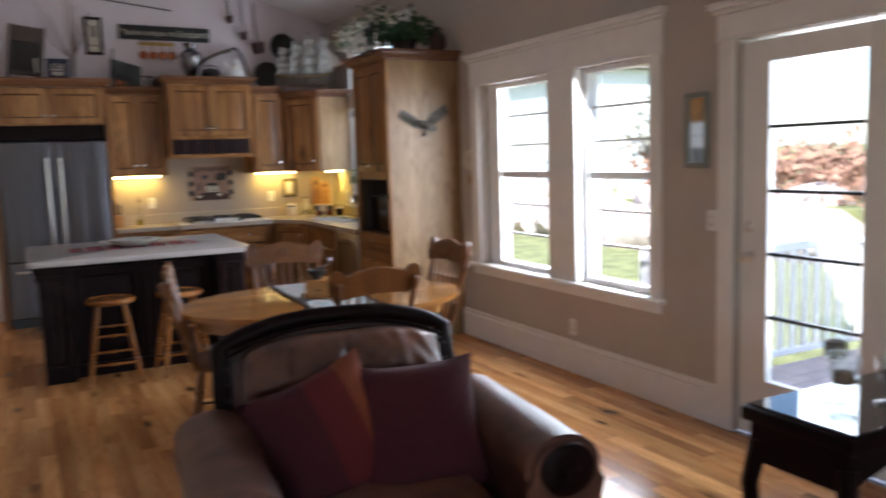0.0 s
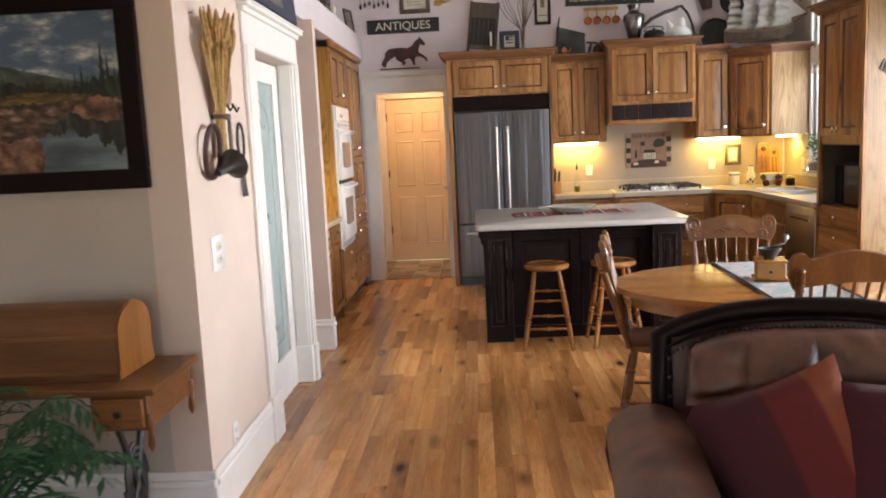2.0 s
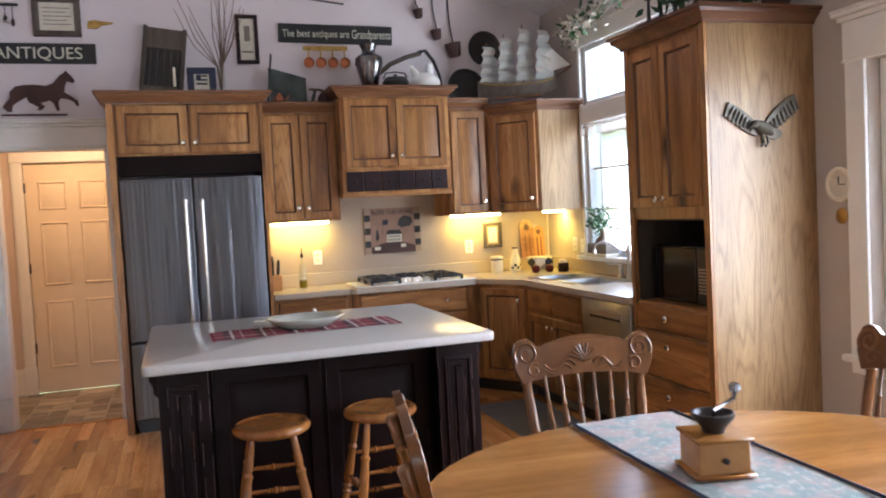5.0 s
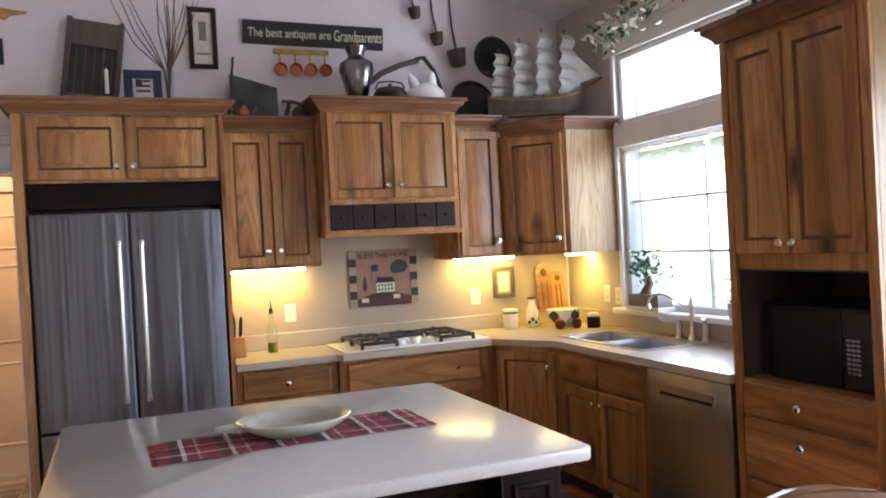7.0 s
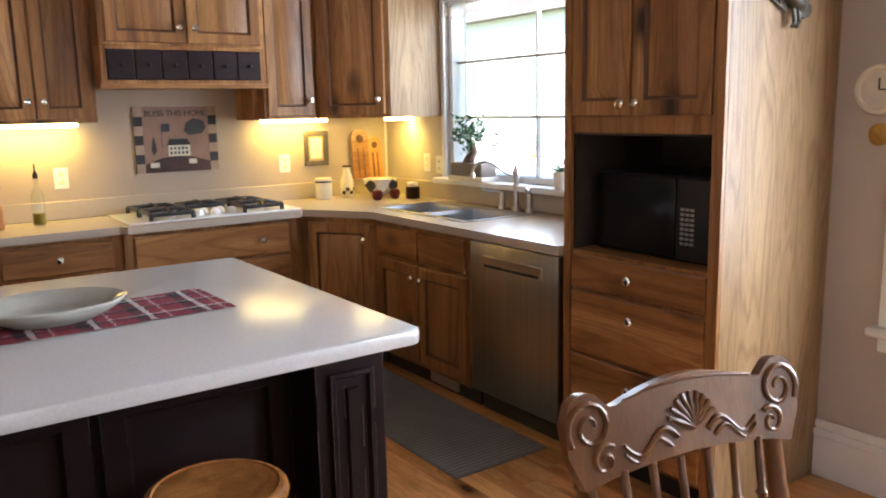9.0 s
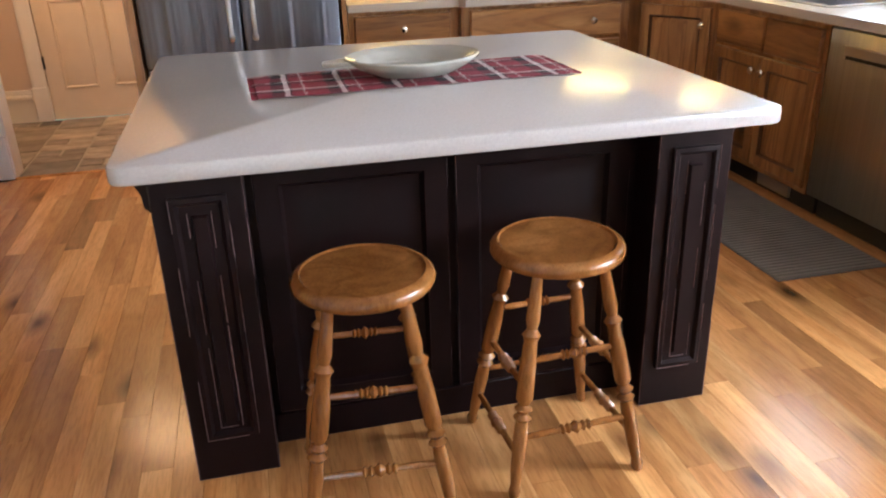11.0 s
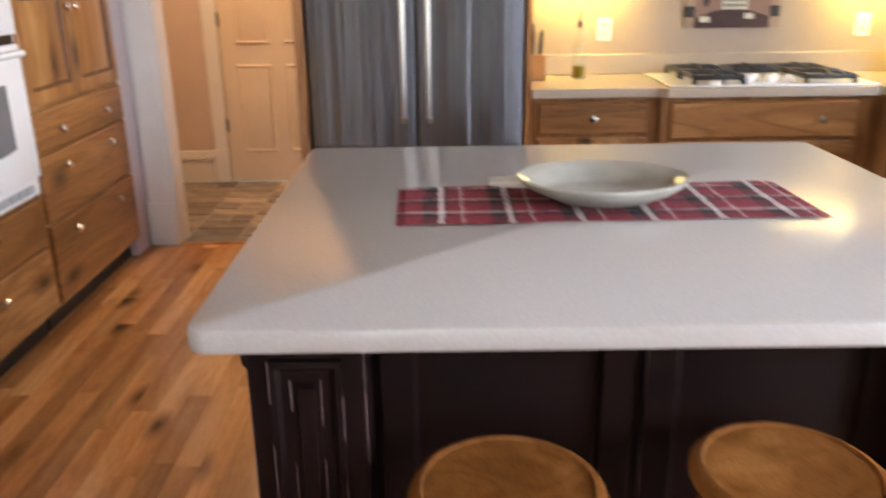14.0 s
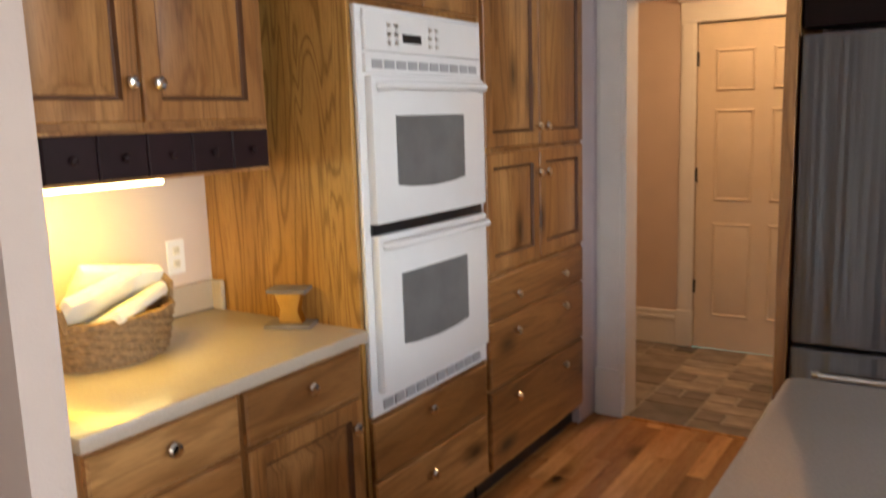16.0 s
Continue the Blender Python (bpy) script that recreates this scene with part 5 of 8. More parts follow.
part("candle", lathe([(0.011, 0), (0.011, 0.14), (0.004, 0.15)], 10, Matrix.Translation((0.99, 9.10, 2.50))), CREAMY, cs)
fp = thing("flag_picture", "small navy-framed flag picture standing on the fridge cabinet", "picture")
m = wf(1.08, 2.433, 9.12) @ Matrix.Rotation(radians(-6), 4, "X")
frame_parts(fp, m, 0.21, 0.22, 0.05, 0.02, NAVY, PAPER)
board(fp, m, 0.035, 0.04, 0.012, NAVY, "flag_canton", 0, x=0.065, z=0.125)
for k in range(3):
    board(fp, m, 0.08 if k else 0.045, 0.012, 0.012, NAVY if k % 2 else BARN, "flag_stripe", 0, x=0.065 if k else 0.102, z=0.15 - 0.03 * k)
bv = thing("branch_vase", "clear glass vase with tall dry twigs on the fridge cabinet", "vase")
part("glass", lathe([(0.03, 0), (0.032, 0.01), (0.03, 0.1), (0.036, 0.24), (0.034, 0.24), (0.027, 0.1), (0.027, 0.015)], 16, Matrix.Translation((1.33, 9.20, 2.433))), CLEAR, bv).visible_shadow = False
for k in range(15):
    a, sp = rnd.uniform(0, 6.28), rnd.uniform(0.1, 0.42)
    p0 = Vector((1.33, 9.2, 2.45))
    tip = p0 + Vector((math.cos(a) * sp * 0.9 - 0.06, math.sin(a) * sp * 0.4, rnd.uniform(0.6, 0.85)))
    mid = p0.lerp(tip, 0.5) + Vector((rnd.uniform(-0.03, 0.03), 0, 0.04))
    part("twig", tube([p0, p0 + Vector((math.cos(a) * 0.02, 0.01 * math.sin(a), 0.22)), mid, mid.lerp(tip, 0.5) + Vector((rnd.uniform(-0.02, 0.02), 0, 0)), tip], 0.0055, 5, taper=0.4), TWIG, bv)
tp = thing("tall_picture", "tall narrow dark-framed picture hung on the kitchen wall", "picture")
frame_parts(tp, wf(1.48, 2.74), 0.175, 0.39, 0.03, 0.022, PLUM, PAPER)
board(tp, wf(1.545, 2.92, YB - 0.012), 0.045, 0.12, 0.002, CLAY, "dark_figure_shape", 0)
board(tp, wf(1.52, 2.83, YB - 0.012), 0.09, 0.012, 0.002, CLAY, "text_line", 0)
pr = thing("copper_pan_rack", "brass rail with four small copper pans", "pan rack")
board(pr, wf(2.01, 2.855), 0.37, 0.035, 0.015, GOLD, "rail")
for k in range(4):
    x = 2.05 + 0.10 * k
    p = part("copper_pan", lathe([(0.036, 0), (0.042, 0.006), (0.044, 0.03), (0.04, 0.03), (0.037, 0.008)], 18, Matrix.Translation((x, YB - 0.012, 2.75)) @ Matrix.Rotation(radians(90), 4, "X")), COPPER, pr, "small polished copper pan")
    part("handle", box(x - 0.006, x + 0.006, YB - 0.02, YB - 0.014, 2.785, 2.86, 0.001), GOLD, p)
for x, z, hl, r in ((3.01, 3.13, 0.25, 0.045), (3.165, 2.95, 0.42, 0.05), (3.31, 2.80, 0.5, 0.07)):
    ld = thing("hanging_ladle", "old brown metal dipper with a long handle on the wall", "ladle", "dippers on the wall")
    part("cup", lathe([(r * 0.6, 0), (r * 0.75, 0.01), (r, r * 1.7), (r * 0.93, r * 1.7), (r * 0.65, 0.02)], 16, Matrix.Translation((x, YB - r - 0.004, z)) @ Matrix.Rotation(radians(-10), 4, "Y")), BARN, ld)
    part("handle", tube([(x + 0.01, YB - 0.02, z + r * 1.4), (x - 0.02, YB - 0.015, z + hl * 0.6), (x - 0.03, YB - 0.012, z + hl + r)], 0.007, 6), IRON, ld)
m = Matrix.Translation((3.61, YB - 0.002, 2.89)) @ Matrix.Rotation(radians(90), 4, "X")
solo("wall_platter", lathe([(0.15, 0), (0.153, 0.012), (0.135, 0.016), (0.125, 0.008), (0.02, 0.007)], 32, m), IRON, "round dark metal platter hung on the kitchen wall", "platter")
rb = thing("wall_rod", "thin dark rod hung high on the kitchen wall", "rod")
part("rod", tube([(1.52, YB - 0.02, 3.33), (1.9, YB - 0.018, 3.29), (2.37, YB - 0.02, 3.235)], 0.007, 6), IRON, rb)

# ---- on top of the wall cabinets ----
m = Matrix.Translation((3.40, 9.38, 2.535)) @ Matrix.Rotation(radians(78), 4, "X")
solo("round_griddle", lathe([(0.17, -0.01), (0.175, 0.012), (0.16, 0.016), (0.152, 0.004), (0.02, 0.003)], 30, m), IRON, "black round griddle leaning behind the narrow cabinet", "griddle")
m = Matrix.Translation((2.50, 9.20, 2.482))
solo("metal_vase", lathe([(0.055, 0), (0.06, 0.015), (0.085, 0.12), (0.112, 0.22), (0.108, 0.27), (0.06, 0.30), (0.05, 0.32), (0.075, 0.375), (0.065, 0.375), (0.04, 0.32)], 26, m), PEWTER, "shiny dark pewter vase on the hood cabinet", "vase")
kt = thing("iron_kettle", "low black iron kettle on the hood cabinet", "kettle")
part("pot", lathe([(0.06, 0), (0.10, 0.02), (0.11, 0.05), (0.085, 0.085), (0.04, 0.095), (0.015, 0.10), (0.012, 0.115), (0.004, 0.118)], 22, Matrix.Translation((2.68, 9.07, 2.482))), IRON, kt)
part("bail_handle", tube([(2.58, 9.07, 2.56), (2.60, 9.07, 2.605), (2.68, 9.07, 2.615), (2.76, 9.07, 2.605), (2.78, 9.07, 2.57)], 0.006, 6), IRON, kt)
bm = lathe([(0.10, 0), (0.125, 0.02), (0.13, 0.05), (0.12, 0.075), (0.085, 0.105), (0.05, 0.125), (0.02, 0.13)], 24, Matrix.Translation((2.93, 9.08, 2.482)) @ Matrix.Diagonal((1, 0.75, 1, 1)))
lathe([(0.035, 0), (0.036, 0.04), (0.03, 0.08), (0.02, 0.10), (0.006, 0.105)], 12, Matrix.Translation((2.97, 9.08, 2.585)), bm)
lathe([(0.04, 0), (0.03, 0.05), (0.006, 0.10)], 10, Matrix.Translation((2.86, 9.08, 2.58)) @ Matrix.Rotation(radians(-25), 4, "Y"), bm)
solo("hen_dish", bm, WHITE, "white ceramic covered hen dish on the hood cabinet", "dish")
yk = thing("wooden_scythe", "old curved wooden scythe with an iron blade on the cabinet", "scythe")
part("handle", tube([(2.55, 9.36, 2.60), (2.72, 9.36, 2.73), (2.86, 9.36, 2.79), (2.99, 9.36, 2.825)], 0.02, 8), GREYW, yk)
part("blade", tube([(2.97, 9.35, 2.83), (3.03, 9.35, 2.845), (3.10, 9.35, 2.76), (3.15, 9.35, 2.63), (3.17, 9.35, 2.50)], 0.018, 6, taper=0.6), IRON, yk)
sl = thing("slate_panel", "dark green painted slate leaning above the wall cabinet", "slate")
part("panel", extrude_outline([(0.06, 0.0), (0.345, 0.0), (0.35, 0.235), (0.05, 0.32)], -0.012, wf(1.66, 2.384, 9.36) @ Matrix.Rotation(radians(-8), 4, "X")), plain("slate_green", (0.05, 0.062, 0.06), 0.6, wob=0.7, scale=5), sl)
part("stick", tube([(1.685, 9.30, 2.385), (1.735, 9.34, 2.80)], 0.008, 6), IRON, sl)
te = thing("copper_teapot", "small polished copper teapot on the wall cabinet", "teapot")
part("pot", lathe([(0.03, 0), (0.042, 0.015), (0.04, 0.04), (0.025, 0.06), (0.022, 0.066), (0.008, 0.078), (0.003, 0.085)], 18, Matrix.Translation((1.76, 9.16, 2.384))), COPPER, te)
part("spout", tube([(1.795, 9.16, 2.40), (1.82, 9.16, 2.42), (1.835, 9.16, 2.45)], 0.008, 6, taper=0.6), COPPER, te)
part("handle", tube([(1.725, 9.16, 2.43), (1.70, 9.16, 2.425), (1.71, 9.16, 2.395)], 0.004, 6), COPPER, te)
tl = thing("old_grinder_tool", "old iron hand tool with a wooden grip on the wall cabinet", "tool")
part("grip", turned((2.02, 9.2, 2.39), (2.05, 9.2, 2.49), [(0, 0.012), (0.5, 0.016), (1, 0.01)], 8), IRON, tl)
part("shaft", tube([(2.0, 9.2, 2.50), (2.08, 9.2, 2.495), (2.16, 9.2, 2.47)], 0.011, 8), GREYW, tl)
part("head", lathe([(0.05, 0), (0.055, 0.03), (0.035, 0.08), (0.02, 0.09)], 14, Matrix.Translation((2.12, 9.2, 2.384))), BARN, tl)
# model ship on the corner cabinet
sh = thing("model_ship", "wooden model sailing ship with white sails on the corner cabinet", "model ship")
hull = bmesh.new()
rows_ = []
for i in range(13):
    u = i / 12
    w = 0.055 * math.sin(math.pi * (0.12 + 0.86 * u)) ** 0.6
    zt, zb = 0.10 + 0.05 * (2 * u - 1) ** 2, 0.012 + 0.05 * max(0, u - 0.75) * 4 * (u - 0.75) * 4
    x = -0.30 + 0.60 * u
    rows_.append([hull.verts.new((x, -w, zt)), hull.verts.new((x, -w * 0.8, (zt + zb) / 2)), hull.verts.new((x, 0, zb)), hull.verts.new((x, w * 0.8, (zt + zb) / 2)), hull.verts.new((x, w, zt))])
for a, b in zip(rows_, rows_[1:]):
    for k in range(4):
        hull.faces.new((a[k], a[k + 1], b[k + 1], b[k]))
    hull.faces.new((a[4], a[0], b[0], b[4]))
hull.faces.new(rows_[0])
hull.faces.new(rows_[-1][::-1])
part("hull", hull, GREYW, sh)
part("stripe", tube([(-0.29, -0.052, 0.125), (-0.15, -0.058, 0.102), (0, -0.06, 0.095), (0.15, -0.058, 0.10), (0.27, -0.03, 0.128)], 0.005, 5), GOLD, sh)
part("bowsprit", tube([(0.28, 0, 0.14), (0.44, 0, 0.24)], 0.006, 6), SEWW, sh)
part("cradle", box(-0.18, 0.18, -0.04, 0.04, 0, 0.014), SEWW, sh)
for mx_, hh in ((-0.22, 0.44), (-0.09, 0.50), (0.05, 0.56), (0.19, 0.54)):
    part("mast", tube([(mx_, 0, 0.08), (mx_, 0, hh)], 0.005, 6), SEWW, sh)
    for k in range(4):
        z0 = 0.13 + k * (hh - 0.16) / 4
        z1 = z0 + (hh - 0.16) / 4 * 0.97
        w0, w1 = 0.088 - 0.010 * k, 0.078 - 0.010 * k
        sb = bmesh.new()
        grid = []
        for j in range(5):
            row = []
            for i in range(5):
                q, puff = (w0 + (w1 - w0) * j / 4) * (-1 + i / 2), 0.01 + 0.035 * math.sin(math.pi * j / 4)
                row.append(sb.verts.new((mx_ + 0.78 * q + 0.55 * puff, 0.55 * q - 0.8 * puff, z0 + (z1 - z0) * j / 4)))
            grid.append(row)
        for j in range(4):
            for i in range(4):
                sb.faces.new((grid[j][i], grid[j][i + 1], grid[j + 1][i + 1], grid[j + 1][i]))
        bmesh.ops.solidify(sb, geom=list(sb.faces), thickness=0.002)
        part("sail", sb, SAIL, sh)
for k in range(3):
    part("jib_sail", extrude_outline([(0.20 + 0.05 * k, 0.17 + 0.02 * k), (0.40 - 0.03 * k, 0.23 - 0.01 * k), (0.19 + 0.01 * k, 0.44 - 0.05 * k)], 0.002, Matrix.Translation((0, 0.012 * k, 0))), SAIL, sh)
sh.matrix_basis = pose(3.74, 9.06, 2.402, rz=-24) @ Matrix.Diagonal((1.12, 1.1, 1.08, 1))

# ---- on the backsplash and worktop ----
bl = thing("bless_this_home_plaque", "painted folk-art plaque of a white house over the cooktop", "plaque")
TANCHECK = plain("tan_check_paint", (0.34, 0.25, 0.19), 0.7, wob=0.2)
PX, PZ, PWD, PHT = 2.44, 1.145, 0.49, 0.385
m = wf(PX, PZ)
board(bl, m, PWD, PHT, 0.014, PINKISH, "panel")
for s in (0, PWD - 0.05):
    for k in range(7):
        board(bl, m, 0.05, PHT / 7 - 0.001, 0.0165, SIGNB if k % 2 else TANCHECK, "border_check", 0, x=s, z=k * PHT / 7)
part("hill", extrude_outline([(0.05, 0.0), (0.44, 0.0), (0.44, 0.055), (0.34, 0.085), (0.245, 0.095), (0.15, 0.085), (0.05, 0.05)], -0.0155, m), BARN, bl)
board(bl, m, 0.13, 0.065, 0.018, CHALK, "painted_house", 0, x=0.19, z=0.093)
part("house_roof", extrude_outline([(0.185, 0.158), (0.325, 0.158), (0.305, 0.195), (0.2, 0.195)], -0.0185, m), SIGNB, bl)
for r in range(2):
    for k in range(5):
        board(bl, m, 0.012, 0.016, 0.019, SIGNB, "house_window", 0, x=0.2 + 0.023 * k, z=0.105 + 0.027 * r)
part("tree_shape", extrude_outline([(0.29, 0.24), (0.32, 0.215), (0.40, 0.225), (0.425, 0.26), (0.41, 0.30), (0.35, 0.315), (0.305, 0.29)], -0.0155, m), IRON, bl)
part("cypress_shape", extrude_outline([(0.105, 0.10), (0.125, 0.13), (0.115, 0.19), (0.108, 0.215), (0.10, 0.19), (0.09, 0.13)], -0.0155, m), IRON, bl)
board(bl, m, 0.003, 0.13, 0.016, IRON, "flag_pole", 0, x=0.155, z=0.15)
board(bl, m, 0.045, 0.045, 0.016, NAVY, "flag", 0, x=0.16, z=0.24)
board(bl, m, 0.05, 0.028, 0.018, CHALK, "sheep", 0, x=0.08, z=0.03)
board(bl, m, 0.045, 0.028, 0.018, CHALK, "sheep", 0, x=0.31, z=0.045)
word(bl, "BLESS THIS HOME", wf(PX + PWD / 2, PZ + 0.345, YB - 0.0155), 0.05, SIGNB, width=0.36)


def outlet(m, label="ivory electrical outlet plate", name="outlet"):
    o = tagged(new(name), label, "outlet", "outlets", "")
    bm = box(-0.037, 0.037, -0.006, 0, -0.058, 0.058, 0.003)
    bm.transform(m)
    part("plate", bm, WHITE, o)
    for dz in (-0.022, 0.022):
        bm = box(-0.014, 0.014, -0.009, -0.005, dz - 0.014, dz + 0.014, 0.003)
        bm.transform(m)
        sck = part("socket", bm, CREAMY, o)
        for dx in (-0.005, 0.005):
            bm = box(dx - 0.001, dx + 0.001, -0.0095, -0.008, dz - 0.004, dz + 0.005)
            bm.transform(m)
            part("slot", bm, BLACK, sck)
    return o


outlet(wf(2.03, 1.145))
outlet(wf(3.375, 1.155))
outlet(facing((XR, 8.94, 1.14), -90))
outlet(facing((XR, 8.80, 1.13), -90), "ivory light switch plate beside the kitchen window", "light_switch")
outlet(facing((XR, 4.62, 0.33), -90))
outlet(facing((XR, 3.33, 1.16), -90), "white light switch plate by the french door", "light_switch")
outlet(facing((XL, 3.87, 1.105), 90) @ Matrix.Diagonal((2.2, 1, 1.3, 1)), "white light switch plate on the tan wall", "light_switch")
outlet(facing((XL, 3.90, 0.27), 90), "white outlet with a small plug-in above the baseboard", "outlet")
outlet(facing((-1.13, 7.38, 1.12), 90))
pf = thing("small_framed_picture", "small dark-framed picture with a gilt mat on the backsplash", "picture")
frame_parts(pf, wf(3.515, 1.13), 0.175, 0.225, 0.03, 0.02, GREYW, GOLD)
board(pf, wf(3.56, 1.175, YB - 0.009), 0.085, 0.135, 0.002, PAPER, "print", 0)
ob_ = thing("oil_bottle", "glass oil bottle with a black pourer, a third full", "bottle")
part("glass", lathe([(0.033, 0), (0.034, 0.16), (0.028, 0.18), (0.012, 0.21), (0.011, 0.255), (0.009, 0.255), (0.009, 0.21), (0.025, 0.178), (0.030, 0.16), (0.030, 0.006)], 16, Matrix.Translation((1.875, 9.27, 0.915))), CLEAR, ob_).visible_shadow = False
part("oil", lathe([(0.0305, 0.006), (0.0308, 0.065)], 16, Matrix.Translation((1.875, 9.27, 0.915))), OIL, ob_)
part("pourer", lathe([(0.013, 0.25), (0.013, 0.275), (0.005, 0.285), (0.003, 0.33)], 10, Matrix.Translation((1.875, 9.27, 0.915))), BLACK, ob_)
kb = thing("knife_block", "wooden knife block with black-handled knives", "knife block")
part("block", box(1.615, 1.70, 9.20, 9.32, 0.915, 1.04, 0.004), MAPLE, kb)
for k, (dx, dy, hh) in enumerate(((0.02, 0.03, 0.12), (0.02, 0.08, 0.15), (0.055, 0.03, 0.09), (0.06, 0.07, 0.11), (0.07, 0.095, 0.12))):
    part("knife_handle", turned((1.615 + dx, 9.20 + dy, 1.038), (1.62 + dx, 9.185 + dy, 1.04 + hh), [(0, 0.007), (0.2, 0.009), (0.8, 0.009), (1, 0.005)], 8), BLACK, kb)
# gas cooktop
GRATE = plain("glossy_cast_iron", (0.04, 0.04, 0.044), 0.18, wob=0.3)
gk = thing("gas_cooktop", "white gas cooktop with five black burners", "cooktop")
part("plate", box(2.24, 3.22, 8.895, 9.39, 0.915, 0.925, 0.004), WHITE, gk)
for cx, cy, r in ((2.47, 9.02, 0.05), (2.47, 9.27, 0.045), (2.99, 9.02, 0.045), (2.99, 9.27, 0.05), (2.73, 9.26, 0.055)):
    b_ = part("burner", lathe([(r, 0), (r, 0.012), (r * 0.7, 0.014), (r * 0.7, 0.022), (0.005, 0.024)], 18, Matrix.Translation((cx, cy, 0.925))), NICKEL, gk)
    part("burner_cap", lathe([(r * 0.6, 0.022), (r * 0.62, 0.03), (0.004, 0.032)], 16, Matrix.Translation((cx, cy, 0.925))), IRON, b_)
    g = bmesh.new()
    hw = 0.112 if cx != 2.73 else 0.105
    for k in range(4):
        a = radians(90 * k)
        c0, s0 = math.cos(a), math.sin(a)
        tube([(cx + 0.03 * c0, cy + 0.03 * s0, 0.972), (cx + 0.07 * c0, cy + 0.07 * s0, 0.972), (cx + hw * c0, cy + hw * s0, 0.958)], 0.0115, 6, g)
        tube([(cx + hw * (c0 - s0), cy + hw * (s0 + c0), 0.958), (cx + hw * 1.02 * (c0 - s0), cy + hw * 1.02 * (s0 + c0), 0.926)], 0.0125, 6, g)
    tube([(cx + hw * p, cy + hw * q, 0.958) for p, q in ((-1, -1), (1, -1), (1, 1), (-1, 1), (-1, -1))], 0.013, 6, g)
    part("grate", g, GRATE, gk, "black cast-iron pan grate")
for k in range(5):
    part("control_knob", lathe([(0.031, 0), (0.031, 0.010), (0.026, 0.026), (0.014, 0.034), (0.004, 0.036)], 16, Matrix.Translation((2.635 + 0.048 * k, 8.99 + 0.055 * (k % 2), 0.925))), WHITE, gk)
cn = thing("ceramic_canister", "cream ceramic canister with a dark band and lid", "canister")
for nm, prof, mt in (("body", [(0.05, 0), (0.054, 0.005), (0.054, 0.11)], CREAMY), ("band", [(0.0548, 0.11), (0.0548, 0.122)], NAVY), ("lid", [(0.056, 0.122), (0.056, 0.138), (0.045, 0.142), (0.004, 0.143)], CREAMY)):
    part(nm, lathe(prof, 22, Matrix.Translation((3.575, 9.30, 0.915))), mt, cn)
mk = thing("milk_bottle", "painted cream milk bottle with a dark cap", "bottle")
part("body", lathe([(0.04, 0), (0.044, 0.006), (0.044, 0.11), (0.024, 0.165), (0.023, 0.19), (0.028, 0.195), (0.028, 0.205)], 18, Matrix.Translation((3.75, 9.30, 0.915))), CREAMY, mk)
part("cap", lathe([(0.029, 0.2), (0.029, 0.212), (0.004, 0.215)], 14, Matrix.Translation((3.75, 9.30, 0.915))), BARN, mk)
for k in range(4):
    part("painted_patch", lathe([(0.014, 0), (0.012, 0.0015), (0.003, 0.002)], 8, Matrix.Translation((3.75, 9.30, 0.95 + 0.022 * (k % 2))) @ Matrix.Rotation(radians(-150 + 35 * k), 4, "Z") @ Matrix.Translation((0.0435, 0, 0)) @ Matrix.Rotation(radians(90), 4, "Y")), NAVY, mk)
hb = thing("patchwork_bowl", "black and cream patchwork ceramic bowl", "bowl")
part("bowl", lathe([(0.06, 0), (0.065, 0.01), (0.10, 0.05), (0.115, 0.11), (0.107, 0.11), (0.09, 0.05), (0.05, 0.015)], 22, Matrix.Translation((3.91, 9.14, 0.93))), CREAMY, hb)
for k in range(4):
    a = -155 + 42 * k
    part("patch", box(-0.035, 0.035, -0.004, 0.002, -0.035, 0.035, 0.003), (IRON, CREAMY, NAVY, IRON)[k], hb).matrix_basis = Matrix.Translation((3.91, 9.14, 1.0)) @ Matrix.Rotation(radians(a + 90), 4, "Z") @ Matrix.Translation((0, -0.108, 0)) @ Matrix.Rotation(radians(45), 4, "Y")
for k in (-1, 1):
    ap = thing("painted_apple_jar", "small red and cream painted apple jar", "jar", "apple jars")
    part("body", lathe([(0.018, 0), (0.03, 0.012), (0.036, 0.035), (0.03, 0.058), (0.012, 0.062)], 16, Matrix.Translation((3.87 + 0.06 * k, 9.0 - 0.01 * k, 0.915))), RED2, ap)
    part("stem", lathe([(0.003, 0.06), (0.002, 0.078)], 6, Matrix.Translation((3.87 + 0.06 * k, 9.0 - 0.01 * k, 0.915))), TWIG, ap)
jr = thing("candle_jar", "dark glass candle jar with a clear lid", "candle")
part("jar", lathe([(0.042, 0), (0.046, 0.006), (0.046, 0.07), (0.038, 0.078)], 18, Matrix.Translation((4.03, 8.93, 0.915))), PLUM, jr)
part("lid", lathe([(0.036, 0.078), (0.037, 0.098), (0.03, 0.105), (0.004, 0.108)], 16, Matrix.Translation((4.03, 8.93, 0.915))), CREAMY, jr)
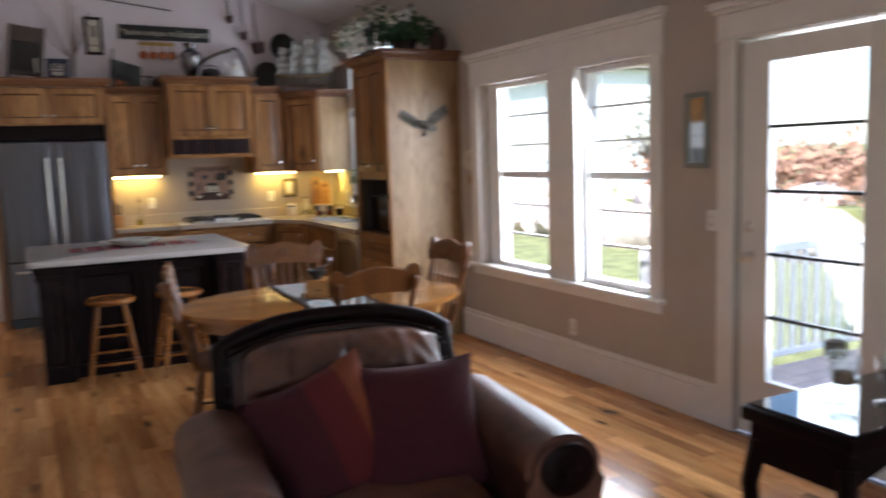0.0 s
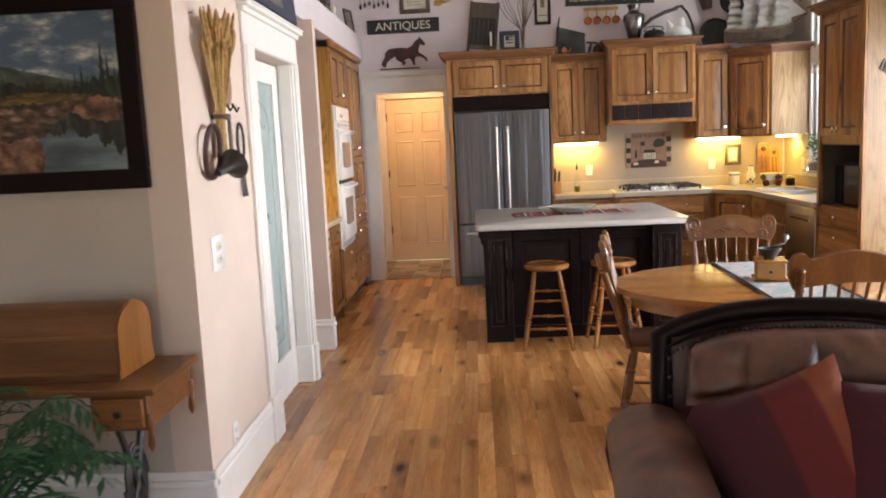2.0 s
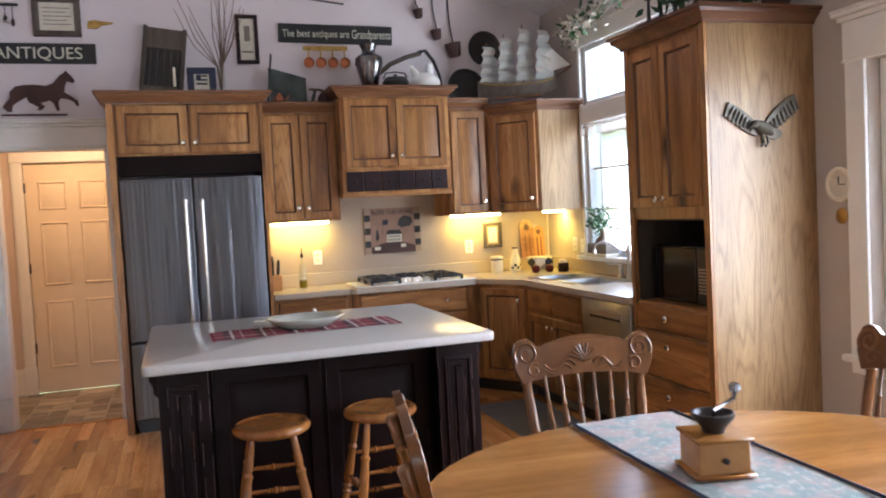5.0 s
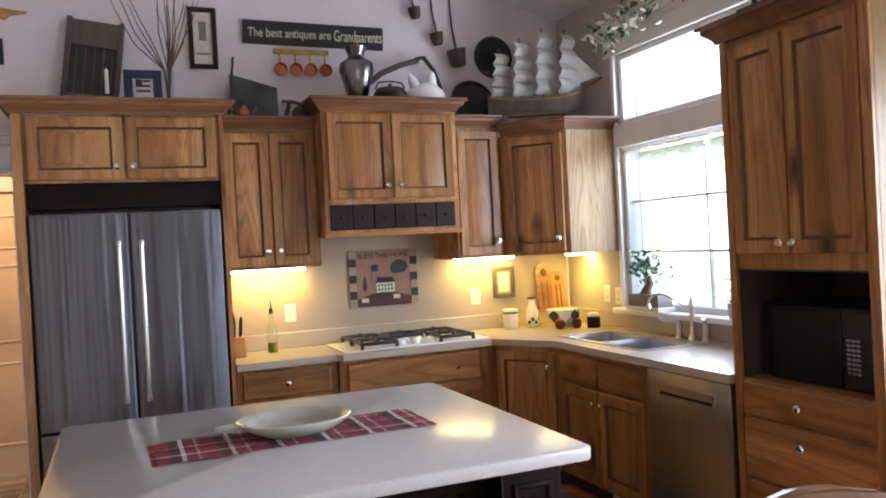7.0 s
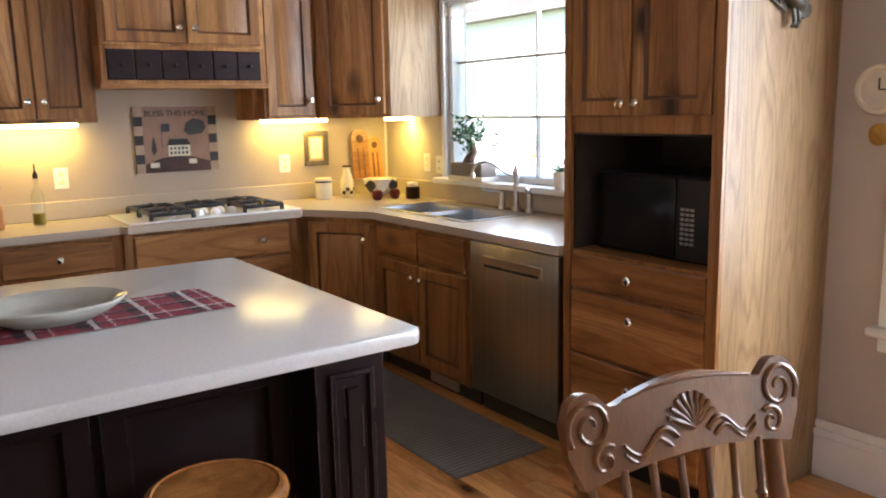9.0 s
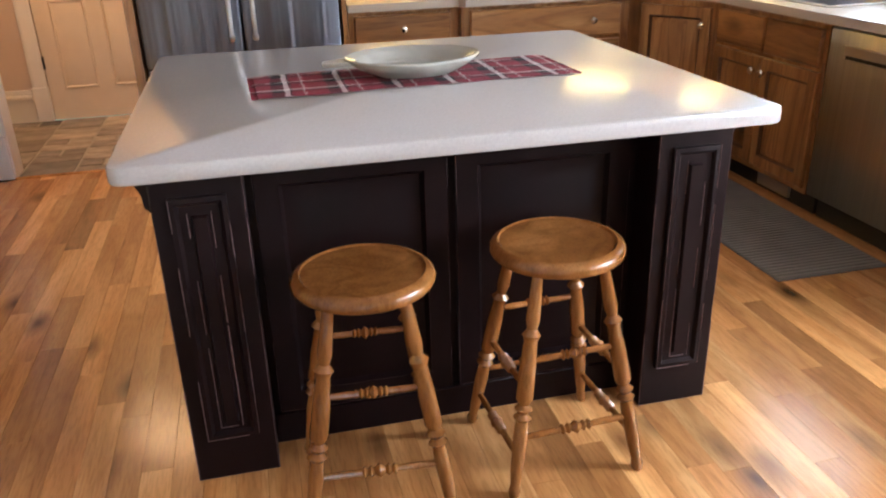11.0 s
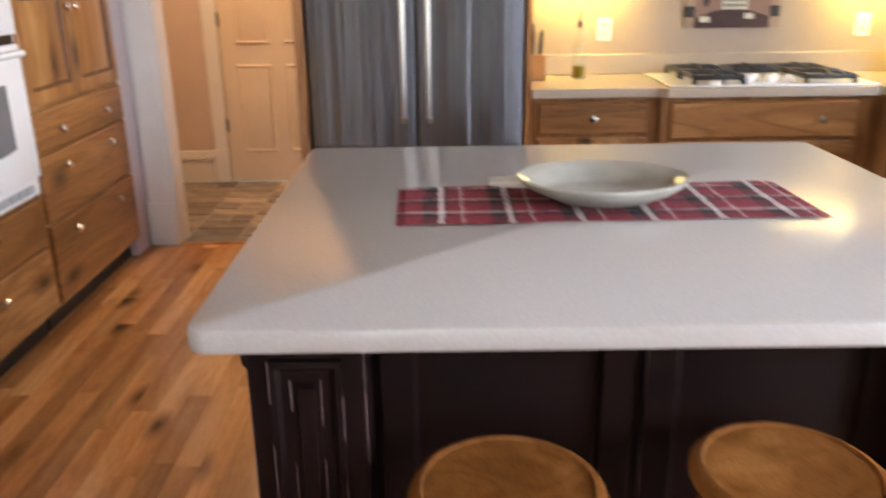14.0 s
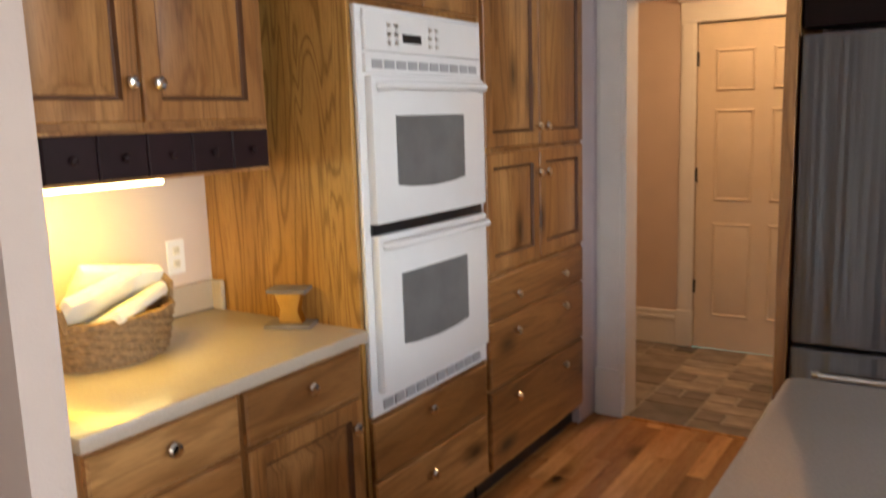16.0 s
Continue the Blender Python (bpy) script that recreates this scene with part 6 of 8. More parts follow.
for x, w, h, t in ((3.86, 0.13, 0.34, CABXX), (3.985, 0.105, 0.28, MAPLE)):
    cbd = thing("cutting_board", "wooden cutting board with a round hole leaning on the wall", "cutting board", "cutting boards")
    out = [(0, 0), (w, 0), (w, h - w / 2)] + [(w / 2 + w / 2 * math.cos(radians(a)), h - w / 2 + w / 2 * math.sin(radians(a))) for a in range(10, 180, 12)] + [(0, h - w / 2)]
    m = wf(x, 1.022, 9.41) @ Matrix.Rotation(radians(-6), 4, "X")
    part("panel", extrude_outline(out, -0.016, m), t, cbd)
    part("hole", lathe([(w * 0.22, 0), (w * 0.2, 0.002)], 16, m @ Matrix.Translation((w / 2, -0.0165, h - w * 0.52)) @ Matrix.Rotation(radians(90), 4, "X")), GLAZE, cbd)
    for k in (1, 2):
        part("strip", extrude_outline([(w * k / 3 - 0.007, 0.004), (w * k / 3 + 0.007, 0.004), (w * k / 3 + 0.007, h - w), (w * k / 3 - 0.007, h - w)], -0.001, m @ Matrix.Translation((0, -0.0162, 0))), SEWW, cbd)
# sink and tap
sk = thing("kitchen_sink", "double-bowl stainless steel sink", "sink")
SINKS = plain("sink_bowl_steel", (0.48, 0.50, 0.54), 0.3, 1.0)
rim = bmesh.new()
for x0, x1, y0, y1 in ((3.585, 3.617, 7.77, 8.66), (3.958, 4.04, 7.77, 8.66), (3.617, 3.958, 7.77, 7.802), (3.617, 3.958, 8.19, 8.23), (3.617, 3.958, 8.628, 8.66)):
    box(x0, x1, y0, y1, 0.9155, 0.921, 0.0, rim)
part("rim", rim, NICKEL, sk)
for y0, y1 in ((7.80, 8.19), (8.23, 8.63)):
    bm = bmesh.new()
    loops = []
    for z, i in ((0.9195, 0.0), (0.90, 0.004), (0.79, 0.012), (0.765, 0.04)):
        loops.append([bm.verts.new(p) for p in ((3.617 + i, y0 + i, z), (3.958 - i, y0 + i, z), (3.958 - i, y1 - i, z), (3.617 + i, y1 - i, z))])
    for p, q in zip(loops, loops[1:]):
        for k in range(4):
            bm.faces.new((p[k], q[k], q[(k + 1) % 4], p[(k + 1) % 4]))
    bm.faces.new(loops[-1])
    bw = part("bowl", bm, SINKS, sk, smooth=None)
    part("drain", lathe([(0.045, 0), (0.04, 0.003), (0.02, 0.001), (0.003, 0.001)], 16, Matrix.Translation((3.79, (y0 + y1) / 2, 0.766))), NICKEL, bw)
fa = thing("kitchen_faucet", "bronze gooseneck faucet with side lever and sprayer", "faucet")
part("body", lathe([(0.027, 0), (0.027, 0.012), (0.016, 0.03), (0.015, 0.10), (0.019, 0.13), (0.014, 0.15), (0.018, 0.19), (0.021, 0.215), (0.012, 0.235), (0.009, 0.25), (0.004, 0.255)], 18, Matrix.Translation((4.07, 7.94, 0.92))), NICKEL, fa)
part("spout", tube([(4.07, 7.94, 1.115), (4.035, 7.955, 1.118), (3.99, 7.97, 1.145), (3.94, 7.985, 1.185), (3.895, 8.0, 1.198), (3.86, 8.01, 1.19), (3.835, 8.02, 1.165), (3.83, 8.022, 1.135)], 0.0075, 10), NICKEL, fa)
part("spout_tip", lathe([(0.009, 0), (0.015, -0.012), (0.013, -0.03), (0.01, -0.032)], 14, Matrix.Translation((3.83, 8.022, 1.14))), NICKEL, fa)
for y, hh in ((8.06, 0.085), (7.83, 0.10)):
    part("valve", lathe([(0.024, 0), (0.024, 0.01), (0.014, 0.025), (0.019, hh * 0.6), (0.015, hh), (0.008, hh + 0.012), (0.004, hh + 0.015)], 16, Matrix.Translation((4.07, y, 0.92))), NICKEL, fa)
part("lever", tube([(4.07, 8.06, 1.005), (4.045, 8.09, 1.02), (4.02, 8.13, 1.018), (4.0, 8.165, 1.03)], 0.0065, 8), NICKEL, fa)
part("sprayer", tube([(4.07, 7.83, 1.02), (4.05, 7.815, 1.045), (4.025, 7.805, 1.04)], 0.013, 10), NICKEL, fa)
# plants on the sill
pl = thing("bonsai_plant", "small bonsai plant in a grey square pot on the window sill", "plant")
part("saucer", prism([(4.03, 8.20), (4.16, 8.20), (4.16, 8.53), (4.03, 8.53)], 1.061, 1.088, bev=0.004), CREAMY, pl)
part("pot", prism([(4.04, 8.215), (4.15, 8.215), (4.15, 8.51), (4.04, 8.51)], 1.088, 1.165, bev=0.006), CLAY, pl, "grey woven square pot")
part("trunk", tube([(4.09, 8.40, 1.15), (4.085, 8.38, 1.19), (4.10, 8.36, 1.23), (4.09, 8.37, 1.30)], 0.042, 10, taper=0.3), TWIG, pl)
lb = bmesh.new()
for k in range(260):
    p = Vector((rnd.gauss(0, 0.035), rnd.gauss(0, 0.072), rnd.gauss(0, 0.05)))
    m = Matrix.Translation(Vector((4.07, 8.37, 1.345)) + p) @ Euler((rnd.uniform(0, 6), rnd.uniform(-1, 1), rnd.uniform(0, 6))).to_matrix().to_4x4()
    leaf_bm(lb, m, 0.035, 0.018, n=2)
part("foliage", lb, LEAF, pl)
op = thing("orchid_plant", "small leafy orchid in a white pot on the window sill", "plant")
part("pot", lathe([(0.03, 0), (0.04, 0.09), (0.036, 0.09), (0.02, 0.08)], 14, Matrix.Translation((4.08, 7.60, 1.062))), CREAMY, op)
for k in range(6):
    part("leaf", leaf_bm(bmesh.new(), Matrix.Translation((4.08, 7.60, 1.14)) @ Euler((0, radians(-35), k * 1.05)).to_matrix().to_4x4(), 0.13, 0.035), LEAF, op)
part("stem", tube([(4.08, 7.60, 1.14), (4.09, 7.67, 1.3), (4.07, 7.70, 1.42)], 0.003, 5), LEAF, op)
va = thing("lace_valance", "sheer white lace valance across the kitchen window", "curtain")
vb = bmesh.new()
vr = [[vb.verts.new((XR - 0.03 + 0.012 * math.sin(i * 1.1), KW[0] + 0.02 + (KW[1] - KW[0] - 0.04) * i / 60, z + (0.012 * math.sin(i * 0.55) if j == 2 else 0))) for i in range(61)] for j, z in enumerate((2.10, 2.06, 2.02))]
for a, b in zip(vr, vr[1:]):
    for i in range(60):
        vb.faces.new((a[i], a[i + 1], b[i + 1], b[i]))
SHEER, _, sheer_b = node_mat("sheer_lace", 0.9)
sheer_b.inputs["Base Color"].default_value, sheer_b.inputs["Alpha"].default_value = (0.85, 0.84, 0.82, 1), 0.3
part("cloth", vb, SHEER, va)
# dry garland over the kitchen window
ga = thing("dry_garland", "pale dried flower garland over the kitchen window cornice", "garland")
gm = [bmesh.new(), bmesh.new()]
for k in range(420):
    t = rnd.random()
    p = Vector((4.03 - rnd.random() * 0.08, 7.2 + 1.55 * t, 2.93 + 0.05 * math.sin(t * 6) + rnd.gauss(0, 0.045) - 0.1 * (t > 0.8) * rnd.random()))
    m = Matrix.Translation(p) @ Euler((rnd.uniform(0, 6), rnd.uniform(-1, 1), rnd.uniform(0, 6))).to_matrix().to_4x4()
    leaf_bm(gm[k % 3 == 0], m, rnd.uniform(0.04, 0.09), 0.028, n=2)
part("dry_leaves", gm[0], PAPER, ga)
part("green_leaves", gm[1], LEAF, ga)
part("stem", tube([(4.04, 8.78, 2.92), (4.02, 8.3, 2.96), (4.02, 7.7, 2.94), (4.03, 7.2, 2.93)], 0.012, 6), TWIG, ga)
# top of the tall cabinet
tbx = thing("dark_tray_box", "dark wooden tray box on the tall cabinet", "box")
part("box", box(3.54, 3.78, 6.62, 6.90, 2.443, 2.50, 0.004), IRON, tbx)
for k, (x, y, h) in enumerate(((3.60, 6.85, 0.22), (3.62, 6.76, 0.26), (3.66, 6.68, 0.25))):
    cd = thing("iron_candle_holder", "tall black iron candle holder on the tray box", "candle holder", "candle holders on the tall cabinet")
    part("stem", lathe([(0.03, 0), (0.012, 0.015), (0.008, h * 0.6), (0.028, h * 0.65), (0.03, h * 0.9), (0.012, h)], 12, Matrix.Translation((x, y, 2.50))), IRON, cd)
    part("candle", lathe([(0.012, h), (0.012, h + 0.05)], 10, Matrix.Translation((x, y, 2.50))), CREAMY, cd)
pb = thing("potted_greenery", "dark bushy greenery in a pot on the tall cabinet", "plant")
part("pot", lathe([(0.08, 0), (0.11, 0.12), (0.1, 0.12)], 16, Matrix.Translation((3.78, 6.45, 2.443))), IRON, pb)
lb = bmesh.new()
for k in range(420):
    p = Vector((rnd.gauss(0, 0.12), rnd.gauss(0, 0.15), abs(rnd.gauss(0.04, 0.07))))
    m = Matrix.Translation(Vector((3.78, 6.45, 2.55)) + p) @ Euler((rnd.uniform(0, 6), rnd.uniform(-1, 1), rnd.uniform(0, 6))).to_matrix().to_4x4()
    leaf_bm(lb, m, rnd.uniform(0.05, 0.1), 0.035, n=2)
part("foliage", lb, FERN, pb)
jg = thing("brown_jug", "small brown stoneware jug on the tall cabinet", "jug")
part("body", lathe([(0.05, 0), (0.075, 0.06), (0.07, 0.13), (0.03, 0.18), (0.035, 0.21)], 16, Matrix.Translation((4.02, 6.30, 2.443))), BARN, jg)
# eagle on the side panel
BRONZE = plain("tarnished_bronze", (0.085, 0.072, 0.055), 0.5, 0.5, wob=0.4, scale=25)
eg = thing("eagle_plaque", "tarnished bronze eagle with raised wings mounted on the oak side panel", "wall ornament")
em = facing((3.80, 6.198, 1.84), 0) @ Matrix.Diagonal((0.86, 1, 0.95, 1))
for s, reach, rise in ((-1, 0.22, 0.135), (1, 0.25, 0.175)):
    lead = [(0.02 + reach * (0.25 * t + 0.75 * t ** 1.5) * 0.92, -0.01 + rise * (1.25 * t - 0.25 * t * t)) for t in [k / 8 for k in range(9)]]
    trail = [(0.03 + reach * t * (0.94 if k % 2 else 1.03), -0.055 + rise * t ** 1.35 * (0.86 if k % 2 else 0.80)) for k, t in enumerate([1 - q / 16 for q in range(17)])]
    wing = part("wing", extrude_outline([(s * x, z) for x, z in lead + trail], -0.014, em), BRONZE, eg)
    for k in range(7):
        t = 0.16 + 0.115 * k
        a = Vector((s * (0.03 + reach * t * 0.88), -0.018, rise * t * 0.95 - 0.006))
        b = Vector((s * (0.045 + reach * t), -0.016, -0.045 + rise * t ** 1.35 * 0.84))
        part("feather", turned(em @ a, em @ b, [(0, 0.004), (0.4, 0.008), (0.85, 0.007), (1, 0.002)], 6), BRONZE, wing)
part("body", turned(em @ Vector((-0.055, -0.03, 0.012)), em @ Vector((0.075, -0.022, -0.045)), [(0, 0.012), (0.15, 0.026), (0.45, 0.036), (0.8, 0.026), (1, 0.012)], 12), BRONZE, eg)
part("head", turned(em @ Vector((-0.045, -0.032, 0.012)), em @ Vector((-0.098, -0.036, -0.012)), [(0, 0.018), (0.4, 0.021), (0.7, 0.012), (1, 0.002)], 10), BRONZE, eg)
part("tail", extrude_outline([(0.05, -0.02), (0.10, -0.012), (0.145, -0.03), (0.150, -0.05), (0.135, -0.068), (0.105, -0.078), (0.06, -0.07), (0.03, -0.05)], -0.016, em), BRONZE, eg)
for q in (0.0, 0.03):
    part("talon", tube([em @ Vector((q, -0.025, -0.04)), em @ Vector((q + 0.004, -0.03, -0.095)), em @ Vector((q - 0.02, -0.034, -0.112))], 0.008, 6), BRONZE, eg)
wcx = thing("wall_clock", "pale round wall clock with a small pendulum between cabinet and window", "clock")
m = Matrix.Translation((XR - 0.001, 6.04, 1.52)) @ Matrix.Rotation(radians(-90), 4, "Y")
part("case", lathe([(0.085, 0), (0.09, 0.01), (0.085, 0.02), (0.072, 0.022), (0.068, 0.012), (0.004, 0.012)], 28, m), CREAMY, wcx)
part("face", lathe([(0.066, 0.0122), (0.004, 0.0126)], 24, m), PAPER, wcx)
part("pendulum", lathe([(0.035, 0), (0.04, 0.008), (0.03, 0.012), (0.004, 0.013)], 18, Matrix.Translation((XR - 0.001, 6.03, 1.36)) @ Matrix.Rotation(radians(-90), 4, "Y")), GOLD, wcx)
part("hour_hand", box(XR - 0.016, XR - 0.014, 6.037, 6.043, 1.52, 1.56), BLACK, wcx)
part("minute_hand", box(XR - 0.016, XR - 0.014, 6.0, 6.04, 1.517, 1.522), BLACK, wcx)
mr = thing("wall_mirror", "narrow grey-green framed wall mirror between window and door", "mirror")
frame_parts(mr, facing((XR - 0.001, 3.53, 1.45), -90), 0.18, 0.42, 0.03, 0.02, plain("grey_green_paint", (0.22, 0.25, 0.24), 0.5), plain("mirror_glass", (0.75, 0.78, 0.78), 0.05, 1.0, wob=0.0))

# ---- ledge over the left cabinets ----
fl_ = thing("ledge_frame", "small dark-framed picture standing on the ledge", "picture")
m = facing((-0.50, 8.9, 2.702), 75) @ Matrix.Rotation(radians(-8), 4, "X")
frame_parts(fl_, m, 0.20, 0.24, 0.025, 0.02, GREYW, CLAY)
bm = lathe([(0.04, 0), (0.045, 0.02), (0.028, 0.06), (0.022, 0.10), (0.03, 0.13), (0.02, 0.16), (0.006, 0.17)], 14, Matrix.Translation((-0.52, 8.30, 2.702)))
solo("white_figurine", bm, CREAMY, "small white porcelain ornament on the ledge", "ornament")
for k, (y, w, h) in enumerate(((8.0, 0.24, 0.30), (7.4, 0.3, 0.26), (6.9, 0.22, 0.34))):
    cr = thing("old_crate", "dark weathered wooden crate on the ledge", "crate", "crates on the ledge")
    for j in range(4):
        part("slat", box(-0.72, -0.70 + 0.17, y, y + w, 2.705 + j * h / 4, 2.70 + (j + 0.9) * h / 4, 0.003), GREYW, cr)
ks = thing("kitchen_sign", "dark painted sign board standing on the pantry door cornice", "sign")
m = facing((XL + 0.05, 4.52, 2.285), 90) @ Matrix.Rotation(radians(-5), 4, "X")
board(ks, m, 0.98, 0.17, 0.018, NAVY, "board")
for k in range(10):
    board(ks, m, 0.04, 0.07, 0.02, CLAY, "letter_shape", 0.001, x=0.10 + 0.055 * k, z=0.045)

# ---- island and table settings ----
def repeat(nt, v, axis, size, stops):
    """Stripes of given colours, repeated along one axis."""
    sp = nt.nodes.new("ShaderNodeSeparateXYZ")
    nt.links.new(v, sp.inputs[0])
    dv = nt.nodes.new("ShaderNodeMath")
    dv.operation = "MULTIPLY"
    dv.inputs[1].default_value = 1 / size
    nt.links.new(sp.outputs[axis], dv.inputs[0])
    fr_ = nt.nodes.new("ShaderNodeMath")
    fr_.operation = "FRACT"
    nt.links.new(dv.outputs[0], fr_.inputs[0])
    out = ramp(nt, fr_.outputs[0], stops)
    out.node.color_ramp.interpolation = "CONSTANT"
    return out


RUN, rn_, rb_ = node_mat("plaid_cloth", 0.9)
rv_ = coords(rn_)
nn_ = rn_.nodes.new("ShaderNodeVectorMath")
nn_.operation = "MULTIPLY_ADD"
rn_.links.new(noise_tex(rn_, rv_, 70, 2), nn_.inputs[0])
nn_.inputs[1].default_value = (0.02, 0.012, 0)
rn_.links.new(rv_, nn_.inputs[2])
rc_ = repeat(rn_, nn_.outputs[0], 0, 0.155, [(0, (0.19, 0.016, 0.03)), (0.34, (0.012, 0.01, 0.012)), (0.56, (0.66, 0.60, 0.57)), (0.66, (0.02, 0.014, 0.016)), (0.70, (0.20, 0.02, 0.032)), (0.90, (0.5, 0.42, 0.4)), (0.94, (0.26, 0.022, 0.04))])
rd_ = repeat(rn_, nn_.outputs[0], 1, 0.105, [(0, (0.17, 0.014, 0.028)), (0.30, (0.012, 0.01, 0.012)), (0.60, (0.6, 0.52, 0.5)), (0.68, (0.02, 0.014, 0.016)), (0.76, (0.20, 0.02, 0.032))])
rn_.links.new(mix(rn_, 0.45, rc_, rd_), rb_.inputs["Base Color"])
bump(rn_, rb_, noise_tex(rn_, coords(rn_, (0.4, 1, 1)), 260, 2), 0.5, 0.004)
rr = thing("plaid_runner", "red, black and white plaid woven runner on the island", "table runner")
rm = Matrix.Translation((1.545, 6.965, 0.916)) @ Matrix.Rotation(radians(1.5), 4, "Z")
bm = bmesh.new()
grid = {}
for i in range(93):
    for j in range(63):
        x, y = -0.46 + 0.01 * i, -0.155 + 0.005 * j
        grid[i, j] = bm.verts.new((x, y * (1 + 0.02 * math.sin(x * 17)), 0.002 + 0.0022 * abs(math.sin(j * 0.785)) + 0.001 * noise.noise((x * 25, y * 25, 0))))
for i in range(92):
    for j in range(62):
        bm.faces.new((grid[i, j], grid[i + 1, j], grid[i + 1, j + 1], grid[i, j + 1]))
bm.transform(rm)
part("cloth", bm, RUN, rr)
for s in (-1, 1):
    for k in range(24):
        bm = box(s * 0.46, s * 0.478, -0.154 + 0.013 * k, -0.149 + 0.013 * k, 0.0, 0.002)
        bm.transform(rm)
        part("fringe", bm, RUN, rr)
pt = bmesh.new()
prof = [(0.6, 0.0), (0.66, 0.004), (0.86, 0.024), (1.03, 0.046), (1.04, 0.052), (1.02, 0.056), (0.92, 0.050), (0.84, 0.044), (0.78, 0.024), (0.7, 0.013), (0.6, 0.011), (0.02, 0.011)]
rings = []
for r, z in prof:
    rings.append([pt.verts.new((0.195 * r * math.cos(a) * (1 + 0.012 * math.cos(8 * a)), 0.158 * r * math.sin(a) * (1 + 0.012 * math.cos(8 * a)), z)) for a in [2 * math.pi * i / 48 for i in range(48)]])
for a, b in zip(rings, rings[1:]):
    for i in range(48):
        pt.faces.new((a[i], a[(i + 1) % 48], b[(i + 1) % 48], b[i]))
pt.faces.new(rings[0][::-1])
pt.faces.new(rings[-1])
pt.transform(Matrix.Translation((1.552, 6.985, 0.9215)))
bowl = thing("oval_platter", "grey-white oval ceramic platter with lug handles on the runner", "platter")
part("dish", pt, plain("grey_stoneware", (0.35, 0.34, 0.30), 0.14, wob=0.1, scale=10), bowl)
part("lug", prism([(1.375, 6.945), (1.375, 7.025), (1.335, 7.018), (1.302, 7.012), (1.284, 7.0), (1.282, 6.97), (1.300, 6.958), (1.335, 6.952)], 0.958, 0.971, bev=0.004), plain("grey_stoneware_lug", (0.44, 0.42, 0.37), 0.3), bowl)
# quilted runner over the dining table
QUILT, qn, qb = node_mat("quilted_cotton", 0.95)
qv = coords(qn)
qc = mix(qn, ramp(qn, noise_tex(qn, qv, 14, 3), [(0.42, (0, 0, 0)), (0.58, (1, 1, 1))]), (0.46, 0.56, 0.57), (0.70, 0.61, 0.60))
qc = mix(qn, ramp(qn, noise_tex(qn, qv, 45, 3), [(0.55, (0, 0, 0)), (0.63, (1, 1, 1))]), qc, (0.78, 0.78, 0.76))
qn.links.new(qc, qb.inputs["Base Color"])
bump(qn, qb, noise_tex(qn, qv, 120, 2), 0.4, 0.004)
qr = thing("quilted_runner", "pale blue floral quilted runner laid across the dining table", "table runner")
qm = bmesh.new()
path = [(-0.70, 0.50), (-0.655, 0.60), (-0.635, 0.70), (-0.61, 0.748), (-0.58, 0.754)] + [(-0.5 + 0.1 * i, 0.754) for i in range(11)] + [(0.58, 0.754), (0.61, 0.748), (0.64, 0.66), (0.65, 0.56)]
rws = [[qm.verts.new((-0.19 + 0.38 * j / 6, y, z + 0.002 * math.sin(i * 1.7 + j))) for j in range(7)] for i, (y, z) in enumerate(path)]
for a, b in zip(rws, rws[1:]):
    for j in range(6):
        qm.faces.new((a[j], a[j + 1], b[j + 1], b[j]))
bmesh.ops.solidify(qm, geom=list(qm.faces), thickness=-0.005)
part("quilt", qm, QUILT, qr)
for s in (-1, 1):
    part("binding", tube([(s * 0.19, y, z + 0.004) for y, z in path], 0.005, 5), NAVY, qr, "dark bound edge")
qr.matrix_basis = pose(2.33, 4.60, 0.002, rz=-2)
cg = thing("coffee_grinder", "antique wooden box coffee grinder with an iron crank", "coffee grinder")
part("box", box(-0.075, 0.075, -0.075, 0.075, 0.014, 0.12, 0.003), MAPLE, cg)
part("base", box(-0.09, 0.09, -0.09, 0.09, 0, 0.014, 0.004), TABLEW, cg)
part("top_plate", box(-0.085, 0.085, -0.085, 0.085, 0.12, 0.132, 0.004), TABLEW, cg)
part("drawer_knob", lathe([(0.008, 0), (0.01, 0.012), (0.003, 0.016)], 10, Matrix.Translation((0, -0.075, 0.06)) @ Matrix.Rotation(radians(90), 4, "X")), IRON, cg)
part("hopper", lathe([(0.03, 0.132), (0.035, 0.15), (0.06, 0.185), (0.062, 0.2), (0.055, 0.2), (0.03, 0.16)], 20), IRON, cg)
part("crank", tube([(0, 0, 0.16), (0, 0, 0.205), (0.03, 0.02, 0.21), (0.085, 0.05, 0.225), (0.09, 0.052, 0.25)], 0.007, 6), PEWTER, cg)
part("crank_knob", lathe([(0.008, 0), (0.018, 0.012), (0.016, 0.03), (0.004, 0.036)], 12, Matrix.Translation((0.09, 0.052, 0.245))), PEWTER, cg)
cg.matrix_basis = pose(2.28, 4.60, 0.759, rz=-14) @ Matrix.Diagonal((0.92, 0.92, 0.8, 1))
# kitchen mat
mt_ = thing("kitchen_mat", "grey ribbed kitchen mat in front of the dishwasher", "mat")
part("backing", box(2.97, 3.47, 7.03, 8.42, 0.0005, 0.006, 0.002), plain("grey_mat_rubber", (0.12, 0.11, 0.10), 0.8), mt_)
RIB = plain("grey_mat_rib", (0.18, 0.165, 0.15), 0.9)
for k in range(54):
    part("rib", box(2.98, 3.46, 7.045 + k * 0.0255, 7.058 + k * 0.0255, 0.006, 0.009), RIB, mt_)

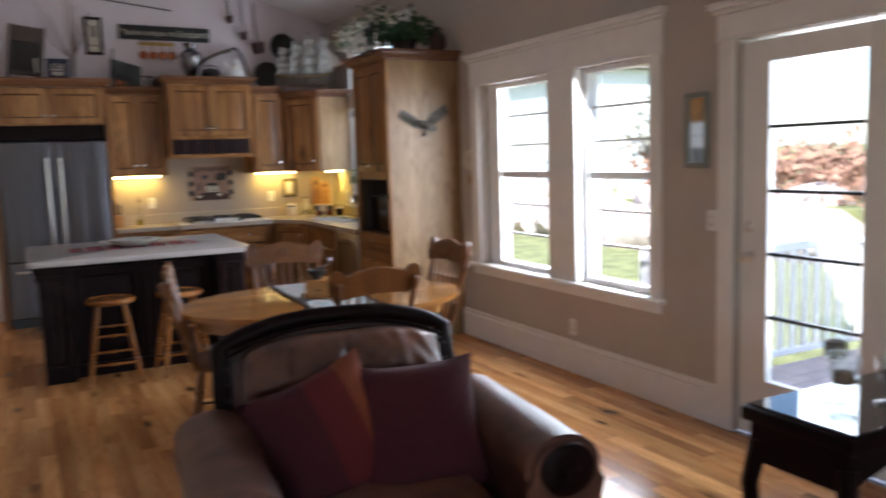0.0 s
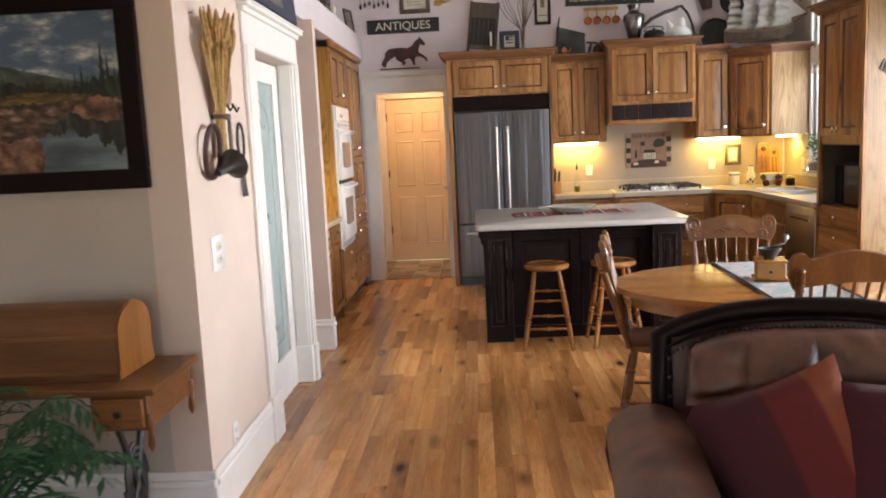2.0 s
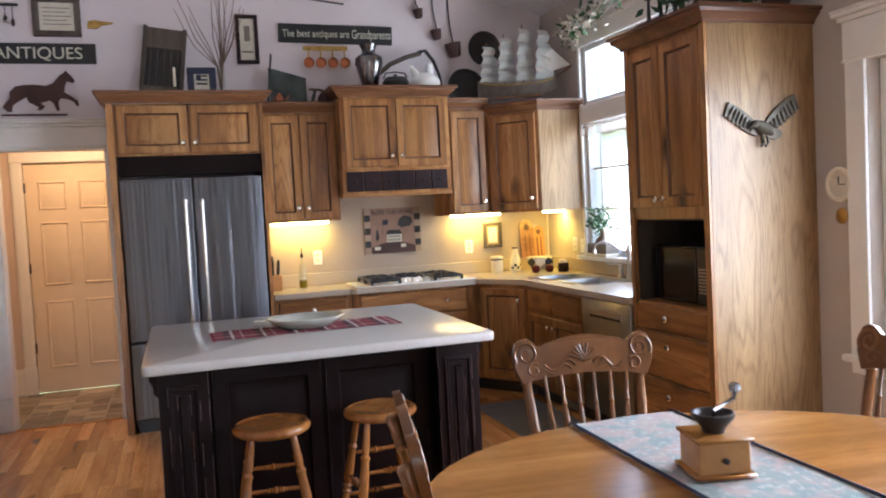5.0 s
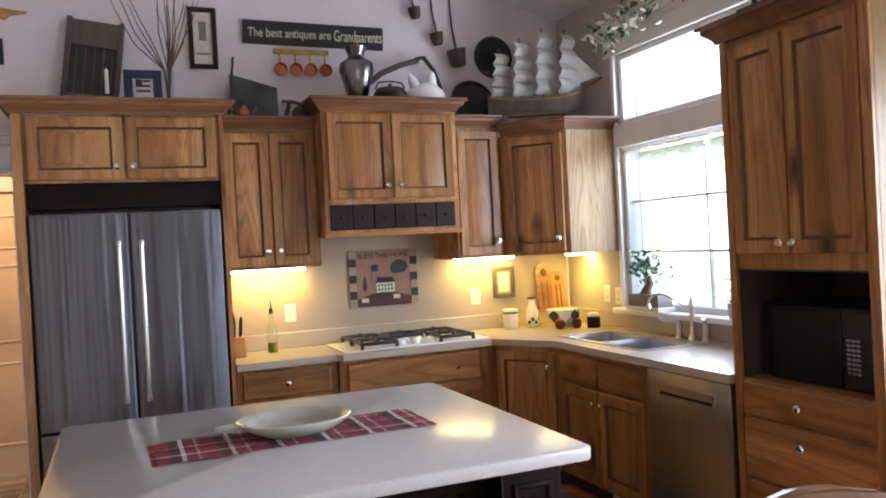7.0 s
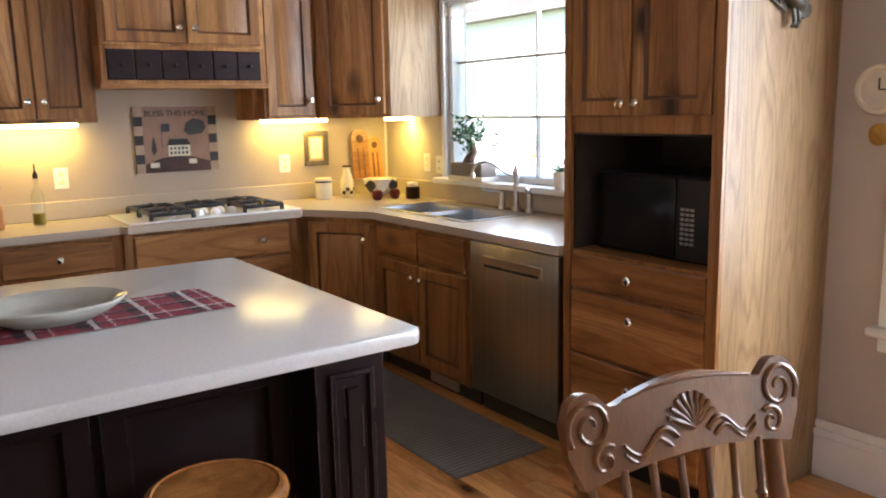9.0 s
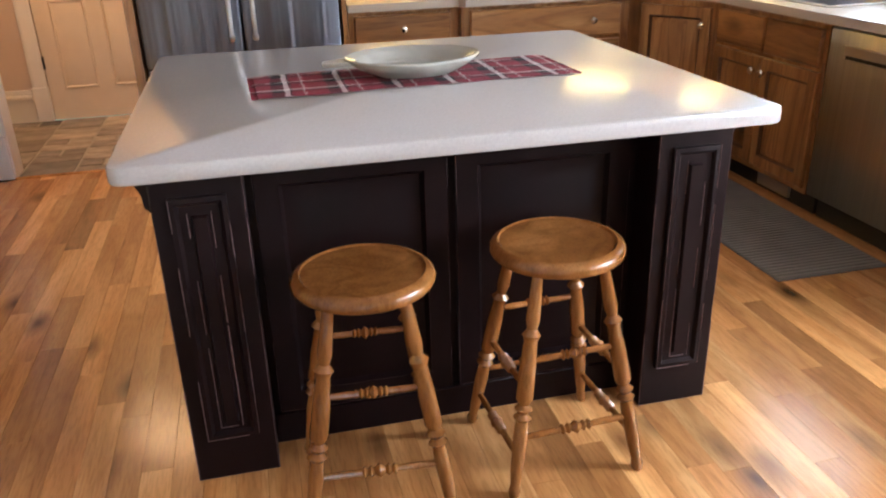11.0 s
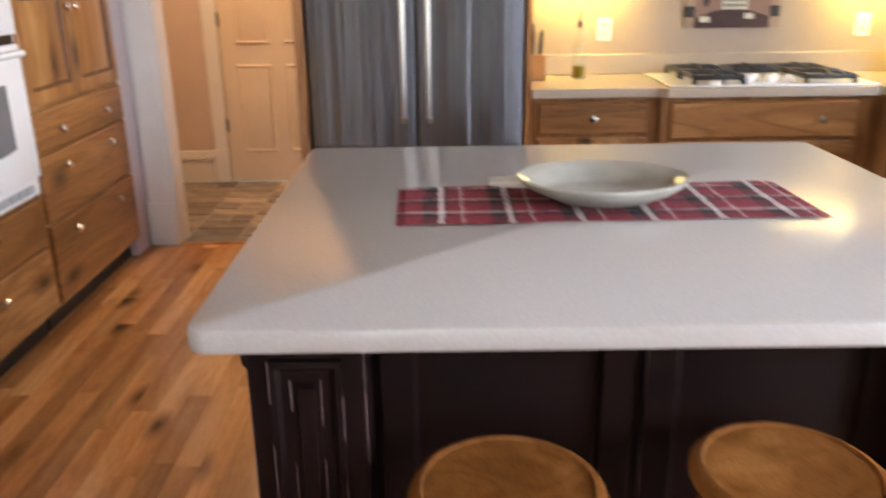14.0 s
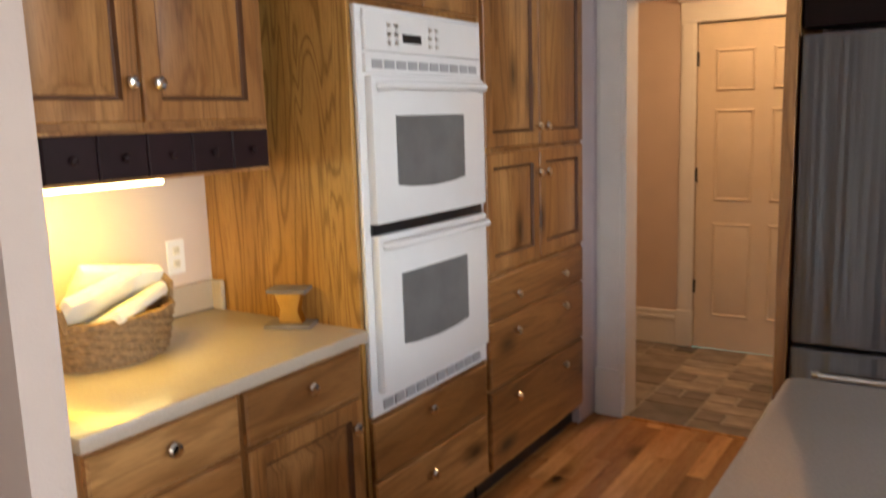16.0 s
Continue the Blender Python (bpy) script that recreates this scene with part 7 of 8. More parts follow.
# ---- left worktop ----
bk = thing("wicker_basket", "woven wicker basket with handles holding white towels", "basket")
wbm = bmesh.new()
for k in range(12):
    z = 0.918 + 0.0115 * k
    rx, ry = 0.135 + 0.0022 * k, 0.17 + 0.0025 * k
    tube([(rx * math.cos(a) * (1 + 0.03 * math.cos(13 * a + k * math.pi)), ry * math.sin(a) * (1 + 0.03 * math.cos(13 * a + k * math.pi)), z) for a in [2 * math.pi * i / 52 for i in range(53)]], 0.008, 5, wbm)
part("weave", wbm, WICKER, bk)
part("bottom", prism(oval_pts := [(0.13 * math.cos(2 * math.pi * i / 24), 0.165 * math.sin(2 * math.pi * i / 24)) for i in range(24)], 0.916, 0.922), WICKER, bk)
for s in (-1, 1):
    part("handle", tube([(0.06, s * 0.185, 1.03), (0.055, s * 0.20, 1.09), (0.0, s * 0.205, 1.125), (-0.055, s * 0.20, 1.09), (-0.06, s * 0.185, 1.03)], 0.011, 6), WICKER, bk)
bk.matrix_basis = pose(-0.93, 6.97, 0, rz=8)
for k, (dx, dy, dz, rx, ry) in enumerate(((0.02, -0.05, 1.07, 14, -48), (-0.02, 0.04, 1.09, -16, -55), (0.04, 0.02, 1.04, 8, -25))):
    tw_ = box(-0.09, 0.09, -0.13, 0.13, -0.02, 0.02, 0.012, seg=2)
    tw_.transform(pose(-0.93 + dx, 6.97 + dy, dz, rx, ry, 10 * k))
    solo("folded_towel", tw_, TOWEL, "folded white towel in the wicker basket", "towel", "towels in the basket")
sc_ = thing("postal_scale", "small brass letter scale with grey base and platform", "scale")
part("base", box(-0.09, 0.09, -0.055, 0.055, 0, 0.014, 0.003), CLAY, sc_)
part("body", extrude_outline([(-0.04, 0.014), (0.05, 0.014), (0.035, 0.06), (0.05, 0.12), (-0.05, 0.12), (-0.03, 0.07)], 0.05, Matrix.Translation((0, -0.025, 0))), plain("bright_brass", (0.80, 0.55, 0.22), 0.22, 1.0, wob=0.12, scale=30), sc_, "bright brass body")
part("platform", box(-0.075, 0.075, -0.05, 0.05, 0.125, 0.14, 0.003), CLAY, sc_)
sc_.matrix_basis = pose(-0.68, 7.45, 0.915, rz=25) @ Matrix.Diagonal((0.85, 0.85, 0.9, 1))

# ---- tan wall and painting wall ----
wh = thing("wheat_bundle", "tied bundle of dried wheat hung on the tan wall", "wheat sheaf")
sb, hbm = bmesh.new(), bmesh.new()
for k in range(110):
    a, r = rnd.uniform(0, 6.28), rnd.random() ** 0.5
    dx, dy = 0.03 + 0.025 * r * math.cos(a), 0.03 * r * math.sin(a)
    p0 = Vector((XL + 0.035 + 0.02 * r * math.cos(a), 3.95 + dy, 1.50 + 0.05 * rnd.random()))
    p1 = Vector((XL + 0.035 + 0.02 * r * math.cos(a), 3.95 + dy * 0.8, 1.68))
    p2 = Vector((XL + 0.045 + 0.05 * r * abs(math.cos(a)), 3.95 + dy * 5.6, 1.90 + 0.09 * rnd.random() + 0.08 * rnd.random()))
    tube([p0, p1, p2], 0.0028, 4, sb)
    turnd = (p2 - p1).normalized()
    turned(p2, p2 + turnd * rnd.uniform(0.05, 0.11), [(0, 0.003), (0.3, 0.009), (0.7, 0.008), (1, 0.002)], 5, hbm)
tagged(part("straw", sb, STRAW, wh), kind="stuff")
tagged(part("wheat_grain", hbm, plain("wheat_ears", (0.34, 0.20, 0.065), 0.8, wob=0.45, scale=50), wh), kind="stuff")
part("tie", lathe([(0.038, 0), (0.04, 0.01), (0.038, 0.02)], 14, Matrix.Translation((XL + 0.037, 3.95, 1.68))), TWIG, wh)
hr = thing("brass_hunting_horn", "dark coiled horn hung on the tan wall", "horn")
part("coil", tube([(XL + 0.03 + 0.01 * math.sin(a), 3.83 + 0.095 * math.cos(a), 1.54 + 0.11 * math.sin(a)) for a in [i * 0.35 for i in range(20)]], 0.012, 6), BARN, hr)
part("bell", lathe([(0.015, 0), (0.02, 0.05), (0.04, 0.09), (0.068, 0.12), (0.06, 0.118), (0.02, 0.06)], 18, Matrix.Translation((XL + 0.055, 3.80, 1.45)) @ Matrix.Rotation(radians(-72), 4, "X") @ Matrix.Rotation(radians(20), 4, "Y")), IRON, hr)
sfp = thing("small_wall_picture", "small grey-framed picture on the tan wall", "picture")
frame_parts(sfp, facing((XL + 0.001, 4.02, 1.45), 90), 0.14, 0.26, 0.03, 0.018, GREYW, PAPER)
bt = thing("carpet_beater", "dark wire loop beater hung on the tan wall", "wall ornament")
part("loop", tube([(XL + 0.015, 4.29 + 0.05 * math.cos(a), 1.58 + 0.09 * math.sin(a)) for a in [i * 0.33 for i in range(20)]], 0.007, 6), IRON, bt)
for k in range(4):
    part("wire", tube([(XL + 0.015, 4.29, 1.49), (XL + 0.018, 4.27 + 0.02 * k, 1.32)], 0.005, 5), IRON, bt)
hd = thing("copper_wall_plaque", "faint copper-coloured plaque with hooks on the tan wall", "wall ornament")
part("plate", lathe([(0.09, 0), (0.09, 0.006), (0.004, 0.008)], 20, Matrix.Translation((XL + 0.001, 4.17, 1.84)) @ Matrix.Rotation(radians(90), 4, "Y") @ Matrix.Diagonal((1.1, 0.8, 1, 1))), PINKISH, hd)
for s in (-0.05, 0.05):
    part("hook", tube([(XL + 0.01, 4.17 + s, 1.76), (XL + 0.03, 4.17 + s, 1.72), (XL + 0.035, 4.19 + s, 1.74)], 0.006, 5), IRON, hd)

# landscape painting
lp = thing("landscape_painting", "black-framed landscape painting of a mountain lake", "painting")
LPM = facing((-1.178, 3.579, 1.413), 0) @ Matrix.Diagonal((0.907, 1, 0.907, 1))
LW, LH = 0.77, 0.84
SKYP, sn, sb_ = node_mat("painted_sky", 0.45)
sv = coords(sn, (1, 1, 2.4))
sn.links.new(ramp(sn, noise_tex(sn, sv, 5.5, 6, 0.62), [(0.46, (0.075, 0.12, 0.19)), (0.55, (0.19, 0.24, 0.30)), (0.61, (0.48, 0.49, 0.50)), (0.70, (0.72, 0.69, 0.64))]), sb_.inputs["Base Color"])


def brushwork(name, a, b, c, scale, stretch=(1, 1, 1)):
    """Broken dabs of three tones."""
    m, nt, bs = node_mat(name, 0.45)
    v = coords(nt, stretch)
    vo = nt.nodes.new("ShaderNodeTexVoronoi")
    vo.inputs["Scale"].default_value = scale
    nt.links.new(v, vo.inputs["Vector"])
    base = ramp(nt, noise_tex(nt, v, scale * 0.8, 5, 0.65), [(0.38, a), (0.52, b), (0.64, c)])
    nt.links.new(mix(nt, 0.7, base, ramp(nt, vo.outputs["Distance"], [(0.25, (1.15, 1.15, 1.15)), (0.7, (0.25, 0.22, 0.2))]), "MULTIPLY"), bs.inputs["Base Color"])
    return m


P_ = {"hill": brushwork("painted_hill", (0.04, 0.06, 0.05), (0.07, 0.10, 0.08), (0.11, 0.14, 0.12), 9, (1, 1, 2)),
      "forest": brushwork("painted_forest", (0.008, 0.014, 0.01), (0.018, 0.03, 0.016), (0.04, 0.05, 0.025), 40, (1, 1, 0.5)),
      "meadow": brushwork("painted_meadow", (0.06, 0.035, 0.012), (0.16, 0.10, 0.03), (0.27, 0.18, 0.06), 24, (0.5, 1, 2)),
      "shore": brushwork("painted_shore", (0.025, 0.015, 0.011), (0.13, 0.075, 0.05), (0.32, 0.24, 0.19), 26, (0.6, 1, 1.3)),
      "lake": brushwork("painted_lake", (0.06, 0.085, 0.10), (0.11, 0.15, 0.18), (0.20, 0.25, 0.28), 5, (0.4, 1, 2)),
      "reflection": brushwork("painted_reflection", (0.010, 0.012, 0.010), (0.028, 0.03, 0.024), (0.06, 0.055, 0.045), 22, (1.6, 1, 0.5)),
      "rock": brushwork("painted_rock", (0.07, 0.028, 0.016), (0.24, 0.12, 0.072), (0.40, 0.24, 0.16), 15)}
frame_parts(lp, LPM, LW, LH, 0.085, 0.035, BLACKW, SKYP, label="painted cloudy sky")
fm = LPM @ Matrix.Translation((0.085, -0.0145, 0.085))
iw, ih = LW - 0.17, LH - 0.17


def ragged(pts, amp, step=0.011):
    """An outline broken into short uneven strokes; points on the canvas edge stay."""
    out = []
    for (x0, z0), (x1, z1) in zip(pts, pts[1:] + pts[:1]):
        n = max(1, int(math.hypot(x1 - x0, z1 - z0) / step))
        for k in range(n):
            x, z = x0 + (x1 - x0) * k / n, z0 + (z1 - z0) * k / n
            edge = x < 0.004 or x > iw - 0.004 or z < 0.004
            out.append((x, z + (0 if edge else amp * noise.noise((x * 90, z * 90, amp * 300)) * 1.6)))
    return out


for nm, d, amp, pts in (("hill", 0.001, 0.004, [(0, 0.28), (0, 0.47), (0.10, 0.455), (0.20, 0.43), (0.32, 0.40), (0.45, 0.375), (iw, 0.37), (iw, 0.28)]),
                        ("forest", 0.0014, 0.028, [(0, 0.29), (0, 0.38), (0.12, 0.385), (0.25, 0.37), (0.40, 0.365), (0.5, 0.385), (iw, 0.39), (iw, 0.29)]),
                        ("meadow", 0.0018, 0.006, [(0, 0.2), (0, 0.325), (0.2, 0.345), (0.4, 0.325), (iw, 0.325), (iw, 0.2)]),
                        ("shore", 0.0022, 0.012, [(0, 0.12), (0, 0.30), (0.09, 0.285), (0.17, 0.30), (0.26, 0.29), (0.40, 0.30), (iw, 0.30), (iw, 0.19), (0.36, 0.24), (0.26, 0.15)]),
                        ("lake", 0.0026, 0.004, [(0.20, 0), (0.235, 0.08), (0.25, 0.16), (0.30, 0.215), (0.38, 0.255), (0.45, 0.235), (iw, 0.21), (iw, 0)]),
                        ("reflection", 0.003, 0.016, [(0.26, 0.17), (0.30, 0.21), (0.38, 0.25), (0.44, 0.23), (iw, 0.205), (iw, 0.10), (0.56, 0.06), (0.54, 0.13), (0.50, 0.09), (0.47, 0.16), (0.40, 0.14), (0.36, 0.19), (0.31, 0.15)]),
                        ("rock", 0.0034, 0.008, [(0, 0), (0.22, 0), (0.235, 0.07), (0.225, 0.125), (0.16, 0.15), (0.08, 0.13), (0, 0.165)]),
                        ("rock", 0.0034, 0.010, [(0.37, 0.255), (0.43, 0.225), (0.52, 0.205), (0.575, 0.215), (0.57, 0.28), (0.52, 0.325), (0.46, 0.31), (0.41, 0.29)])):
    part("painted_" + nm, extrude_outline(ragged(pts, amp), -d, fm), P_[nm], lp)
for x, z, h in ((0.015, 0.30, 0.29), (0.045, 0.30, 0.20), (0.085, 0.32, 0.10), (0.40, 0.33, 0.09), (0.43, 0.33, 0.12), (0.455, 0.33, 0.08), (0.52, 0.31, 0.23), (0.545, 0.31, 0.18), (0.575, 0.31, 0.13)):
    w = h * 0.11
    left = [(x - w * (1 - k / 9) * (1.0 if k % 2 else 0.45), z + h * k / 9) for k in range(9)]
    right = [(x + w * (1 - k / 9) * (0.45 if k % 2 else 1.0), z + h * k / 9) for k in range(9)]
    part("painted_pine", extrude_outline(right + [(x, z + h)] + left[::-1], -0.0042, fm), P_["forest"], lp)

# treadle sewing machine table
sw = thing("sewing_table", "antique walnut treadle sewing table with an ornate black iron base", "sewing table")
part("tabletop", box(-1.35, -0.33, 3.06, 3.50, 0.725, 0.752, 0.004), SEWW, sw)
for x0 in (-0.56, -1.35):
    part("drawer_case", box(x0, x0 + 0.20, 3.07, 3.48, 0.60, 0.724, 0.003), SEWW, sw)
    d = part("drawer_front", box(x0 + 0.012, x0 + 0.188, 3.055, 3.07, 0.612, 0.715, 0.004), SEWW, sw, "carved walnut drawer front")
    part("knob", lathe([(0.008, 0), (0.012, 0.012), (0.004, 0.018)], 10, Matrix.Translation((x0 + 0.1, 3.056, 0.665)) @ Matrix.Rotation(radians(90), 4, "X")), IRON, d)
    for y in (3.08, 3.47):
        part("drop_finial", turned((x0 + 0.2, y, 0.66), (x0 + 0.2, y, 0.52), [(0, 0.012), (0.3, 0.016), (0.5, 0.009), (0.8, 0.014), (1, 0.003)], 8), SEWW, sw)
for x0 in (-0.52, -1.22):
    for y0, y1 in ((3.10, 3.45), (3.45, 3.10)):
        part("iron_leg", tube([(x0, y0, 0.0), (x0, y0 * 0.75 + y1 * 0.25, 0.16), (x0, (y0 + y1) / 2, 0.33), (x0, y0 * 0.3 + y1 * 0.7, 0.5), (x0, y1, 0.72)], 0.014, 6), IRON, sw)
    for k in range(4):
        part("iron_scroll", tube([(x0, 3.275 + 0.10 * math.cos(a + k * 1.57) * (1 - a / 9), 0.33 + 0.15 * math.sin(a + k * 1.57) * (1 - a / 9)) for a in [i * 0.4 for i in range(14)]], 0.008, 5), IRON, sw)
    part("iron_foot", tube([(x0, 3.05, 0.012), (x0, 3.50, 0.012)], 0.014, 6), IRON, sw)
for z in (0.12, 0.40):
    part("cross_brace", tube([(-1.22, 3.275, z), (-0.87, 3.275, z + 0.05), (-0.52, 3.275, z)], 0.012, 6), IRON, sw)
part("treadle", box(-1.06, -0.68, 3.14, 3.42, 0.10, 0.115, 0.003), IRON, sw)
bxm = thing("domed_sewing_box", "domed walnut sewing machine cover on the sewing table", "box")
dome = [(-0.155, 0.0), (0.155, 0.0), (0.155, 0.03), (0.145, 0.04), (0.145, 0.16)] + [(0.145 * math.cos(radians(a)), 0.16 + 0.105 * math.sin(radians(a))) for a in range(10, 180, 10)] + [(-0.145, 0.16), (-0.145, 0.04), (-0.155, 0.03)]
bm = extrude_outline([(y, z) for y, z in dome], 0.55, facing((-0.49, 3.30, 0.753), 90) @ Matrix.Identity(4))
part("cover", bm, SEWW, bxm)
part("moulding", extrude_outline([(-0.15, 0.155), (0.15, 0.155), (0.15, 0.167), (-0.15, 0.167)], 0.556, facing((-0.487, 3.30, 0.753), 90)), SEWW, bxm)
part("end_panel", extrude_outline([(y * 0.97, z * 0.97 + 0.004) for y, z in dome], -0.004, facing((-0.486, 3.30, 0.753), 90)), STOOLW, bxm, "lighter end panel")
# fern
fe = thing("fern_plant", "leafy green fern in a dark pot beside the sewing table", "plant")
part("pot", lathe([(0.12, 0), (0.17, 0.30), (0.155, 0.30), (0.1, 0.27)], 20, Matrix.Translation((-0.80, 2.72, 0))), IRON, fe)
for k in range(26):
    a = k * 2.4
    reach, hgt = rnd.uniform(0.35, 0.62), rnd.uniform(0.3, 0.62)
    fb_ = bmesh.new()
    prev = Vector((-0.80, 2.72, 0.30))
    pts = [Vector((-0.80 + math.cos(a) * reach * t, 2.72 + math.sin(a) * reach * t * 0.8, 0.30 + hgt * math.sin(t * 2.3) * 0.9)) for t in [i / 8 for i in range(9)]]
    tube(pts, 0.004, 4, fb_, 0.4)
    for i in range(1, 9):
        d = (pts[i] - pts[i - 1]).normalized()
        for q in (0, 0.5):
            for s in (-1, 1):
                side = d.cross(Vector((0, 0, 1))).normalized() * s
                q_ = (side * 0.9 + d * 0.45).to_track_quat("X", "Z").to_matrix().to_4x4()
                leaf_bm(fb_, Matrix.Translation(pts[i - 1].lerp(pts[i], q)) @ q_, 0.13 * math.sin(math.pi * (0.12 + 0.8 * i / 9)), 0.022, n=2)
    part("frond", fb_, FERN, fe)

# ---- console table by the french door ----
co = thing("console_table", "dark carved wooden console table with a glass top and cabriole legs", "table")
part("top_frame", box(2.84, 3.72, 1.52, 1.94, 0.66, 0.71, 0.012, seg=2), BLACKW, co)
part("glass_top", box(2.86, 3.70, 1.54, 1.92, 0.711, 0.719), plain("glossy_table_glass", (0.10, 0.10, 0.10), 0.04, 0.6, wob=0.0), co)
part("apron", extrude_outline([(0, 0.0), (0.08, 0.03), (0.2, 0.06), (0.34, 0.05), (0.42, 0.03), (0.5, 0.05), (0.64, 0.06), (0.76, 0.03), (0.84, 0), (0.84, 0.13), (0, 0.13)], 0.36, Matrix.Translation((2.86, 1.55, 0.53))), BLACKW, co)
for x in (2.88, 3.68):
    for y in (1.57, 1.89):
        s, q = (-1 if x < 3.2 else 1), (-1 if y < 1.7 else 1)
        part("leg", tube([(x, y, 0.6), (x + s * 0.02, y + q * 0.02, 0.45), (x + s * 0.005, y + q * 0.005, 0.25), (x - s * 0.005, y, 0.1), (x + s * 0.02, y + q * 0.02, 0.0)], 0.032, 8, taper=0.6), BLACKW, co)
for cx, cy, h, r in ((2.98, 1.66, 0.20, 0.05), (3.10, 1.78, 0.28, 0.055), (3.2, 1.65, 0.16, 0.05)):
    gc = thing("glass_candle_holder", "clear glass candle holder on the console table", "candle holder", "glass candle holders")
    part("glass", lathe([(r * 0.9, 0), (r * 0.9, 0.008), (0.01, 0.02), (0.01, h * 0.45), (r * 0.7, h * 0.5), (r, h), (r * 0.94, h), (r * 0.62, h * 0.53)], 18, Matrix.Translation((cx, cy, 0.719))), CLEAR, gc).visible_shadow = False
    part("candle", lathe([(r * 0.6, h * 0.55), (r * 0.6, h * 0.72), (0.004, h * 0.73)], 14, Matrix.Translation((cx, cy, 0.719))), CLAY, gc)

# ---- outside ----
GRASS = plain("lawn", (0.20, 0.21, 0.085), 0.95, wob=0.35, scale=3, bmp=0.3, bscale=40)
gb = bmesh.new()
bmesh.ops.create_grid(gb, x_segments=4, y_segments=4, size=1500, matrix=Matrix.Translation((0, 0, -0.55)))
tagged(part("ground", gb, GRASS, None, smooth=None), "green lawn round the house", "ground", kind="structure")
dk = tagged(new("deck"), "pale grey wooden deck outside the french door", "deck", kind="structure")
DECKW = plain("weathered_deck", (0.52, 0.44, 0.41), 0.8, wob=0.15, scale=10)
for k in range(28):
    part("deck_board", box(4.30, 7.0, 0.4 + k * 0.132, 0.525 + k * 0.132, -0.09, -0.055), DECKW, dk)
part("skirt", box(4.32, 6.98, 0.42, 4.08, -0.55, -0.095), DECKW, dk)
rl = thing("deck_railing", "white painted deck railing with square balusters", "railing")
VINYL = plain("white_vinyl", (0.85, 0.85, 0.85), 0.5, wob=0.03)
for a in ((4.32, 7.0, 4.03, 4.09), (6.94, 7.0, 0.45, 4.03)):
    part("top_rail", box(*a, 0.80, 0.85, 0.006), VINYL, rl)
    part("bottom_rail", box(*a, 0.03, 0.07, 0.004), VINYL, rl)
for k in range(20):
    part("baluster", box(4.42 + k * 0.13, 4.455 + k * 0.13, 4.043, 4.078, 0.07, 0.80), VINYL, rl)
for k in range(26):
    part("baluster", box(6.953, 6.988, 0.55 + k * 0.13, 0.585 + k * 0.13, 0.07, 0.80), VINYL, rl)
for x, y in ((6.97, 4.06), (6.97, 0.45), (4.37, 4.06)):
    part("post", box(x - 0.05, x + 0.05, y - 0.05, y + 0.05, -0.05, 0.93, 0.004), VINYL, rl)
STONE = plain("pale_boulder", (0.46, 0.39, 0.36), 0.9, wob=0.25, scale=3, bmp=0.6, bscale=12)
rk = random.Random(5)


def boulder(x, y, z, s, flat=0.7):
    bm = bmesh.new()
    bmesh.ops.create_icosphere(bm, subdivisions=2, radius=s)
    q = rk.random() * 50
    for v in bm.verts:
        v.co *= 1 + 0.35 * noise.noise(v.co * (1.3 / s) + Vector((q, q, 0)))
        v.co.z *= flat
    bm.transform(pose(x, y, z, 0, 0, rk.uniform(0, 360)))
    return solo("boulder", bm, STONE, "large pale boulder in the garden bank", "boulder", "boulders in the bank", smooth=25)


for k in range(28):
    t = k / 27
    boulder(13.5 + rk.uniform(-0.8, 0.8), 10 + 17 * t, -0.25, rk.uniform(0.6, 1.0))
    if k % 2:
        boulder(14.6 + rk.uniform(-0.6, 0.6), 10 + 17 * t + 0.4, 0.35, rk.uniform(0.5, 0.8))
bank = bmesh.new()
for k in range(520):
    p = Vector((15.6 + rk.uniform(-0.8, 2.5), rk.uniform(9, 16.5), 0.4 + rk.random() * 0.9))
    for q in range(6):
        m = Matrix.Translation(p + Vector((rk.gauss(0, 0.25), rk.gauss(0, 0.35), rk.gauss(0, 0.2)))) @ Euler((rk.uniform(0, 6), rk.uniform(-1, 1), rk.uniform(0, 6))).to_matrix().to_4x4()
        leaf_bm(bank, m, 0.22, 0.12, n=2)
tagged(part("red_shrubs", bank, plain("russet_leaves", (0.34, 0.19, 0.13), 0.9, wob=0.35), None), "russet red shrubs along the bank", "shrubs", kind="stuff")
bank = prism([(14.2, 9), (18, 9), (18, 29), (14.2, 29)], -0.55, 0.35)
tagged(part("bank", bank, GRASS, None), "raised garden bank behind the boulders", "bank", kind="structure")


def tree(x, y, h, mat, n):
    t = thing("garden_tree", "pale grey leafless garden tree with fine twigs", "tree", "garden trees")
    part("trunk", tube([(x, y, -0.5), (x + 0.1, y, h * 0.3), (x, y + 0.1, h * 0.6)], 0.14, 8, taper=0.5), TWIG, t)
    for k in range(9):
        a = k * 0.7
        part("limb", tube([(x, y, h * (0.25 + 0.035 * k)), (x + math.cos(a) * h * 0.15, y + math.sin(a) * h * 0.15, h * (0.45 + 0.03 * k)), (x + math.cos(a) * h * 0.25, y + math.sin(a) * h * 0.25, h * (0.62 + 0.04 * k))], 0.05, 5, taper=0.3), TWIG, t)
    cb_ = bmesh.new()
    for k in range(n):
        p = Vector((rk.gauss(0, h * 0.16), rk.gauss(0, h * 0.16), h * (0.68 + rk.gauss(0, 0.14))))
        m = Matrix.Translation(Vector((x, y, 0)) + p) @ Euler((rk.uniform(0, 6), rk.uniform(-1, 1), rk.uniform(0, 6))).to_matrix().to_4x4()
        leaf_bm(cb_, m, 0.34, 0.15, n=2)
    part("crown", cb_, mat, t)


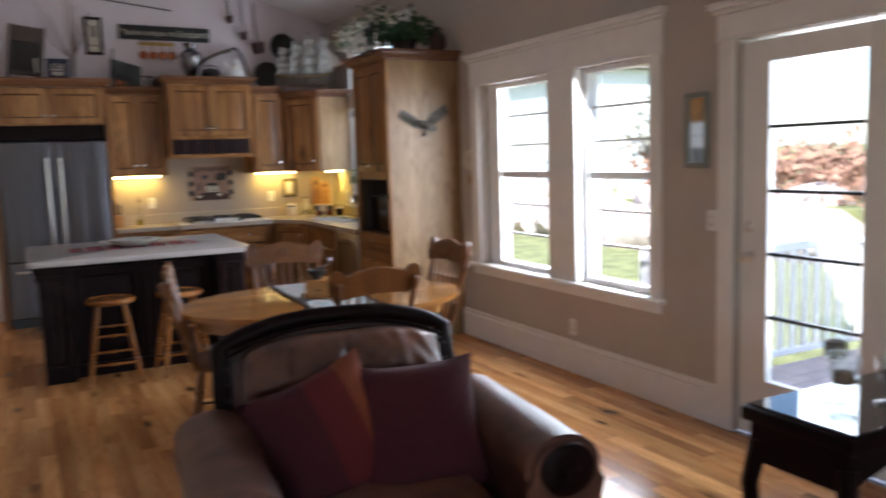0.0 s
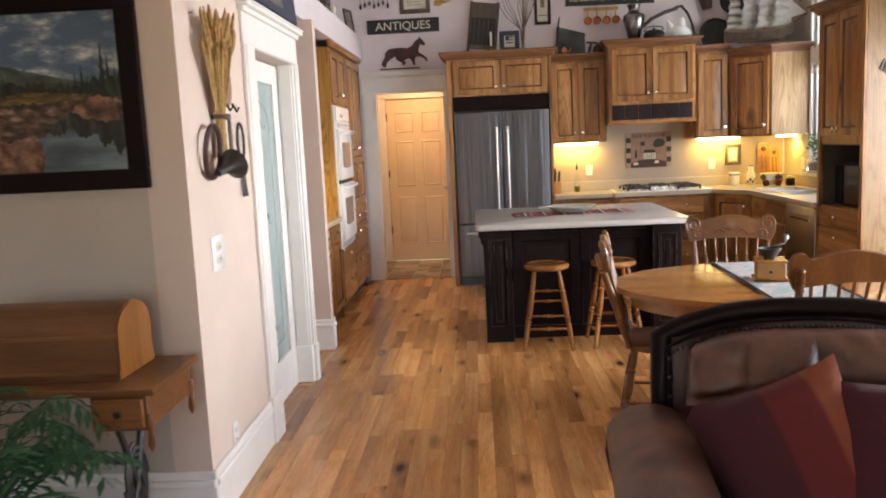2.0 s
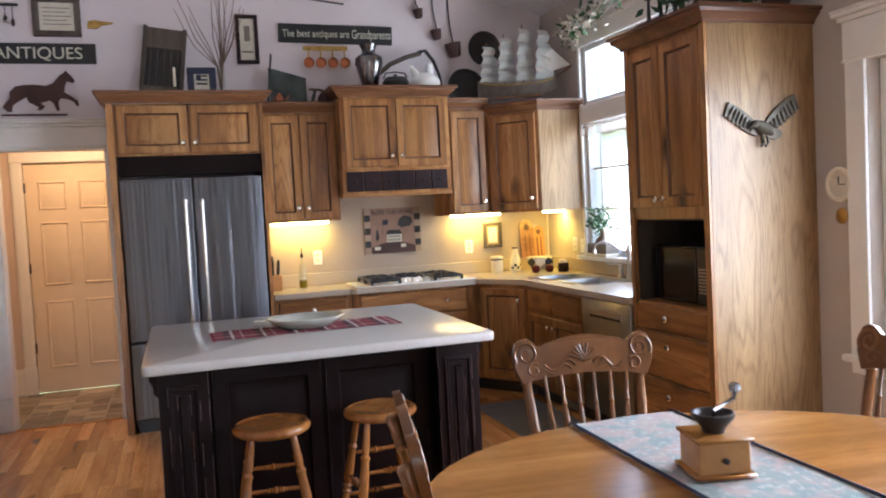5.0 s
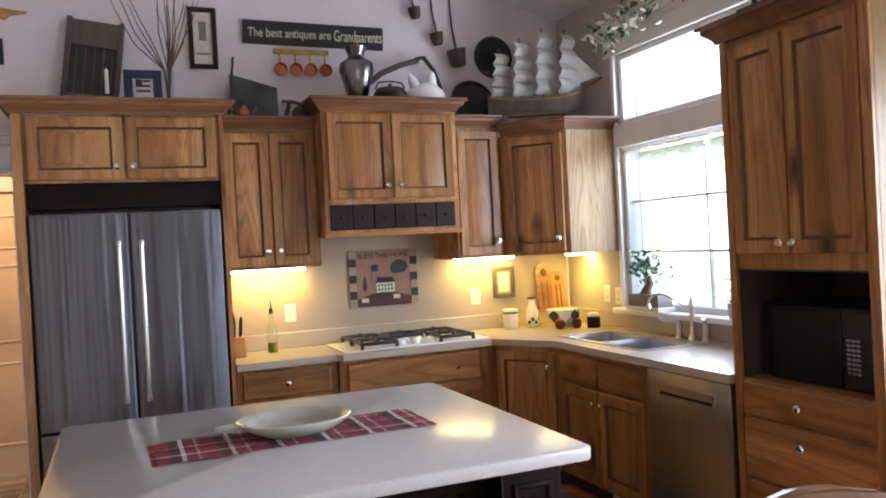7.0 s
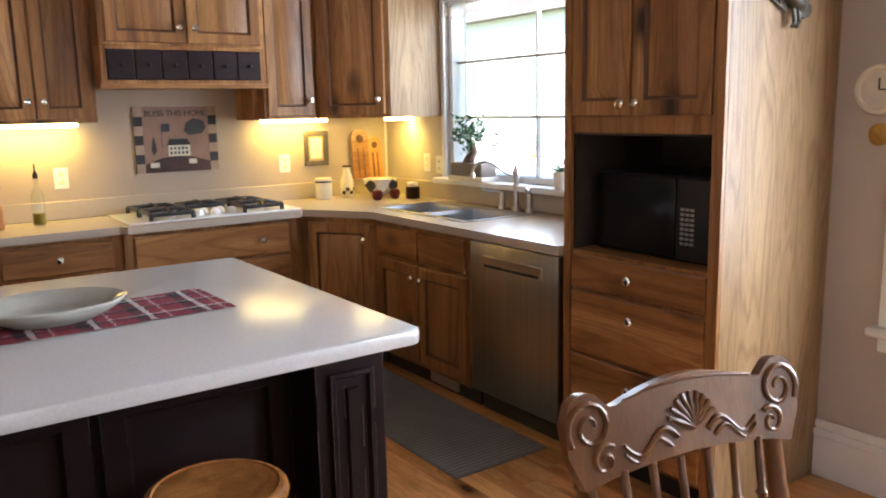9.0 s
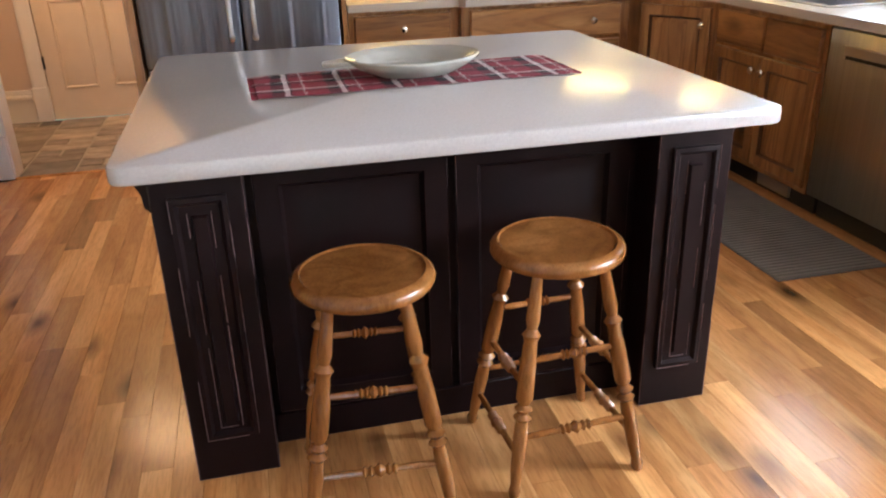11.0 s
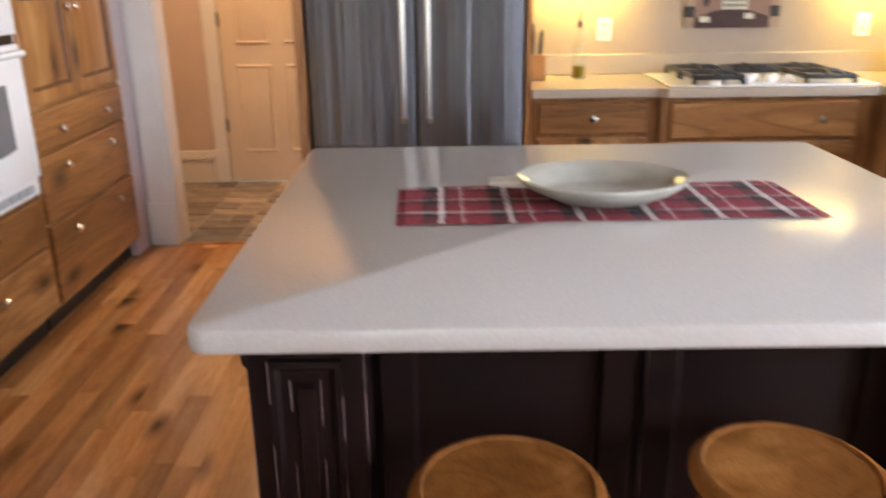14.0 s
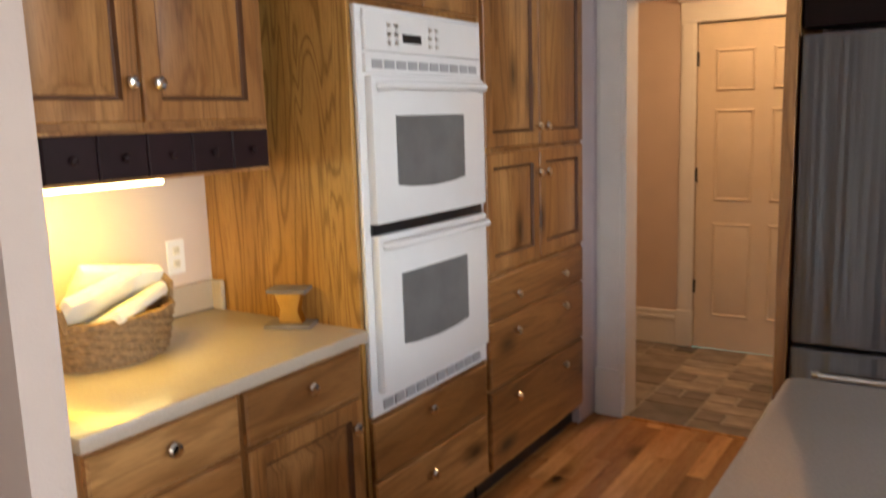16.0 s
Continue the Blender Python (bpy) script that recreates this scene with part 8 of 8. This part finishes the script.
AUT = plain("grey_green_leaves", (0.42, 0.42, 0.35), 0.8, wob=0.3)
tree(19, 17.5, 2.6, AUT, 160)
tree(20, 21.5, 3.2, AUT, 160)
hs_ = thing("neighbour_house", "pale neighbouring house beyond the garden bank", "house")
part("wall", box(20, 28, 24, 40, -0.5, 4.6), plain("pale_siding", (0.66, 0.70, 0.69), 0.7, wob=0.04), hs_)
part("roof", extrude_outline([(-0.5, 4.6), (8.5, 4.6), (4, 7.2)], 17, Matrix.Translation((20, 23.5, 0))), CLAY, hs_)
for y in (27, 31, 35):
    part("window", box(19.95, 20.02, y, y + 1.2, 1.2, 2.7), TRIM, hs_)

# throw pillows on the armchair
STRIPED, tn_, tb2 = node_mat("striped_pillow_cloth", 0.9)
tv_ = coords(tn_)
tx_ = tn_.nodes.new("ShaderNodeSeparateXYZ")
tn_.links.new(tv_, tx_.inputs[0])
tm_ = tn_.nodes.new("ShaderNodeMath")
tm_.operation = "MULTIPLY_ADD"
tm_.inputs[1].default_value, tm_.inputs[2].default_value = 2.4, 0.5
tn_.links.new(tx_.outputs[0], tm_.inputs[0])
tc_ = ramp(tn_, tm_.outputs[0], [(0.0, (0.042, 0.004, 0.009)), (0.44, (0.05, 0.004, 0.009)), (0.47, (0.10, 0.008, 0.010)), (0.72, (0.11, 0.010, 0.010)), (0.75, (0.20, 0.048, 0.018))])
tn_.links.new(tc_, tb2.inputs["Base Color"])
bump(tn_, tb2, noise_tex(tn_, tv_, 300, 3), 0.3, 0.004)
for w, d, h, mt2, ps, lb_ in ((0.42, 0.42, 0.17, RED, pose(1.925, 2.50, 0.645, 66, 0, -8) @ Matrix.Scale(1.1, 4), "burgundy square throw pillow on the armchair"), (0.41, 0.41, 0.17, STRIPED, pose(1.615, 2.555, 0.65, 66, -17, 4) @ Matrix.Scale(1.1, 4), "brick red and orange throw pillow on the armchair")):
    pi_ = thing("throw_pillow", lb_, "pillow", "pillows on the armchair")
    n = 12
    bm = bmesh.new()
    top, bot = {}, {}
    for i in range(n + 1):
        for j in range(n + 1):
            u, v = -1 + 2 * i / n, -1 + 2 * j / n
            e = ((1 - u * u) * (1 - v * v)) ** 0.42
            x, y = u * w / 2 * (1 - 0.10 * (1 - v * v) * abs(u) ** 3), v * d / 2 * (1 - 0.10 * (1 - u * u) * abs(v) ** 3)
            z = h / 2 * e * (1 + 0.12 * noise.noise((u * 2 + w * 9, v * 2, 3)))
            top[i, j] = bm.verts.new((x, y, z))
            bot[i, j] = bm.verts.new((x, y, -z)) if 0 < i < n and 0 < j < n else top[i, j]
    for i in range(n):
        for j in range(n):
            bm.faces.new((top[i, j], top[i + 1, j], top[i + 1, j + 1], top[i, j + 1]))
            bm.faces.new((bot[i, j], bot[i, j + 1], bot[i + 1, j + 1], bot[i + 1, j]))
    part("pillow_cover", bm, mt2, pi_, smooth=60)
    pi_.matrix_basis = ps
# ---- leather armchair ----
def cushion(w, d, h, n=12, puff=1.0, seed=0, power=0.35):
    """A soft pillow lying in x, y, thick in z, with uneven stuffing."""
    bm = bmesh.new()
    top, bot = {}, {}
    for i in range(n + 1):
        for j in range(n + 1):
            u, v = -1 + 2 * i / n, -1 + 2 * j / n
            e = ((1 - u * u) * (1 - v * v)) ** power
            pin = 1 - 0.07 * (abs(u) ** 3) * (1 - abs(v)) - 0.0
            wob = 1 + 0.10 * noise.noise((u * 2 + seed, v * 2, seed))
            x, y = u * w / 2 * (1 - 0.06 * (1 - v * v) * abs(u) ** 4), v * d / 2 * (1 - 0.06 * (1 - u * u) * abs(v) ** 4)
            z = h / 2 * e * wob * puff
            top[i, j] = bm.verts.new((x, y, z))
            if 0 < i < n and 0 < j < n:
                bot[i, j] = bm.verts.new((x, y, -z))
            else:
                bot[i, j] = top[i, j]
    for i in range(n):
        for j in range(n):
            bm.faces.new((top[i, j], top[i + 1, j], top[i + 1, j + 1], top[i, j + 1]))
            bm.faces.new((bot[i, j], bot[i, j + 1], bot[i + 1, j + 1], bot[i + 1, j]))
    return bm


ac = thing("leather_armchair", "worn brown leather armchair with a dark carved wooden crest and nailheads", "armchair")
W2 = 0.395


def arch(u):
    return 0.90 + 0.09 * (1 - abs(u) ** 2.6)


back = []
for i in range(33):
    u = -1 + i / 16
    back.append((W2 * 0.97 * u, arch(u)))
back += [(W2 * 0.97, 0.35), (-W2 * 0.97, 0.35)]
part("back_shell", extrude_outline(back, 0.05, Matrix.Translation((0, 0.36, 0)) @ Matrix.Rotation(radians(-8), 4, "X")), LEATHER, ac)
rail = [(-W2, 0.38, 0.50), (-W2 * 1.01, 0.385, 0.75)] + [(W2 * (-1 + i / 10), 0.36 + 0.06, arch(-1 + i / 10) + 0.005) for i in range(21)] + [(W2 * 1.01, 0.385, 0.75), (W2, 0.38, 0.50)]
part("crest_rail", tube(rail, 0.032, 12), BLACKW, ac, "dark carved wooden crest rail")
rail2 = [(x * 0.955, y - 0.035, z - 0.03) for x, y, z in rail]
part("bead_rail", tube(rail2, 0.008, 8), BLACKW, ac)
for i in range(64):
    k = i / 63 * (len(rail2) - 1)
    a, b = Vector(rail2[int(k)]), Vector(rail2[min(int(k) + 1, len(rail2) - 1)])
    p = a.lerp(b, k - int(k)) + Vector((0, -0.012, -0.02))
    part("nailhead", lathe([(0.008, 0), (0.006, 0.004), (0.002, 0.006)], 6, Matrix.Translation(p) @ Matrix.Rotation(radians(90), 4, "X")), IRON, ac)
bm = cushion(0.74, 0.64, 0.28, 44, seed=3, power=0.36)
for v in bm.verts:
    x, y = v.co.x, v.co.y
    if y > 0:
        v.co.y *= 1.06 - 0.22 * abs(x / 0.36) ** 3
        v.co.x *= 1 - 0.10 * (y / 0.31) ** 2
    if v.co.z > 0:
        seam = 0.020 * math.exp(-((y - 0.15 + 0.25 * x * x) / 0.011) ** 2)
        for sx in (-0.20, -0.02, 0.16):
            seam += 0.016 * math.exp(-((x - sx) / 0.010) ** 2) * (1 if y > 0.15 else 0)
        crease = 0.014 * noise.noise((x * 9, y * 4 + 3, 1.0)) + 0.010 * noise.noise((x * 22 + y * 9, y * 16, 4.0)) * max(0, y + 0.2) * 4
        v.co.z += crease - seam
bm.transform(Matrix.Translation((0, 0.27, 0.635)) @ Matrix.Rotation(radians(80), 4, "X"))
part("back_cushion", bm, LEATHER, ac, "creased brown leather back cushion", 60)
bm = cushion(0.66, 0.72, 0.20, 12, seed=5, power=0.2)
bm.transform(Matrix.Translation((0, -0.12, 0.42)))
part("seat_cushion", bm, LEATHER, ac, "", 60)
part("base", box(-0.44, 0.44, -0.42, 0.38, 0.12, 0.36, 0.03, seg=3), LEATHER, ac)
for s in (-1, 1):
    bm = bmesh.new()
    prof = []
    for k in range(12):
        a = radians(-30 + 240 * k / 11)
        prof.append((s * 0.445 + 0.12 * math.cos(a), 0.615 + 0.105 * math.sin(a)))
    prof += [(s * 0.445 - 0.075, 0.16), (s * 0.445 + 0.075, 0.16)]
    bm = extrude_outline(prof, 0.70, Matrix.Translation((0, -0.39, 0)))
    for v in bm.verts:
        v.co.z -= 0.05 * max(0, (-v.co.y - 0.1)) if v.co.z > 0.4 else 0
    bmesh.ops.bevel(bm, geom=[e for e in bm.edges if abs(e.verts[0].co.y - e.verts[1].co.y) < 1e-4], offset=0.02, segments=2, affect="EDGES")
    part("arm", bm, LEATHER, ac, "rolled leather arm", 50)
    part("arm_front", lathe([(0.085, 0), (0.085, 0.012), (0.06, 0.022), (0.03, 0.018), (0.022, 0.03), (0.004, 0.032)], 20, Matrix.Translation((s * 0.445, -0.392, 0.60)) @ Matrix.Rotation(radians(90), 4, "X")), BLACKW, ac, "dark carved wooden arm front")
    part("foot", lathe([(0.03, 0), (0.04, 0.04), (0.03, 0.08), (0.045, 0.13)], 12, Matrix.Translation((s * 0.38, -0.38, 0))), BLACKW, ac)
    part("foot", lathe([(0.03, 0), (0.04, 0.04), (0.03, 0.08), (0.045, 0.13)], 12, Matrix.Translation((s * 0.38, 0.33, 0))), BLACKW, ac)
ac.matrix_basis = pose(1.765, 2.53, 0, rz=-6) @ Matrix.Diagonal((1.11, 1.11, 0.975, 1))

# ---- floors ----
st_rng = random.Random(7)
struct("subfloor", box(-4.08, XR, -3.06, 9.5, -0.08, -0.014), BLACKW, "dark joints of the wooden floor", "floor")
fl = tagged(new("floor"), "honey oak strip floor with knots and varied boards", "floor", kind="structure")
PW = 0.083
mesh_cache = {}


def plank_mesh(length):
    key = round(length, 2)
    if key not in mesh_cache:
        mesh_cache[key] = finish("plank", box(-PW / 2 + 0.0003, PW / 2 - 0.0003, -key / 2 + 0.0003, key / 2 - 0.0003, -0.014, 0.0, 0.0006), FLOORW)
    return mesh_cache[key]


far = bmesh.new()
near_count = 0
col = -49
while col * PW < XR:
    xc = col * PW + PW / 2
    y = -3.06 - st_rng.random() * 0.5
    while y < 9.43:
        L = round(st_rng.choice((0.42, 0.55, 0.7, 0.85, 1.0, 1.2)), 2)
        y0, y1 = max(y, -3.06), min(y + L, 9.43)
        if y1 - y0 > 0.02 and xc + PW / 2 <= XR + 0.04:
            near = -0.46 < xc < 1.55 and 1.4 < (y0 + y1) / 2 and L == round(y1 - y0, 2)
            if near and near_count < 300:
                near_count += 1
                ob = new("plank", plank_mesh(L))
                ob.location = (xc, (y0 + y1) / 2, 0)
                ob.parent = fl
            else:
                x1 = min(xc + PW / 2 - 0.0003, XR)
                v = [far.verts.new(p) for p in ((xc - PW / 2 + 0.0003, y0 + 0.0003, 0), (x1, y0 + 0.0003, 0), (x1, y1 - 0.0003, 0), (xc - PW / 2 + 0.0003, y1 - 0.0003, 0))]
                w = [far.verts.new((p.co.x, p.co.y, -0.014)) for p in v]
                far.faces.new(v)
                for i in range(4):
                    far.faces.new((v[i], w[i], w[(i + 1) % 4], v[(i + 1) % 4]))
        y += L
    col += 1
tagged(part("far_planks", far, FLOORWI, fl, smooth=None), kind="stuff")
TILE = plain("slate_tile", (0.30, 0.27, 0.25), 0.6, wob=0.35, scale=6, bmp=0.4, bscale=25)
tnt = TILE.node_tree
tb_ = tnt.nodes["Principled BSDF"]
src = tb_.inputs["Base Color"].links[0].from_socket
each = tnt.nodes.new("ShaderNodeObjectInfo").outputs["Random"]
tone = ramp(tnt, each, [(0.0, (0.28, 0.29, 0.33)), (0.2, (0.95, 0.88, 0.80)), (0.4, (0.45, 0.46, 0.49)), (0.6, (1.6, 1.5, 1.36)), (0.8, (0.62, 0.60, 0.58)), (1.0, (0.80, 0.64, 0.52))])
tnt.links.new(mix(tnt, 1.0, src, tone, "MULTIPLY"), tb_.inputs["Base Color"])
GROUT = plain("grout", (0.38, 0.35, 0.31), 0.9)
mf = tagged(new("mudroom_floor"), "multicoloured slate tile floor in the mudroom", "floor", kind="structure")
part("grout_bed", box(-0.9, 1.2, 9.44, 10.87, -0.06, -0.006), GROUT, mf)
tiles = {k: finish("tile", box(-k[0] / 2, k[0] / 2, -k[1] / 2, k[1] / 2, -0.012, 0.0, 0.003), TILE) for k in ((0.276, 0.276), (0.126, 0.126), (0.276, 0.126))}
for i in range(7):
    for j in range(5):
        x0, y0 = -0.9 + i * 0.30, 9.445 + j * 0.286
        kind = st_rng.random()
        lay = [((0.276, 0.276), 0.15, 0.145)] if kind < 0.35 else [((0.276, 0.126), 0.15, 0.07), ((0.126, 0.126), 0.075, 0.215), ((0.126, 0.126), 0.225, 0.215)] if kind < 0.7 else [((0.276, 0.126), 0.15, 0.07), ((0.276, 0.126), 0.15, 0.215)]
        for k, dx, dy in lay:
            ob = new("tile", tiles[k])
            ob.location, ob.scale = (x0 + dx, y0 + dy * 0.97, st_rng.uniform(-0.001, 0.001)), (1.04, 0.97, 1)
            ob.parent = mf
part("threshold", box(-0.31, 0.46, 9.425, 9.445, -0.01, 0.008, 0.003), FLOORW, mf)
